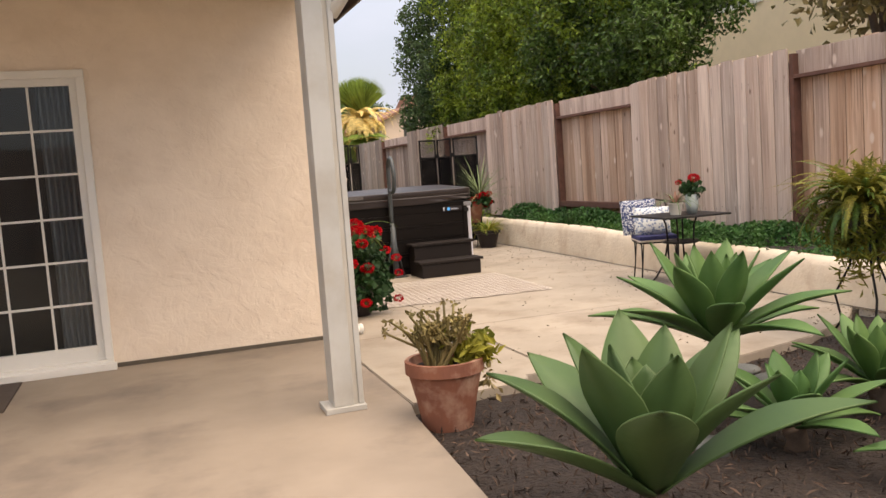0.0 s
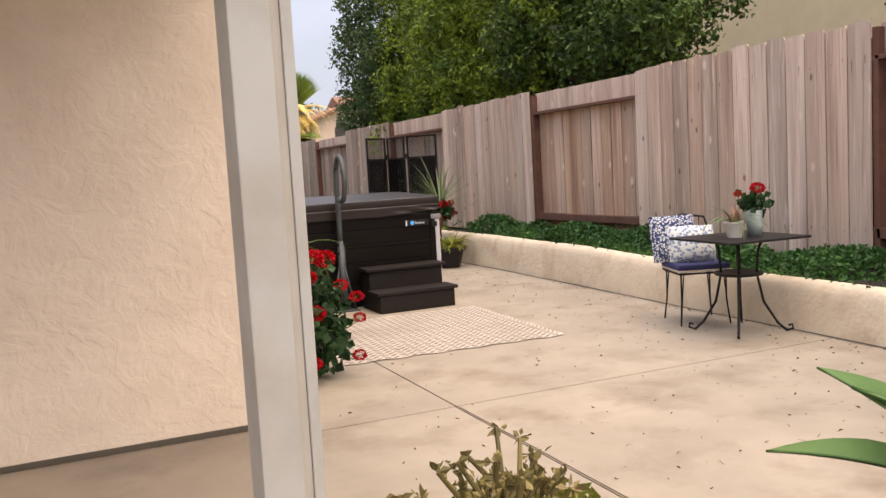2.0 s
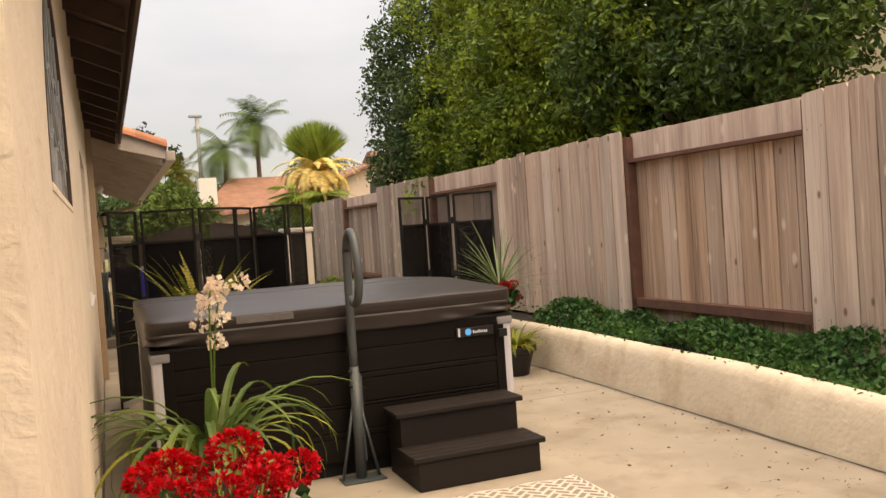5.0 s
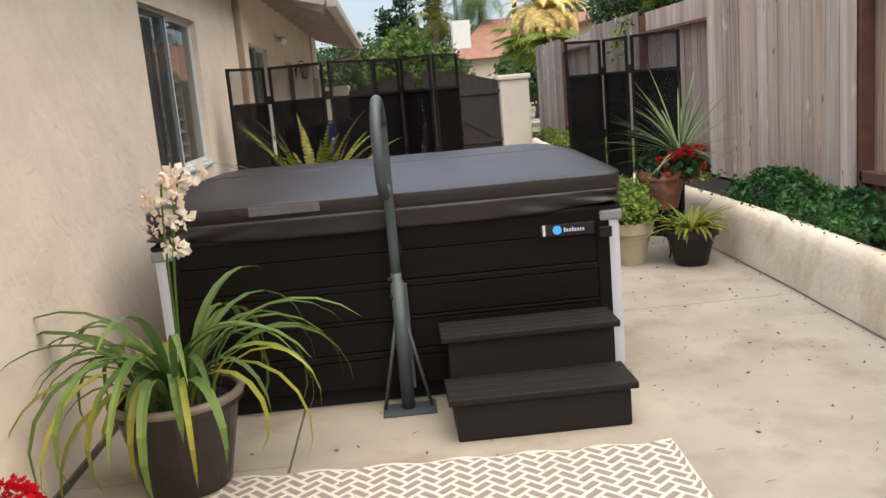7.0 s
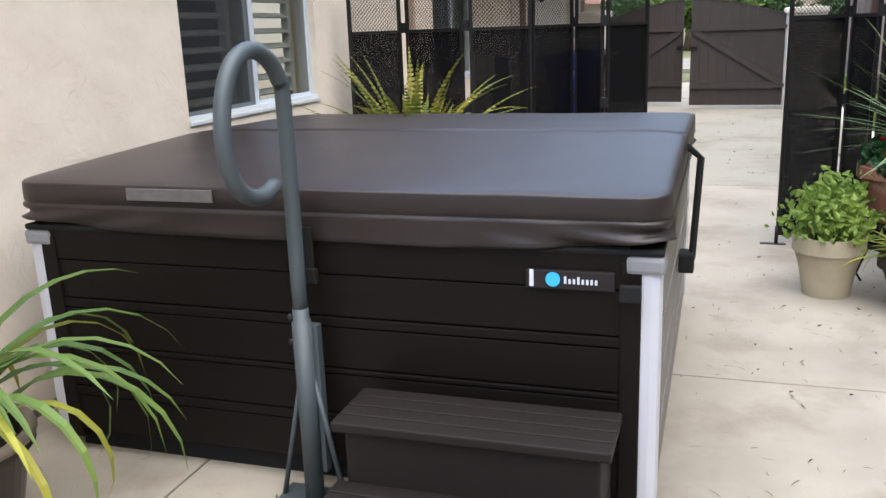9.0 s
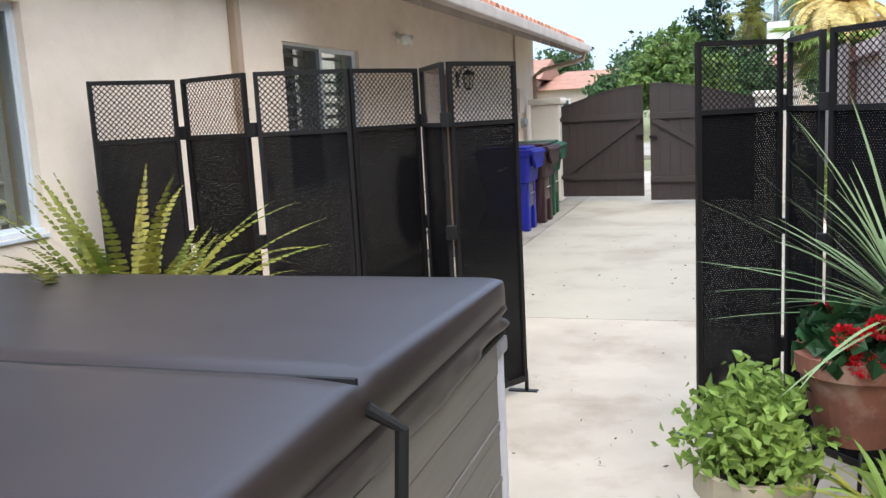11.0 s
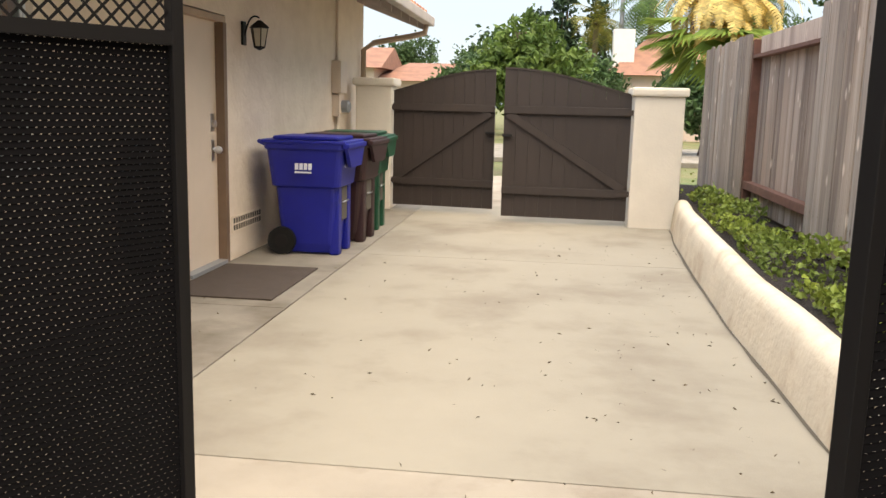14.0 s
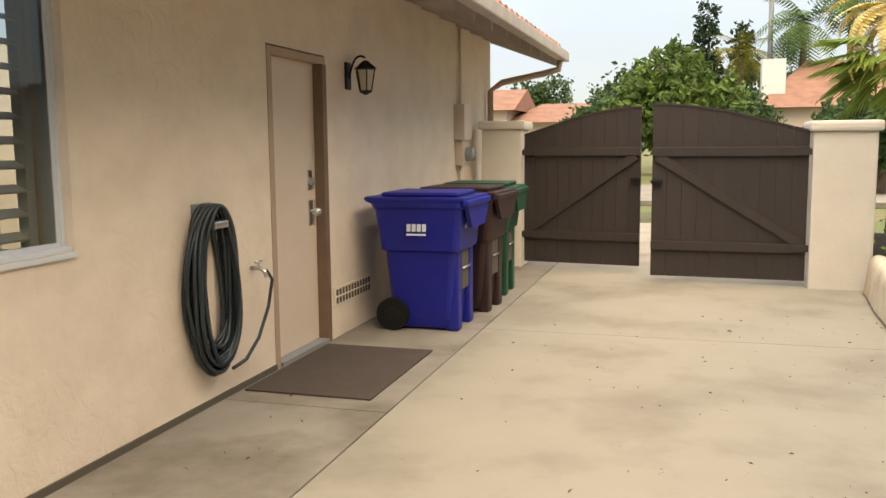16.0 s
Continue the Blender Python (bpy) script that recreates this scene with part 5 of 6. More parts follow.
def geranium(parent, h0, blobs, heads, seed, nleaf=900, stems=True):
    p = clumps(blobs, nleaf // 6, 6, 0.03, seed, 0.5)
    leaf_part("foliage", p, 0.065, GERL, parent, seed, 0.95)
    for k, (x, y, z, r) in enumerate(heads):
        if stems:
            pipe("flower_stem", parent, GREEN, bez((x * 0.4, y * 0.4, h0), (x * 0.8, y * 0.8, z - 0.1), (x, y, z), 5), 0.004, 5)
        ball_flower("flower_head", parent, (x, y, z), r, RED, seed * 31 + k, 330, "bright red geranium head", 0.25)


def strap_plant(parent, z0, n, length, width, seed, material, rise=(0.7, 1.4), droop=(1.2, 2.6), spread=0.08, name="foliage", fold=0.3):
    r = random.Random(seed)
    V, F = [], []
    for k in range(n):
        az = r.uniform(0, 6.283)
        base = (spread * r.random() * math.cos(az), spread * r.random() * math.sin(az), z0)
        blade(V, F, base, az, length * r.uniform(0.6, 1.1), width * r.uniform(0.7, 1.1), r.uniform(*rise), r.uniform(*droop), 9, fold)
    return part(name, (V, F), material, parent)


g1 = thing("potted_geranium", (1.94, 8.12, 0), "bushy red geranium in a dark pot at the house corner", "potted plant")
pot(g1, DARKP, 0.13, 0.18, 0.3)
geranium(g1, 0.3, [(0, 0, 0.45, 0.3, 0.3, 0.3), (0.05, -0.05, 0.25, 0.28, 0.28, 0.2)],
         [(-0.12, -0.05, 0.78, 0.06), (0.02, -0.08, 0.77, 0.065), (0.14, 0.0, 0.75, 0.07), (0.27, 0.18, 0.73, 0.07), (0.18, 0.12, 0.75, 0.065), (-0.05, 0.22, 0.76, 0.07), (0.05, -0.2, 0.66, 0.055), (-0.08, -0.28, 0.5, 0.06), (0.06, -0.3, 0.45, 0.06),
          (0.33, 0.05, 0.56, 0.05), (0.38, -0.12, 0.5, 0.045), (0.4, -0.1, 0.36, 0.04), (0.35, -0.2, 0.14, 0.045), (0.02, -0.32, 0.15, 0.05), (-0.1, 0.15, 0.8, 0.07), (0.1, 0.25, 0.8, 0.08), (-0.15, 0.3, 0.74, 0.07)], 11, 1800)

og = thing("potted_orchid", (2.11, 9.93, 0), "strap leaved orchid with pale sprays in a dark glazed pot", "potted plant")
# Rim ring carries the painted highlight.
pot(og, DARKP, 0.165, 0.235, 0.38, 0.02, 0.04, rim_mat=RIM_GLINT)
strap_plant(og, 0.35, 46, 0.88, 0.02, 21, ORCHL, (1.15, 1.56), (2.0, 4.0), 0.17, fold=0.4)
strap_plant(og, 0.35, 16, 0.8, 0.018, 22, YELL, (0.9, 1.4), (2.2, 3.8), 0.17, name="faded_leaves")
for k, (ax, ay, tz) in enumerate(((-0.1, 0.0, 1.2), (-0.02, 0.03, 1.24))):
    pts = bez((0.03, 0, 0.4), (ax * 0.2 + 0.06, ay, tz * 0.95), (ax + 0.16, ay, tz), 10)
    pipe("flower_spike", og, GREEN, pts, 0.005, 5)
    for q in range(7):
        p = pts[min(10, 5 + q)]
        rr = random.Random(k * 9 + q)
        tagged(ball_flower("bloom", og, (p.x + rr.uniform(-0.06, 0.06), p.y + rr.uniform(-0.06, 0.06), p.z - 0.02 + rr.uniform(-0.03, 0.03)), 0.045, CREAM, 50 + k * 10 + q, 20, "pale cream orchid bloom"), kind="stuff")

fr = thing("potted_sword_fern", (2.45, 13.12, 0), "yellow green sword fern in a pot behind the hot tub", "potted plant")
pot(fr, TERRA, 0.17, 0.24, 0.5)


def fern_fronds(parent, z0, n, length, seed, material, rise, droop, leafw=0.05, name="fronds"):
    r = random.Random(seed)
    V, F = [], []
    for k in range(n):
        az = 6.283 * k / n + r.uniform(-0.2, 0.2)
        d = Vector((math.cos(az), math.sin(az), 0))
        side = Vector((-d.y, d.x, 0))
        L, a, dr_ = length * r.uniform(0.6, 1.1), r.uniform(*rise), r.uniform(*droop)
        p = Vector((0.05 * math.cos(az), 0.05 * math.sin(az), z0))
        m = 30
        for i in range(m):
            step = (d * math.cos(a) + Vector((0, 0, 1)) * math.sin(a)) * (L / m)
            w = leafw * (1 - (i / m) ** 2) * r.uniform(0.8, 1.1)
            for s in (-1, 1):
                b = len(V)
                tip = p + side * s * w + step * 0.6 + Vector((0, 0, -0.25 * w))
                V += [tuple(p), tuple(p + step * 0.95), tuple(tip + step * 0.45), tuple(tip - step * 0.05)]
                F.append((b, b + 1, b + 2, b + 3))
            p = p + step
            a -= dr_ / m
    return part(name, (V, F), material, parent)


fern_fronds(fr, 0.5, 80, 0.95, 31, FERN, (0.95, 1.57), (0.5, 1.7), 0.05)
fern_fronds(fr, 0.5, 60, 0.8, 32, FERN, (0.5, 1.3), (1.0, 2.6), 0.045, name="outer_fronds")

cp = thing("potted_basil", (4.79, 13.12, 0), "lime green leafy shrub in a pale clay pot", "potted plant")
pot(cp, CLAYP, 0.12, 0.17, 0.33, 0.015, 0.09)
leaf_part("foliage", clumps([(0, 0, 0.42, 0.24, 0.24, 0.16), (0.02, 0, 0.55, 0.14, 0.14, 0.12)], 280, 6, 0.03, 41, 0.3), 0.05, LIME, cp, 41, 0.6)
bp = thing("potted_spider_plant", (5.2, 12.9, 0), "yellow green spider plant in a black pot by the low wall", "potted plant")
pot(bp, BLACKP, 0.12, 0.18, 0.27)
strap_plant(bp, 0.24, 70, 0.34, 0.012, 51, YELL, (0.5, 1.5), (0.8, 2.2), 0.1)
strap_plant(bp, 0.24, 50, 0.3, 0.012, 52, LIME, (0.5, 1.5), (0.8, 2.2), 0.1, name="green_leaves")
tq = thing("tall_planter", (5.12, 13.3, 0), "terracotta planter on a scrolled iron stand with red geraniums", "potted plant")
for k in range(3):
    a = 2.1 * k + 0.5
    c, s = math.cos(a), math.sin(a)
    pipe("stand_leg", tq, BLACKM, [(0.15 * c, 0.15 * s, 0.38), (0.12 * c, 0.12 * s, 0.2), (0.17 * c, 0.17 * s, 0.05), (0.14 * c, 0.14 * s, 0.008)], 0.007, 6)
bm = bmesh.new()
lathe(bm, [(0.12, 0.38), (0.18, 0.62), (0.2, 0.62), (0.2, 0.68), (0.17, 0.68)], 28)
part("bowl", bm, TERRA, tq)
geranium(tq, 0.66, [(0.08, -0.04, 0.7, 0.26, 0.2, 0.12)], [(-0.05, -0.15, 0.76, 0.05), (0.05, -0.17, 0.8, 0.05), (0.14, -0.15, 0.82, 0.055), (0.22, -0.1, 0.8, 0.05), (0.0, -0.18, 0.68, 0.05),
         (0.18, -0.16, 0.66, 0.06), (0.26, -0.12, 0.7, 0.05), (0.3, -0.02, 0.82, 0.05), (-0.08, 0.1, 0.78, 0.05)], 61, 500)
sp = thing("potted_spiky_palm", (5.27, 13.28, 0.69), "thin spiky grey green plant above the geraniums", "potted plant")
pot(sp, TERRA, 0.06, 0.09, 0.12)
strap_plant(sp, 0.11, 84, 0.74, 0.0065, 71, SPIKE, (-0.1, 1.25), (0.1, 0.7), 0.02)


# ---- folding screens ----
def screen(name, pts, label, foots):
    s = thing(name, (pts[0][0], pts[0][1], 0), label, "folding screen")
    H, LZ = 1.76, 1.46
    for (x0, y0), (x1, y1) in zip(pts, pts[1:]):
        W = math.hypot(x1 - x0, y1 - y0)
        m = pose(x0 - pts[0][0], y0 - pts[0][1], 0, 0, 0, math.degrees(math.atan2(y1 - y0, x1 - x0)))
        ga = (0.003 if len(pts) == 7 and (x0, y0) == pts[3] else 0.025) if (x0, y0) != pts[0] else 0.0
        gb = (0.003 if len(pts) == 7 and (x1, y1) == pts[3] else 0.025) if (x1, y1) != pts[-1] else 0.0
        pn = new("panel")
        pn.parent = s
        pn.matrix_basis = m
        bm = bmesh.new()
        f = 0.022
        B(bm, ga, -0.011, 0.06, ga + f, 0.011, H, 0.002)
        B(bm, W - gb - f, -0.011, 0.06, W - gb, 0.011, H, 0.002)
        B(bm, ga + f, -0.011, H - f, W - gb - f, 0.011, H)
        B(bm, ga + f, -0.011, LZ - f / 2, W - gb - f, 0.011, LZ + f / 2)
        B(bm, ga + f, -0.011, 0.06, W - gb - f, 0.011, 0.09)
        part("frame", bm, BLACKM, pn)
        bm = bmesh.new()
        x0_, x1_, z0_, z1_ = ga + f, W - gb - f, LZ + f / 2, H - f
        wd, ht, t, p = x1_ - x0_, z1_ - z0_, 0.0024, 0.0275
        for sgn in (1, -1):
            k = -int(ht / p) - 1
            while k * p < wd:
                u0, v0, u1, v1 = k * p, 0.0, k * p + ht, ht
                if u0 < 0:
                    v0, u0 = -u0, 0.0
                if u1 > wd:
                    v1, u1 = v1 - (u1 - wd), wd
                if u1 - u0 > 0.004:
                    a = Vector((x0_ + (u0 if sgn > 0 else wd - u0), 0, z0_ + v0))
                    b = Vector((x0_ + (u1 if sgn > 0 else wd - u1), 0, z0_ + v1))
                    d = (b - a).normalized()
                    q = Vector((-d.z, 0, d.x)) * t
                    y = Vector((0, 0.002 * sgn, 0))
                    bm.faces.new([bm.verts.new(v + y) for v in (a - q, b - q, b + q, a + q)])
                k += 1
        part("lattice", bm, BLACKM, pn, "black diamond lattice")
        # woven lower infill: level bars with short staggered webs between them
        V, F = [], []
        nn, n2 = 138, max(6, int(wd / 0.0125))
        hz, wx = (LZ - 0.101) / nn, wd / n2
        for i in range(nn):
            z = 0.09 + hz * i
            b = len(V)
            V += [(x0_, 0.0, z), (x1_, 0.0, z), (x1_, 0.0015, z + hz * 0.87), (x0_, 0.0015, z + hz * 0.87)]
            F.append((b, b + 1, b + 2, b + 3))
            for k in range(n2 + 1):
                ua = x0_ + wx * (k - 0.39 - 0.5 * (i % 2))
                ub = min(x1_, ua + wx * 0.78)
                ua = max(x0_, ua)
                if ub - ua > 0.001:
                    b = len(V)
                    V += [(ua, 0.0012, z + hz * 0.87), (ub, 0.0012, z + hz * 0.87), (ub, 0.0, z + hz), (ua, 0.0, z + hz)]
                    F.append((b, b + 1, b + 2, b + 3))
        part("woven_infill", (V, F), MESHM, pn, "black woven mesh", kind="stuff")
    for i, (x, y) in enumerate(pts):
        X, Y = x - pts[0][0], y - pts[0][1]
        if 0 < i < len(pts) - 1 and not (i == 3 and len(pts) == 7):
            for z in (0.35, 0.9, 1.45):
                box("hinge", s, BLACKM, X - 0.024, Y - 0.018, z, X + 0.024, Y + 0.018, z + 0.07, bevel=0.003)
        pipe("foot_post", s, BLACKM, [(X, Y, 0), (X, Y, 0.12)], 0.012, 6)
        if i in foots:
            box("foot_plate", s, BLACKM, X - 0.1, Y - 0.02, 0, X + 0.06, Y + 0.02, 0.006)


screen("folding_screen", [(1.755, 13.82), (2.017, 14.20), (2.535, 14.01), (2.93, 14.30), (3.16, 14.73), (3.435, 14.28), (3.69, 14.69)], "tall black six panel screen with lattice tops against the house", (0, 6))
screen("folding_screen", [(4.595, 14.19), (4.975, 14.42), (5.08, 13.95), (5.40, 13.60)], "tall black three panel screen with lattice tops by the planter", (0, 3))

# ---- table and chair ----
tb = thing("bistro_table", (4.99, 7.49, 0), "black square metal mesh bistro table with scrolled legs", "table", rz=0)
bm = bmesh.new()
B(bm, -0.34, -0.34, 0.665, 0.34, 0.34, 0.682, 0.008)
bmesh.ops.transform(bm, matrix=pose(0, 0, 0, 0, 0, -4), verts=bm.verts)
part("tabletop", bm, BLACKM, tb)
for k in range(4):
    a = radians(90 * k + 45)
    c, s = math.cos(a), math.sin(a)
    pts = [(0.16 * c, 0.16 * s, 0.665), (0.13 * c, 0.13 * s, 0.58), (0.12 * c, 0.12 * s, 0.42), (0.16 * c, 0.16 * s, 0.22), (0.25 * c, 0.25 * s, 0.07), (0.31 * c, 0.31 * s, 0.015), (0.35 * c, 0.35 * s, 0.03), (0.345 * c, 0.345 * s, 0.06), (0.32 * c, 0.32 * s, 0.05)]
    pipe("leg", tb, BLACKM, pts, 0.009)
bm = bmesh.new()
lathe(bm, [(0.16, 0.41), (0.17, 0.42), (0.17, 0.43), (0.16, 0.43)], 28)
part("shelf", bm, BLACKM, tb)

ch = thing("bistro_chair", (5.05, 8.02, 0), "black metal bistro chair with a navy cushion by the table", "chair", rz=-20)
for x in (-0.2, 0.2):
    for y in (-0.2, 0.18):
        pipe("leg", ch, BLACKM, [(x, y, 0.42), (x * 1.0, y, 0.2), (x * 1.1, y * 1.15, 0.0)], 0.008)
        pipe("leg_rod", ch, BLACKM, [(x * 0.88, y, 0.42), (x * 1.08, y * 1.12, 0.02)], 0.006)
bm = bmesh.new()
tube(bm, [(-0.22, -0.22, 0.42), (0.22, -0.22, 0.42), (0.22, 0.2, 0.42), (-0.22, 0.2, 0.42)], 0.01, 6, True)
part("seat_frame", bm, BLACKM, ch)
pipe("back_frame", ch, BLACKM, [(-0.22, 0.2, 0.42), (-0.24, 0.26, 0.7), (-0.2, 0.28, 0.84), (0, 0.29, 0.87), (0.2, 0.28, 0.84), (0.24, 0.26, 0.7), (0.22, 0.2, 0.42)], 0.01)
for k in range(-2, 3):
    pipe("back_rod", ch, BLACKM, [(k * 0.07, 0.21, 0.42), (k * 0.075, 0.28, 0.855)], 0.005, 5)
ch.scale = (0.86, 0.86, 0.93)
sc_ = thing("seat_cushion", (5.05, 8.02, 0.40), "navy blue seat cushion with a zigzag edge on the chair", "cushion", rz=-20)
box("pad", sc_, NAVY, -0.23, -0.23, 0, 0.23, 0.22, 0.065, bevel=0.028)
box("edge_band", sc_, RUGA, -0.232, -0.234, 0.006, 0.232, 0.222, 0.02, bevel=0.004, label="patterned band under the cushion")


sc_.scale = (0.86, 0.86, 0.9)


def checker(name, c1, c2, scale):
    m = mat(name, c1, 0.9)
    n, l = m.node_tree.nodes, m.node_tree.links
    v = n.new("ShaderNodeTexVoronoi")
    v.inputs["Scale"].default_value = scale
    t = n.new("ShaderNodeTexCoord")
    r = n.new("ShaderNodeValToRGB")
    r.color_ramp.interpolation = "CONSTANT"
    r.color_ramp.elements[0].color, r.color_ramp.elements[1].color = (*c1, 1), (*c2, 1)
    r.color_ramp.elements[1].position = 0.45
    l.new(t.outputs["Object"], v.inputs["Vector"])
    l.new(v.outputs["Distance"], r.inputs[0])
    l.new(r.outputs[0], n["Principled BSDF"].inputs["Base Color"])
    return m


NAVYP = checker("navy_print", (0.55, 0.58, 0.6), (0.025, 0.045, 0.13), 62)
WHITEP2 = checker("white_print_fabric", (0.2, 0.27, 0.4), (0.62, 0.66, 0.66), 40)


def pillow(loc, rx, rz, w, h, material, label):
    p = thing("pillow", loc, label, "pillow")
    V, F = [], []
    n = 12
    for s in (-1, 1):
        b = len(V)
        for i in range(n + 1):
            for j in range(n + 1):
                u, v = -1 + 2 * i / n, -1 + 2 * j / n
                t = 0.06 * ((1 - u * u) * (1 - v * v)) ** 0.4
                k = 1 - 0.05 * (1 - max(abs(u), abs(v)))
                V.append((u * w / 2 * k, s * t, v * h / 2 * k))
        for i in range(n):
            for j in range(n):
                a = b + i * (n + 1) + j
                F.append((a, a + 1, a + n + 2, a + n + 1))
    o = part("cover", (V, F), material, p, smooth=True)
    o.matrix_basis = pose(0, 0, h / 2, rx, 0, rz)


pillow((4.97, 8.16, 0.455), -14, -12, 0.38, 0.36, NAVYP, "navy and white printed pillow on the chair")
pillow((5.04, 8.04, 0.455), -14, -22, 0.36, 0.28, WHITEP2, "white blue printed pillow in front of the navy one")

tpot = thing("potted_bromeliad", (4.93, 7.46, 0.682), "spidery plant in a small cream pot on the table", "potted plant")
pot(tpot, WHITEP, 0.05, 0.065, 0.11, 0.004, 0.02)
strap_plant(tpot, 0.1, 30, 0.3, 0.006, 81, SPIKE, (0.4, 1.3), (0.8, 2.2), 0.03)
strap_plant(tpot, 0.1, 14, 0.13, 0.012, 82, TERRA, (0.9, 1.5), (0.2, 0.8), 0.03, name="red_leaves")
tv = thing("table_vase", (5.1, 7.44, 0.682), "grey green vase with red geraniums on the table", "vase")
bm = bmesh.new()
lathe(bm, [(0.045, 0), (0.06, 0.08), (0.062, 0.17), (0.055, 0.18), (0.05, 0.16)], 24)
part("bowl", bm, GREYP, tv, smooth=True)
geranium(tv, 0.16, [(0, 0, 0.23, 0.08, 0.08, 0.06)], [(0.05, 0.02, 0.33, 0.05), (0.0, -0.03, 0.34, 0.045), (-0.12, 0.03, 0.3, 0.028)], 83, 90)

# ---- garden bed plants ----
jp = thing("potted_jade", (1.60, 4.68, -0.06), "terracotta pot with branching jade and yellowing leaves", "potted plant")
pot(jp, TERRA, 0.13, 0.19, 0.36, 0.015, 0.07)
rr = random.Random(7)
bm = bmesh.new()
tips = []
for k in range(26):
    az, rd = rr.uniform(0, 6.283), rr.uniform(0.03, 0.28)
    h = rr.uniform(0.14, 0.3)
    x, y = rd * math.cos(az) - 0.06, rd * math.sin(az)
    mid = (x * 0.5 + rr.uniform(-.03, .03), y * 0.5, 0.33 + h * 0.5)
    tip = (x, y, 0.33 + h)
    tube(bm, [(x * 0.2 - 0.03, y * 0.2, 0.32), mid, tip], [0.010, 0.008, 0.006], 6)
    tips.append(tip)
    for q in range(2):
        t2 = (mid[0] + rr.uniform(-0.07, 0.07), mid[1] + rr.uniform(-0.07, 0.07), mid[2] + rr.uniform(0.04, 0.12))
        tube(bm, [mid, t2], [0.009, 0.006], 6)
        tips.append(t2)
part("branch", bm, JADE, jp, "knobbly tan jade branches", kind="stuff")
tp_ = np.repeat(np.array(tips), 9, 0) + np.random.default_rng(8).normal(size=(len(tips) * 9, 3)) * 0.013
leaf_part("jade_leaves", tp_, 0.03, JADE, jp, 8, 0.6)
leaf_part("yellow_foliage", clumps([(0.13, -0.03, 0.40, 0.14, 0.15, 0.09)], 70, 5, 0.025, 9, 0.3), 0.07, YELL, jp, 9, 0.5)
leaf_part("hanging_leaves", np.random.default_rng(10).normal(size=(26, 3)) * np.array([0.03, 0.05, 0.06]) + np.array([0.24, 0, 0.25]), 0.055, JADE, jp, 10, 0.5)


def agave(name, loc, n, length, width, seed, trunk, M, label, rz=0.0, tiltlo=0.15, tilthi=1.35, margin=False):
    a = thing(name, loc, label, "plant")
    r = random.Random(seed)
    if trunk:
        pipe("trunk", a, BARK, [(0, 0, -0.02), (0.02, 0, trunk * 0.5), (0, 0, trunk)], [0.055, 0.045, 0.05], 10)
    for k in range(n):
        f = k / (n - 1)
        az = k * 2.39996 + rz
        rise = tiltlo + (tilthi - tiltlo) * f
        L = length * (1 - 0.45 * f ** 2) * r.uniform(0.92, 1.05)
        V, F = [], []
        shape = lambda t: (0.4 + 0.6 * math.sin(math.pi / 2 * t / 0.55) ** 1.4 if t < 0.55 else max(0.0, 1 - ((t - 0.55) / 0.45) ** 1.5)) if t < 1 else 0.0
        blade(V, F, (0.03 * math.cos(az), 0.03 * math.sin(az), trunk + 0.05 * f), az, L, width * (1 - 0.3 * f), rise, -0.25 + 0.35 * r.random() + 0.5 * (1 - f), 12, 0.38, shape)
        o = part("leaf", (V, F), M, a, smooth=True)
        if margin:
            EV, EF = [], []
            for s in (0, 2):
                for i in range(len(V) // 3):
                    c, m_ = Vector(V[3 * i + s]), Vector(V[3 * i + 1])
                    w_ = (c - m_).normalized() * 0.0035 if (c - m_).length > 1e-4 else Vector((0, 0, 0))
                    EV += [tuple(c - w_ + Vector((0, 0, 0.0015))), tuple(c + w_ * 0.3 + Vector((0, 0, 0.0015)))]
                    if i:
                        b = len(EV)
                        EF.append((b - 4, b - 3, b - 1, b - 2))
            part("leaf_margin", (EV, EF), EDGEM, o, "thin pale leaf margin")
        sm = o.modifiers.new("thickness", "SOLIDIFY")
        sm.thickness, sm.offset = 0.008, -1
    return a


agave("agave", (1.72, 2.95, -0.06), 18, 0.71, 0.128, 91, 0.20, AGAVE, "large smooth green foxtail agave in the mulch bed", 0.9, 0.55, 1.53, True)
agave("agave", (2.92, 4.2, -0.06), 26, 0.66, 0.10, 92, 0.34, AGAVE2, "foxtail agave on a bare trunk in the bed", 0.0, 0.36, 1.52)
agave("agave", (2.78, 3.5, -0.06), 16, 0.44, 0.075, 93, 0.1, AGAVE2, "smaller pale green agave behind the large one")
agave("agave", (3.5, 3.75, -0.06), 22, 0.48, 0.07, 94, 0.12, AGAVE2, "pale green agave beside the fern")
agave("agave", (3.1, 2.8, -0.06), 20, 0.44, 0.07, 95, 0.1, AGAVE2, "pale green agave near the low wall")
fs = thing("hanging_fern", (4.62, 4.9, 0.0), "bushy yellow green fern on a curled iron stand", "potted plant")
for k in range(3):
    a = 2.1 * k
    c, s = math.cos(a), math.sin(a)
    pipe("stand_leg", fs, BLACKM, [(0.08 * c, 0.08 * s, 0.72), (0.1 * c, 0.1 * s, 0.45), (0.2 * c, 0.2 * s, 0.25), (0.16 * c, 0.16 * s, 0.08), (0.21 * c, 0.21 * s, 0.0)], 0.008)
bm = bmesh.new()
lathe(bm, [(0.1, 0.66), (0.15, 0.82), (0.16, 0.86), (0.14, 0.86)], 24)
part("bowl", bm, DARKP, fs)
fern_fronds(fs, 0.84, 110, 0.62, 96, FERN, (0.3, 1.4), (1.2, 2.8), 0.035)
leaf_part("leaf_mass", clumps([(0, 0, 0.85, 0.3, 0.3, 0.25), (0, 0, 0.62, 0.26, 0.26, 0.25)], 260, 8, 0.05, 98, 0.4), 0.09, FERN, fs, 98, 0.16)
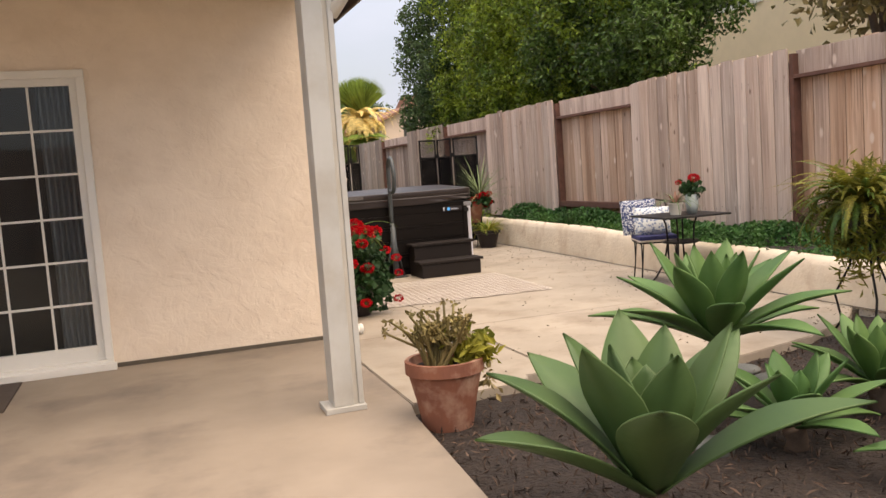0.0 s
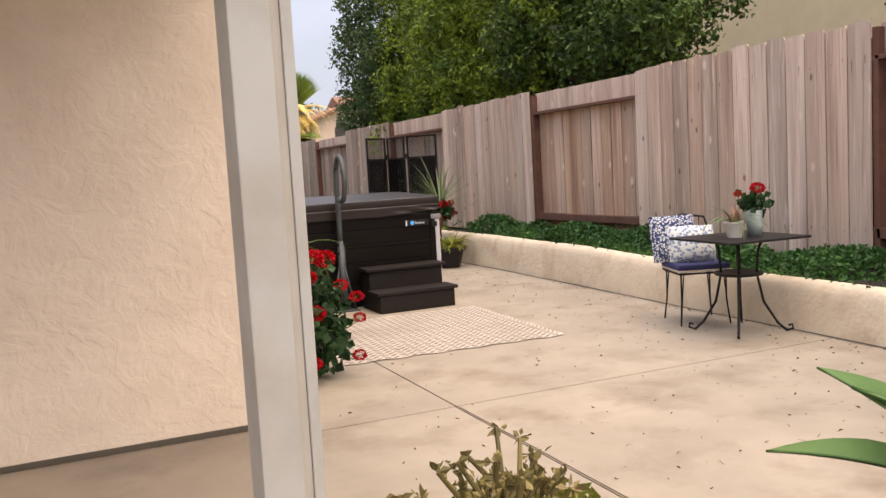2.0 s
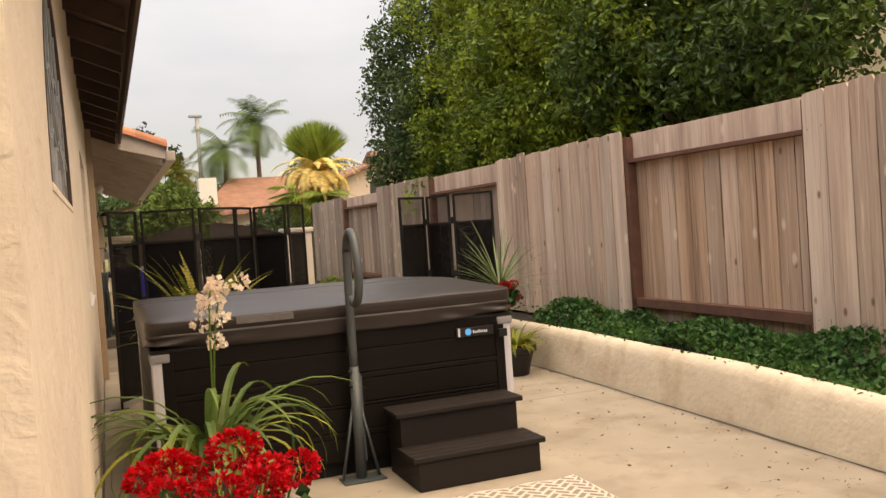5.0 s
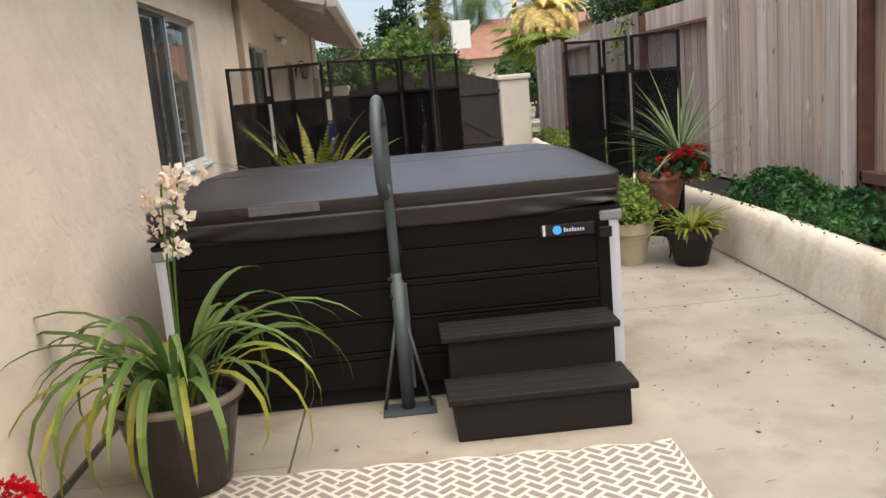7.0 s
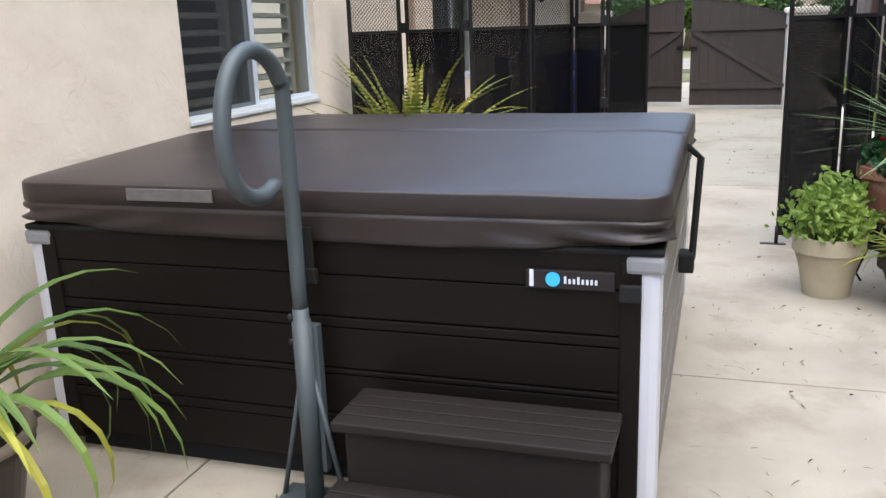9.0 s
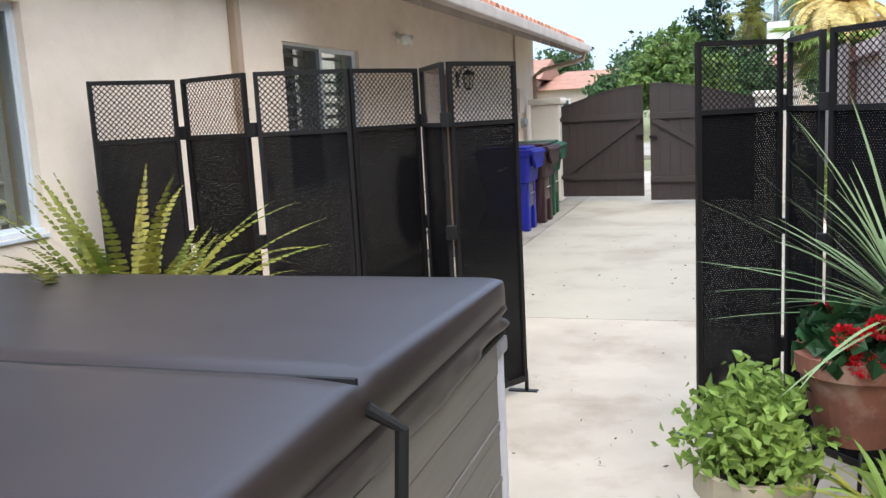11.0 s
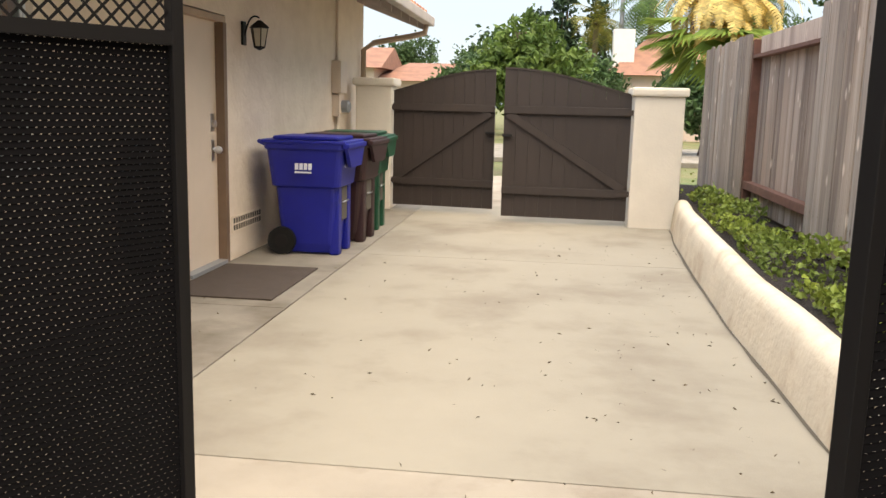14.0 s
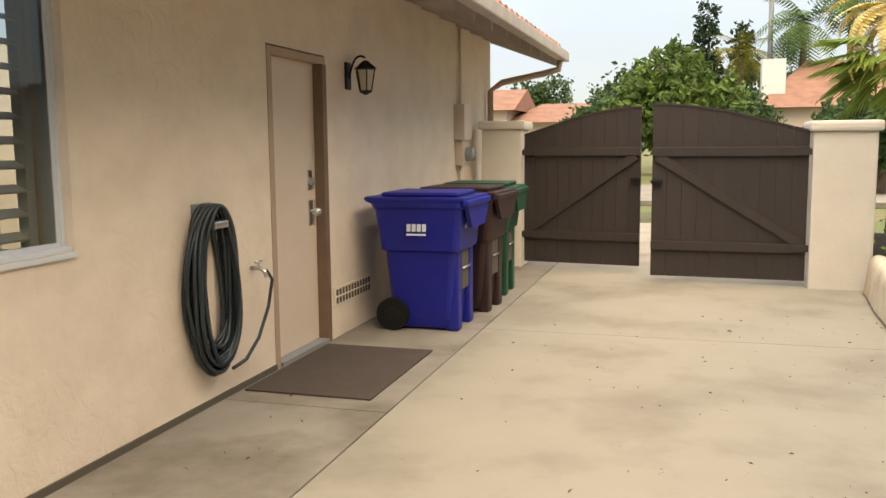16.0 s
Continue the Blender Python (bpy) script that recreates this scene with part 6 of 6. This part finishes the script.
fern_fronds(fs, 0.84, 60, 0.5, 97, GREEN, (0.2, 1.3), (1.2, 2.8), 0.035, name="green_fronds")
for k, (x, y, s) in enumerate(((2.85, 4.2, 0.12), (3.4, 4.4, 0.11), (2.5, 3.7, 0.1))):
    bm = bmesh.new()
    bmesh.ops.create_icosphere(bm, subdivisions=3, radius=s)
    for v in bm.verts:
        v.co = v.co * (1 + 0.25 * noise.noise(v.co * 7 + Vector((k * 5, 0, 0))))
        v.co.z *= 0.5
    o = tagged(part("garden_rock", bm, ROCK, None, "grey blue rock lying in the mulch", smooth=True), category="rock", group="bed rocks")
    o.location = (x, y, -0.05)

gt_ = thing("grass_tuft", (2.3, 4.0, -0.06), "low tuft of dry pale grass in the mulch", "grass tuft")
strap_plant(gt_, 0.0, 160, 0.2, 0.004, 99, LEAFLIT, (0.2, 1.4), (0.6, 2.4), 0.18, name="blades")
for k, (x, y, s) in enumerate(((3.0, 4.6, 0.12), (3.45, 4.7, 0.11), (2.72, 4.62, 0.07))):
    bm = bmesh.new()
    bmesh.ops.create_icosphere(bm, subdivisions=3, radius=s)
    for v in bm.verts:
        v.co = v.co * (1 + 0.3 * noise.noise(v.co * 6 + Vector((k * 9, 3, 0))))
        v.co.z *= 0.3
    o = tagged(part("flagstone", bm, ROCK, None, "flat grey stone at the edge of the slab", smooth=True), category="rock", group="edge stones")
    o.location = (x, y, -0.035)

# ---- ivy strip ----
rng = np.random.default_rng(100)
N = 22000
yy = rng.uniform(5.0, 25.3, N)
yy[:16000] = rng.uniform(5.6, 13.5, 16000)
yy[16000:21500] = rng.uniform(15.0, 23.5, 5500)
xx = rng.uniform(5.55, 6.24, N)
hh = 0.40 + 0.07 * np.sin(yy * 2.1 + xx * 5) + 0.05 * np.sin(yy * 5.3) + 0.05
hh = np.where(yy > 15, hh - 0.05, hh)
ff = np.interp(yy, [q[0] for q in FOOT], [q[1] for q in FOOT])
xx = ff + 0.13 + (xx - 5.55) / 0.69 * (6.24 - ff - 0.13)
xx = np.where(yy > 14.5, np.maximum(xx, ff + 0.24), xx)
hh = hh - 0.04 * np.clip(1 - (xx - ff - 0.13) / 0.25, 0, 1) - 0.10 * np.clip((9.0 - yy) / 2.0, 0, 1)
zz = hh + rng.uniform(-0.06, 0.05, N)
V, F = leaves(np.column_stack([xx, yy, zz]), 0.05, rng, 0.7, 1.0)
sel = np.repeat(yy > 14.5, 2)
F = np.asarray(F)
part("ground_cover", (V.tolist(), F[sel].tolist()), LIMEIVY, None, "yellow green vine ground cover along the side yard", kind="stuff")
F = F[~sel]
part("ground_cover", (V.tolist(), F.tolist()), IVY, None, "dense green vine ground cover behind the low wall", kind="stuff")
M_ = 500
trail_y = rng.uniform(5.0, 14.0, M_)
foot_x = np.interp(trail_y, [q[0] for q in FOOT], [q[1] for q in FOOT])
V, F = leaves(np.column_stack([foot_x + rng.uniform(0.07, 0.14, M_), trail_y, 0.385 - 0.03 * np.clip((9 - trail_y) / 2, 0, 1) + rng.normal(size=M_) * 0.015]), 0.04, rng, 0.7, 1.0)
part("ground_cover", (V.tolist(), F.tolist()), IVY, None, "vine leaves trailing over the low wall", kind="stuff")

# ---- dry leaves on the slabs ----
N = 620
ly = 5.3 + 16.7 * rng.uniform(0, 1, N) ** 1.6
lx = np.where(rng.uniform(0, 1, N) < 0.45, np.interp(ly, [q[0] for q in FOOT], [q[1] for q in FOOT]) - 0.05 - 1.1 * rng.uniform(0, 1, N) ** 2, rng.uniform(1.8, 5.2, N))
V, F = leaves(np.column_stack([lx, ly, np.full(N, 0.006)]), 0.026, rng, 0.35, 0.05)
V[:, 2] = np.clip(V[:, 2], 0.002, 0.012)
part("leaf_litter", (V.tolist(), F.tolist()), LEAFLIT, None, "small dry leaves scattered on the concrete", kind="stuff")
# curled dry needles and petals
V, F = [], []
rr = random.Random(31)
for k in range(720):
    y = 5.4 + 9.5 * rr.random() if k < 640 else rr.uniform(15, 22)
    fx = foot(y) - 0.05
    x = fx - 1.3 * rr.random() ** 1.5 if rr.random() < 0.6 else rr.uniform(2.0, fx)
    a, L, bend = rr.uniform(0, 6.28), rr.uniform(0.025, 0.06), rr.uniform(-1.6, 1.6)
    w = rr.uniform(0.0012, 0.003)
    pts = []
    for q in range(5):
        pts.append(Vector((x, y, 0.004 + 0.003 * (q in (1, 2, 3)))))
        x, y, a = x + math.cos(a) * L / 4, y + math.sin(a) * L / 4, a + bend / 4
    side = Vector((-math.sin(a), math.cos(a), 0))
    strip(V, F, pts, [w * 0.5, w, w, w, w * 0.4], side)
part("dry_needles", (V, F), LEAFLIT, None, "thin curled dry needles on the concrete", kind="stuff")


# ---- distance ----
def palm(name, x, y, h, n, L, fan, label, seed, r=0.16, M=PALMG, lean=0.0):
    p = thing(name, (x, y, -0.13), label, "palm tree")
    pipe("trunk", p, BARK, [(0, 0, 0), (lean * 0.5, 0, h * 0.5), (lean, 0, h)], [r * 1.3, r, r * 0.9], 10)
    rr = random.Random(seed)
    V, F = [], []
    for k in range(n):
        az, rise = rr.uniform(0, 6.283), (rr.choice((rr.uniform(1.15, 1.57), rr.uniform(1.2, 1.57), rr.uniform(-0.9, -0.1), rr.uniform(-0.9, 0.1))) if fan else rr.uniform(-0.6, 1.4))
        d = Vector((math.cos(az), math.sin(az), 0))
        side = Vector((-d.y, d.x, 0))
        if fan:
            pt = Vector((lean, 0, h)) + (d * math.cos(rise) + Vector((0, 0, math.sin(rise)))) * L * 0.45
            ax = (d * math.cos(rise) + Vector((0, 0, math.sin(rise))))
            spread_ = 0.085 if rise > 0.5 else 0.12
            for q in range(-9, 10):
                a = q * spread_
                dd = (ax * math.cos(a) + side * math.sin(a)).normalized()
                w = side * math.cos(a) - ax * math.sin(a)
                b = len(V)
                e = pt + dd * L * (0.9 if rise > 0.5 else 0.62) + Vector((0, 0, -0.12 * L * abs(a)))
                V += [tuple(pt), tuple(pt + dd * L * 0.35 + w * 0.035 * L), tuple(e), tuple(pt + dd * L * 0.35 - w * 0.035 * L)]
                F.append((b, b + 1, b + 2, b + 3))
        else:
            p0, a, m = Vector((lean, 0, h)), rise, 16
            dr_ = rr.uniform(1.2, 2.2)
            for i in range(m):
                stp = (d * math.cos(a) + Vector((0, 0, math.sin(a)))) * (L / m)
                w = 0.24 * L * math.sin(math.pi * (0.1 + 0.85 * i / m)) ** 0.6
                for s in (-1, 1):
                    b = len(V)
                    V += [tuple(p0), tuple(p0 + stp * 0.55), tuple(p0 + side * s * w + stp + Vector((0, 0, -0.45 * w)))]
                    F.append((b, b + 1, b + 2))
                p0, a = p0 + stp, a - dr_ / m
    part("crown", (V, F), M, p)
    return p


def tree(name, x, y, h, blobs, n, per, size, spread, M, label, seed, trunk=0.15, branches=7):
    t = thing(name, (x, y, -0.13), label, "tree")
    rr = random.Random(seed)
    bm = bmesh.new()
    tube(bm, [(0, 0, 0), (0.1, 0, h * 0.3), (0, 0.1, h * 0.55)], [trunk * 1.3, trunk, trunk * 0.7], 10)
    for k in range(branches):
        b = rr.choice(blobs)
        tube(bm, [(0, 0.05, h * rr.uniform(0.25, 0.5)), (b[0] * 0.5 + rr.uniform(-.2, .2), b[1] * 0.5, b[2] * 0.75), (b[0] + rr.uniform(-.4, .4) * b[3], b[1] + rr.uniform(-.4, .4) * b[4], b[2] + 0.3 * b[5])], [trunk * 0.5, trunk * 0.3, 0.02], 6)
    part("trunk", bm, BARK, t, smooth=True)
    leaf_part("crown", clumps(blobs, n, per, spread, seed), size, M, t, seed, 0.5)
    return t


rr = random.Random(77)
for k, (x, y, M) in enumerate(((8.1, 12.75, HEDGE3), (8.2, 14.5, HEDGE), (8.0, 17.0, HEDGE), (8.3, 19.4, HEDGE), (8.0, 21.6, HEDGE2))):
    bl = []
    for q in range(34):
        bl.append((rr.uniform(-0.9, 0.7), rr.uniform(-1.5, 1.5), rr.uniform(2.6, 6.1), rr.uniform(0.35, 0.65), rr.uniform(0.4, 0.75), rr.uniform(0.35, 0.65)))
    bl += [(-0.4, -0.6, 2.9, 0.8, 1.0, 0.6), (-0.4, 0.7, 3.0, 0.8, 1.0, 0.6), (0, 0, 4.4, 1.1, 1.4, 1.6)]
    tree("hedge_tree", x, y, 4.5, bl, 3600 if k < 4 else 2300, 12, 0.098, 0.075, M, "tall dense green hedge tree behind the fence", 200 + k)

tree("olive_tree", 7.3, 7.2, 3.2, [(0, 0, 3.2, 0.9, 0.9, 0.7), (0.4, 0.5, 3.9, 0.7, 0.7, 0.6), (-0.2, -0.8, 3.3, 0.8, 0.8, 0.6)], 520, 9, 0.14, 0.12, JADE, "olive brown feathery tree behind the fence", 290)
nb = thing("neighbour_house", (13.2, 9.5, -0.13), "two storey ochre stucco neighbour house beyond the fence", "house")
box("wall", nb, NEIGH, 0, -9, 0, 8, 12.0, 7.5)
for yy_, zz_ in ((4.8, 4.38), (7.3, 4.5)):
    w = box("window", nb, WHITE, -0.04, yy_ - 0.8, zz_, 0.0, yy_ + 0.8, zz_ + 1.2)
    box("pane", w, GLASS, -0.05, yy_ - 0.7, zz_ + 0.1, -0.041, yy_ + 0.7, zz_ + 1.1)
box("eave", nb, WHITE, -0.6, -9.5, 7.5, 8.5, 12.5, 7.7)


def far_house(x, y, w, d, h, rh, label, hip=True):
    hs_ = thing("far_house", (x, y, -0.13), label, "house", "far houses")
    box("wall", hs_, FARWALL, -w / 2, -d / 2, 0, w / 2, d / 2, h)
    bm = bmesh.new()
    e = 0.5
    b = [bm.verts.new(v) for v in ((-w / 2 - e, -d / 2 - e, h), (w / 2 + e, -d / 2 - e, h), (w / 2 + e, d / 2 + e, h), (-w / 2 - e, d / 2 + e, h))]
    k = w * 0.3 if hip else w / 2 + e
    t = [bm.verts.new((-k, 0, h + rh)), bm.verts.new((k, 0, h + rh))]
    bm.faces.new((b[0], b[1], t[1], t[0]))
    bm.faces.new((b[2], b[3], t[0], t[1]))
    bm.faces.new((b[1], b[2], t[1]))
    bm.faces.new((b[3], b[0], t[0]))
    bm.faces.new(b)
    part("roof", bm, TILE_D, hs_)
    for i in (-1, 1):
        wd = box("window", hs_, WHITE, i * w * 0.25 - 0.6, -d / 2 - 0.05, h - 1.7, i * w * 0.25 + 0.6, -d / 2, h - 0.5)
        box("pane", wd, GLASS, i * w * 0.25 - 0.5, -d / 2 - 0.07, h - 1.6, i * w * 0.25 + 0.5, -d / 2 - 0.052, h - 0.6)
    return hs_


far_house(-2.5, 62, 5, 8, 2.6, 1.1, "far cream house with an orange tile roof")
far_house(-6.5, 60, 3, 6, 3.2, 1.2, "far two storey house with a tiled gable", False)
gh = thing("gabled_house", (15.6, 50, -0.13), "pale stucco house front with an arched window under an orange gable", "house")
bm = bmesh.new()
vs = [bm.verts.new((x, y, z)) for y in (0.0, 6.0) for x, z in ((-1.6, 0), (1.6, 0), (1.6, 4.45), (0, 5.15), (-1.6, 4.45))]
bm.faces.new(vs[:5])
bm.faces.new(vs[5:][::-1])
for k in range(5):
    bm.faces.new((vs[k], vs[(k + 1) % 5], vs[5 + (k + 1) % 5], vs[5 + k]))
part("wall", bm, FARWALL, gh)
bm = bmesh.new()
for s in (-1, 1):
    q = [bm.verts.new((x, y, z)) for y in (-0.5, 6.3) for x, z in ((0, 5.2), (2.1 * s, 4.3), (2.1 * s, 4.42), (0, 5.35))]
    for i in range(4):
        bm.faces.new((q[i], q[(i + 1) % 4], q[4 + (i + 1) % 4], q[4 + i]))
    bm.faces.new(q[:4])
    bm.faces.new(q[4:][::-1])
part("roof", bm, TILE_D, gh)
bm = bmesh.new()
bm.faces.new([bm.verts.new((0.42 * math.cos(math.pi * i / 12), -0.02, 3.95 + 0.42 * math.sin(math.pi * i / 12))) for i in range(13)] + [bm.verts.new((-0.42, -0.02, 3.3)), bm.verts.new((0.42, -0.02, 3.3))])
part("window", bm, DARKIN, gh, "dark arched window")
h1 = far_house(12.5, 60, 11, 10, 3.0, 2.4, "far house with an orange tile roof and white chimney")
box("chimney", h1, WHITE, -5.6, -4, 0, -4.6, -3, 5.2)
far_house(22, 56, 9, 9, 4.2, 2.2, "far house with a pale gable and orange roof", False)
far_house(-22, 70, 16, 10, 3.5, 2, "far house with an orange tile roof")
far_house(40, 70, 14, 10, 4, 2, "far house with an orange tile roof")

palm("fan_palm", 6.7, 26.6, 2.75, 46, 1.25, True, "fan palm with green fronds over the gate", 301, 0.2, LIME)
fp = thing("palm_bloom", (6.68, 26.5, 2.45), "drooping mass of yellow palm flower sprays", "palm flowers")
fern_fronds(fp, 0.45, 60, 1.35, 303, PALMY, (0.2, 1.2), (1.8, 3.2), 0.19, name="spray")
fern_fronds(fp, 0.1, 26, 0.95, 304, PALMY, (-0.2, 0.6), (1.2, 2.4), 0.14, name="lower_spray")
palm("feather_palm", 9.0, 60, 7.2, 34, 2.6, False, "tall feather palm in the distance", 311)
palm("feather_palm", 11.4, 62, 9.0, 38, 2.8, False, "tall feather palm in the distance", 312)
palm("feather_palm", 6.2, 60, 5.8, 24, 1.9, False, "small yellowing palm in the distance", 313, M=FERN)
palm("feather_palm", 15.5, 64, 7.5, 30, 2.2, False, "tall feather palm in the distance", 314)
tree("loquat_tree", 3.7, 32, 3.0, [(0, 0, 2.2, 0.9, 0.9, 0.8), (-0.6, 0, 2.2, 0.6, 0.8, 0.6), (0.7, 0.2, 2.1, 0.6, 0.8, 0.6), (-0.1, 0, 2.9, 0.6, 0.6, 0.4)], 420, 9, 0.2, 0.1, LOQ, "leafy loquat tree beyond the gate", 321)
for k, (x, y, h, w, M, nm) in enumerate(((4.6, 66, 9.2, 1.3, CONIF, "conifer"), (3.2, 66, 6.8, 1.1, CONIF, "conifer"), (6.6, 68, 8.0, 1.4, CONIF, "conifer"))):
    bl = [(0, 0, h * f, w * (1.05 - f) + 0.3, w * (1.05 - f) + 0.3, h * 0.14) for f in (0.3, 0.45, 0.6, 0.75, 0.9)]
    tree("conifer", x, y, h, bl, 500, 6, 0.35, 0.16, M, "dark conifer on the skyline", 330 + k, 0.2, 3)
for k, (x, y, h, w) in enumerate(((-10.0, 64, 5.5, 2.6), (-5.5, 70, 5.6, 2.0), (-1.0, 75, 5.2, 2.2), (0.5, 50, 3.4, 1.6), (2.5, 56, 4.6, 2.2), (6.0, 54, 3.6, 1.8), (10.0, 75, 7.0, 3.0), (18.0, 70, 8.0, 3.5), (26, 66, 7, 4), (-16, 60, 5, 4), (34, 60, 7, 5), (8.8, 40, 2.6, 1.4))):
    bl = [(rr.uniform(-.5, .5) * w, rr.uniform(-.5, .5) * w, h * rr.uniform(0.5, 0.85), w * 0.6, w * 0.6, h * 0.2) for q in range(6)]
    tree("garden_tree", x, y, h, bl, 500, 7, 0.3, 0.2, FARG, "rounded green garden tree in the distance", 350 + k, 0.2, 4)
lp = thing("street_lamp", (7.5, 60, -0.13), "tall grey street lamp pole in the distance", "street lamp")
pipe("pole", lp, GREYBOX, [(0, 0, 0), (0, 0, 9.3)], 0.12)
box("lamp_head", lp, GREYBOX, -0.5, -0.15, 9.2, 0.3, 0.15, 9.35, bevel=0.03)

tw = thing("overhanging_twigs", (6.2, 18.1, 2.05), "small leafy twigs hanging over the fence top", "branch")
pipe("twig", tw, BARK, [(0.25, 0, 0.2), (0.0, 0.0, 0.05), (-0.1, 0.1, -0.25)], 0.008, 6)
leaf_part("foliage", clumps([(0, 0, 0.05, 0.1, 0.3, 0.12), (-0.08, 0.1, -0.2, 0.08, 0.12, 0.18)], 26, 6, 0.05, 391, 0.3), 0.06, HEDGE, tw, 391, 0.5)

# ---- fence ----
SECT = [(2.6, 5.2, 1), (5.2, 7.44, 0), (7.44, 10.31, 1), (10.31, 12.53, 0), (12.53, 15.3, 1), (15.3, 17.7, 0), (17.7, 20.3, 1), (20.3, 22.7, 0), (22.7, 25.4, 1)]
fence = tagged(new("fence"), "weathered redwood board fence with alternating recessed panels", "fence", kind="structure")
BW = 0.205
shared = {}


def fence_board(w, h, k, M):
    key = (round(w, 3), k, M.name)
    if key not in shared:
        bm = bmesh.new()
        r = random.Random(k)
        c = 0.014
        top = [(-w / 2 + 0.0055, h - c), (-w / 2 + 0.0055 + c, h), (w / 2 - 0.0055 - c, h), (w / 2 - 0.0055, h - c)]
        dz = [r.uniform(-0.006, 0.006) for q in range(2)]
        prof_ = [(-w / 2 + 0.0055, 0), (w / 2 - 0.0055, 0), (top[3][0], top[3][1] + dz[0]), (top[2][0], top[2][1] + dz[0]), (top[1][0], top[1][1] + dz[1]), (top[0][0], top[0][1] + dz[1])]
        a = [bm.verts.new((-0.009, y, z)) for y, z in prof_]
        b = [bm.verts.new((0.009, y, z)) for y, z in prof_]
        bm.faces.new(a)
        bm.faces.new(b[::-1])
        for i in range(6):
            bm.faces.new((a[i], a[(i + 1) % 6], b[(i + 1) % 6], b[i]))
        bmesh.ops.recalc_face_normals(bm, faces=bm.faces)
        me = bpy.data.meshes.new("board")
        bm.to_mesh(me)
        bm.free()
        me.materials.append(M)
        shared[key] = me
    return shared[key]


rr = random.Random(9)
for y0, y1, proud in SECT:
    n = round((y1 - y0) / BW)
    w = (y1 - y0) / n
    ztop = 2.19 if y0 < 20 else 2.14
    for i in range(n):
        lo, hi = 0.36, ztop + rr.uniform(-0.012, 0.012)
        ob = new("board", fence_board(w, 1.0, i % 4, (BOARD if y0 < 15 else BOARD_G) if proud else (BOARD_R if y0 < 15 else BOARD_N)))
        ob.parent = fence
        if proud:
            ob.matrix_basis = pose(6.27 + rr.uniform(-0.004, 0.004), y0 + w * (i + 0.5), lo, 0, rr.uniform(-0.15, 0.15), rr.uniform(-1, 1)) @ Matrix.Diagonal((1, 1, hi - lo, 1))
        else:
            ob.matrix_basis = pose(6.385 + rr.uniform(-0.004, 0.004), y0 + w * (i + 0.5), lo, 0, 0, rr.uniform(-1, 1)) @ Matrix.Diagonal((1, 1, hi - 0.03 - lo, 1))
    if not proud:
        box("top_rail", fence, RAIL, 6.285, y0 + 0.03, 1.90, 6.373, y1 - 0.02, 1.935, bevel=0.004)
        box("header_board", fence, BOARD, 6.355, y0 + 0.03, 1.94, 6.373, y1 - 0.02, ztop - 0.02, bevel=0.004)
        box("bottom_rail", fence, RAIL, 6.285, y0 + 0.03, 0.56, 6.373, y1 - 0.02, 0.64, bevel=0.004)
    else:
        box("back_rail", fence, RAIL, 6.285, y0, 1.90, 6.373, y1, 1.935)
        box("back_rail", fence, RAIL, 6.285, y0, 0.6, 6.373, y1, 0.64)
    box("post", fence, RAIL, 6.285, y0 - 0.05 if proud else y0 - 0.0, 0.3, 6.375, y0 + 0.0 if proud else y0 + 0.03, ztop - 0.05)
rr = random.Random(14)
V, F = [], []
for y0, y1, proud in SECT:
    n = round((y1 - y0) / BW)
    w = (y1 - y0) / n
    for i in range(n):
        for z in (1.93, 0.62):
            for o in (-0.055, 0.055):
                yc, L, x = y0 + w * (i + 0.5) + o + rr.uniform(-0.012, 0.012), rr.uniform(0.012, 0.09) if rr.random() < 0.6 else 0.012, (6.2588 if proud else 6.3738)
                zc, hw_ = z + rr.uniform(-0.02, 0.02), rr.uniform(0.002, 0.0035)
                b = len(V)
                V += [(x, yc - hw_, zc), (x, yc + hw_, zc), (x, yc + hw_ * 0.5, zc - L), (x, yc - hw_ * 0.5, zc - L)]
                F.append((b, b + 1, b + 2, b + 3))
part("nail", (V, F), RUST_AND_SHADE, fence, "rusty nails with dark drip streaks", kind="stuff")
# Added sheet, not a fence part: paints the seams between boards dark.
box("dark_backing", fence, RUST_AND_SHADE, 6.398, 2.6, 0.3, 6.402, 25.4, 2.08, label="dark sheet added behind the boards as shade in the gaps")
box("fence_back", fence, BOARD, 6.40, -4.0, 0.0, 6.42, 2.6, 2.19, label="plain weathered boards further along the fence")
box("fence_back", fence, BOARD, -6.2, -4.1, 0.0, 6.42, -4.0, 2.19, label="plain weathered boards closing the yard")
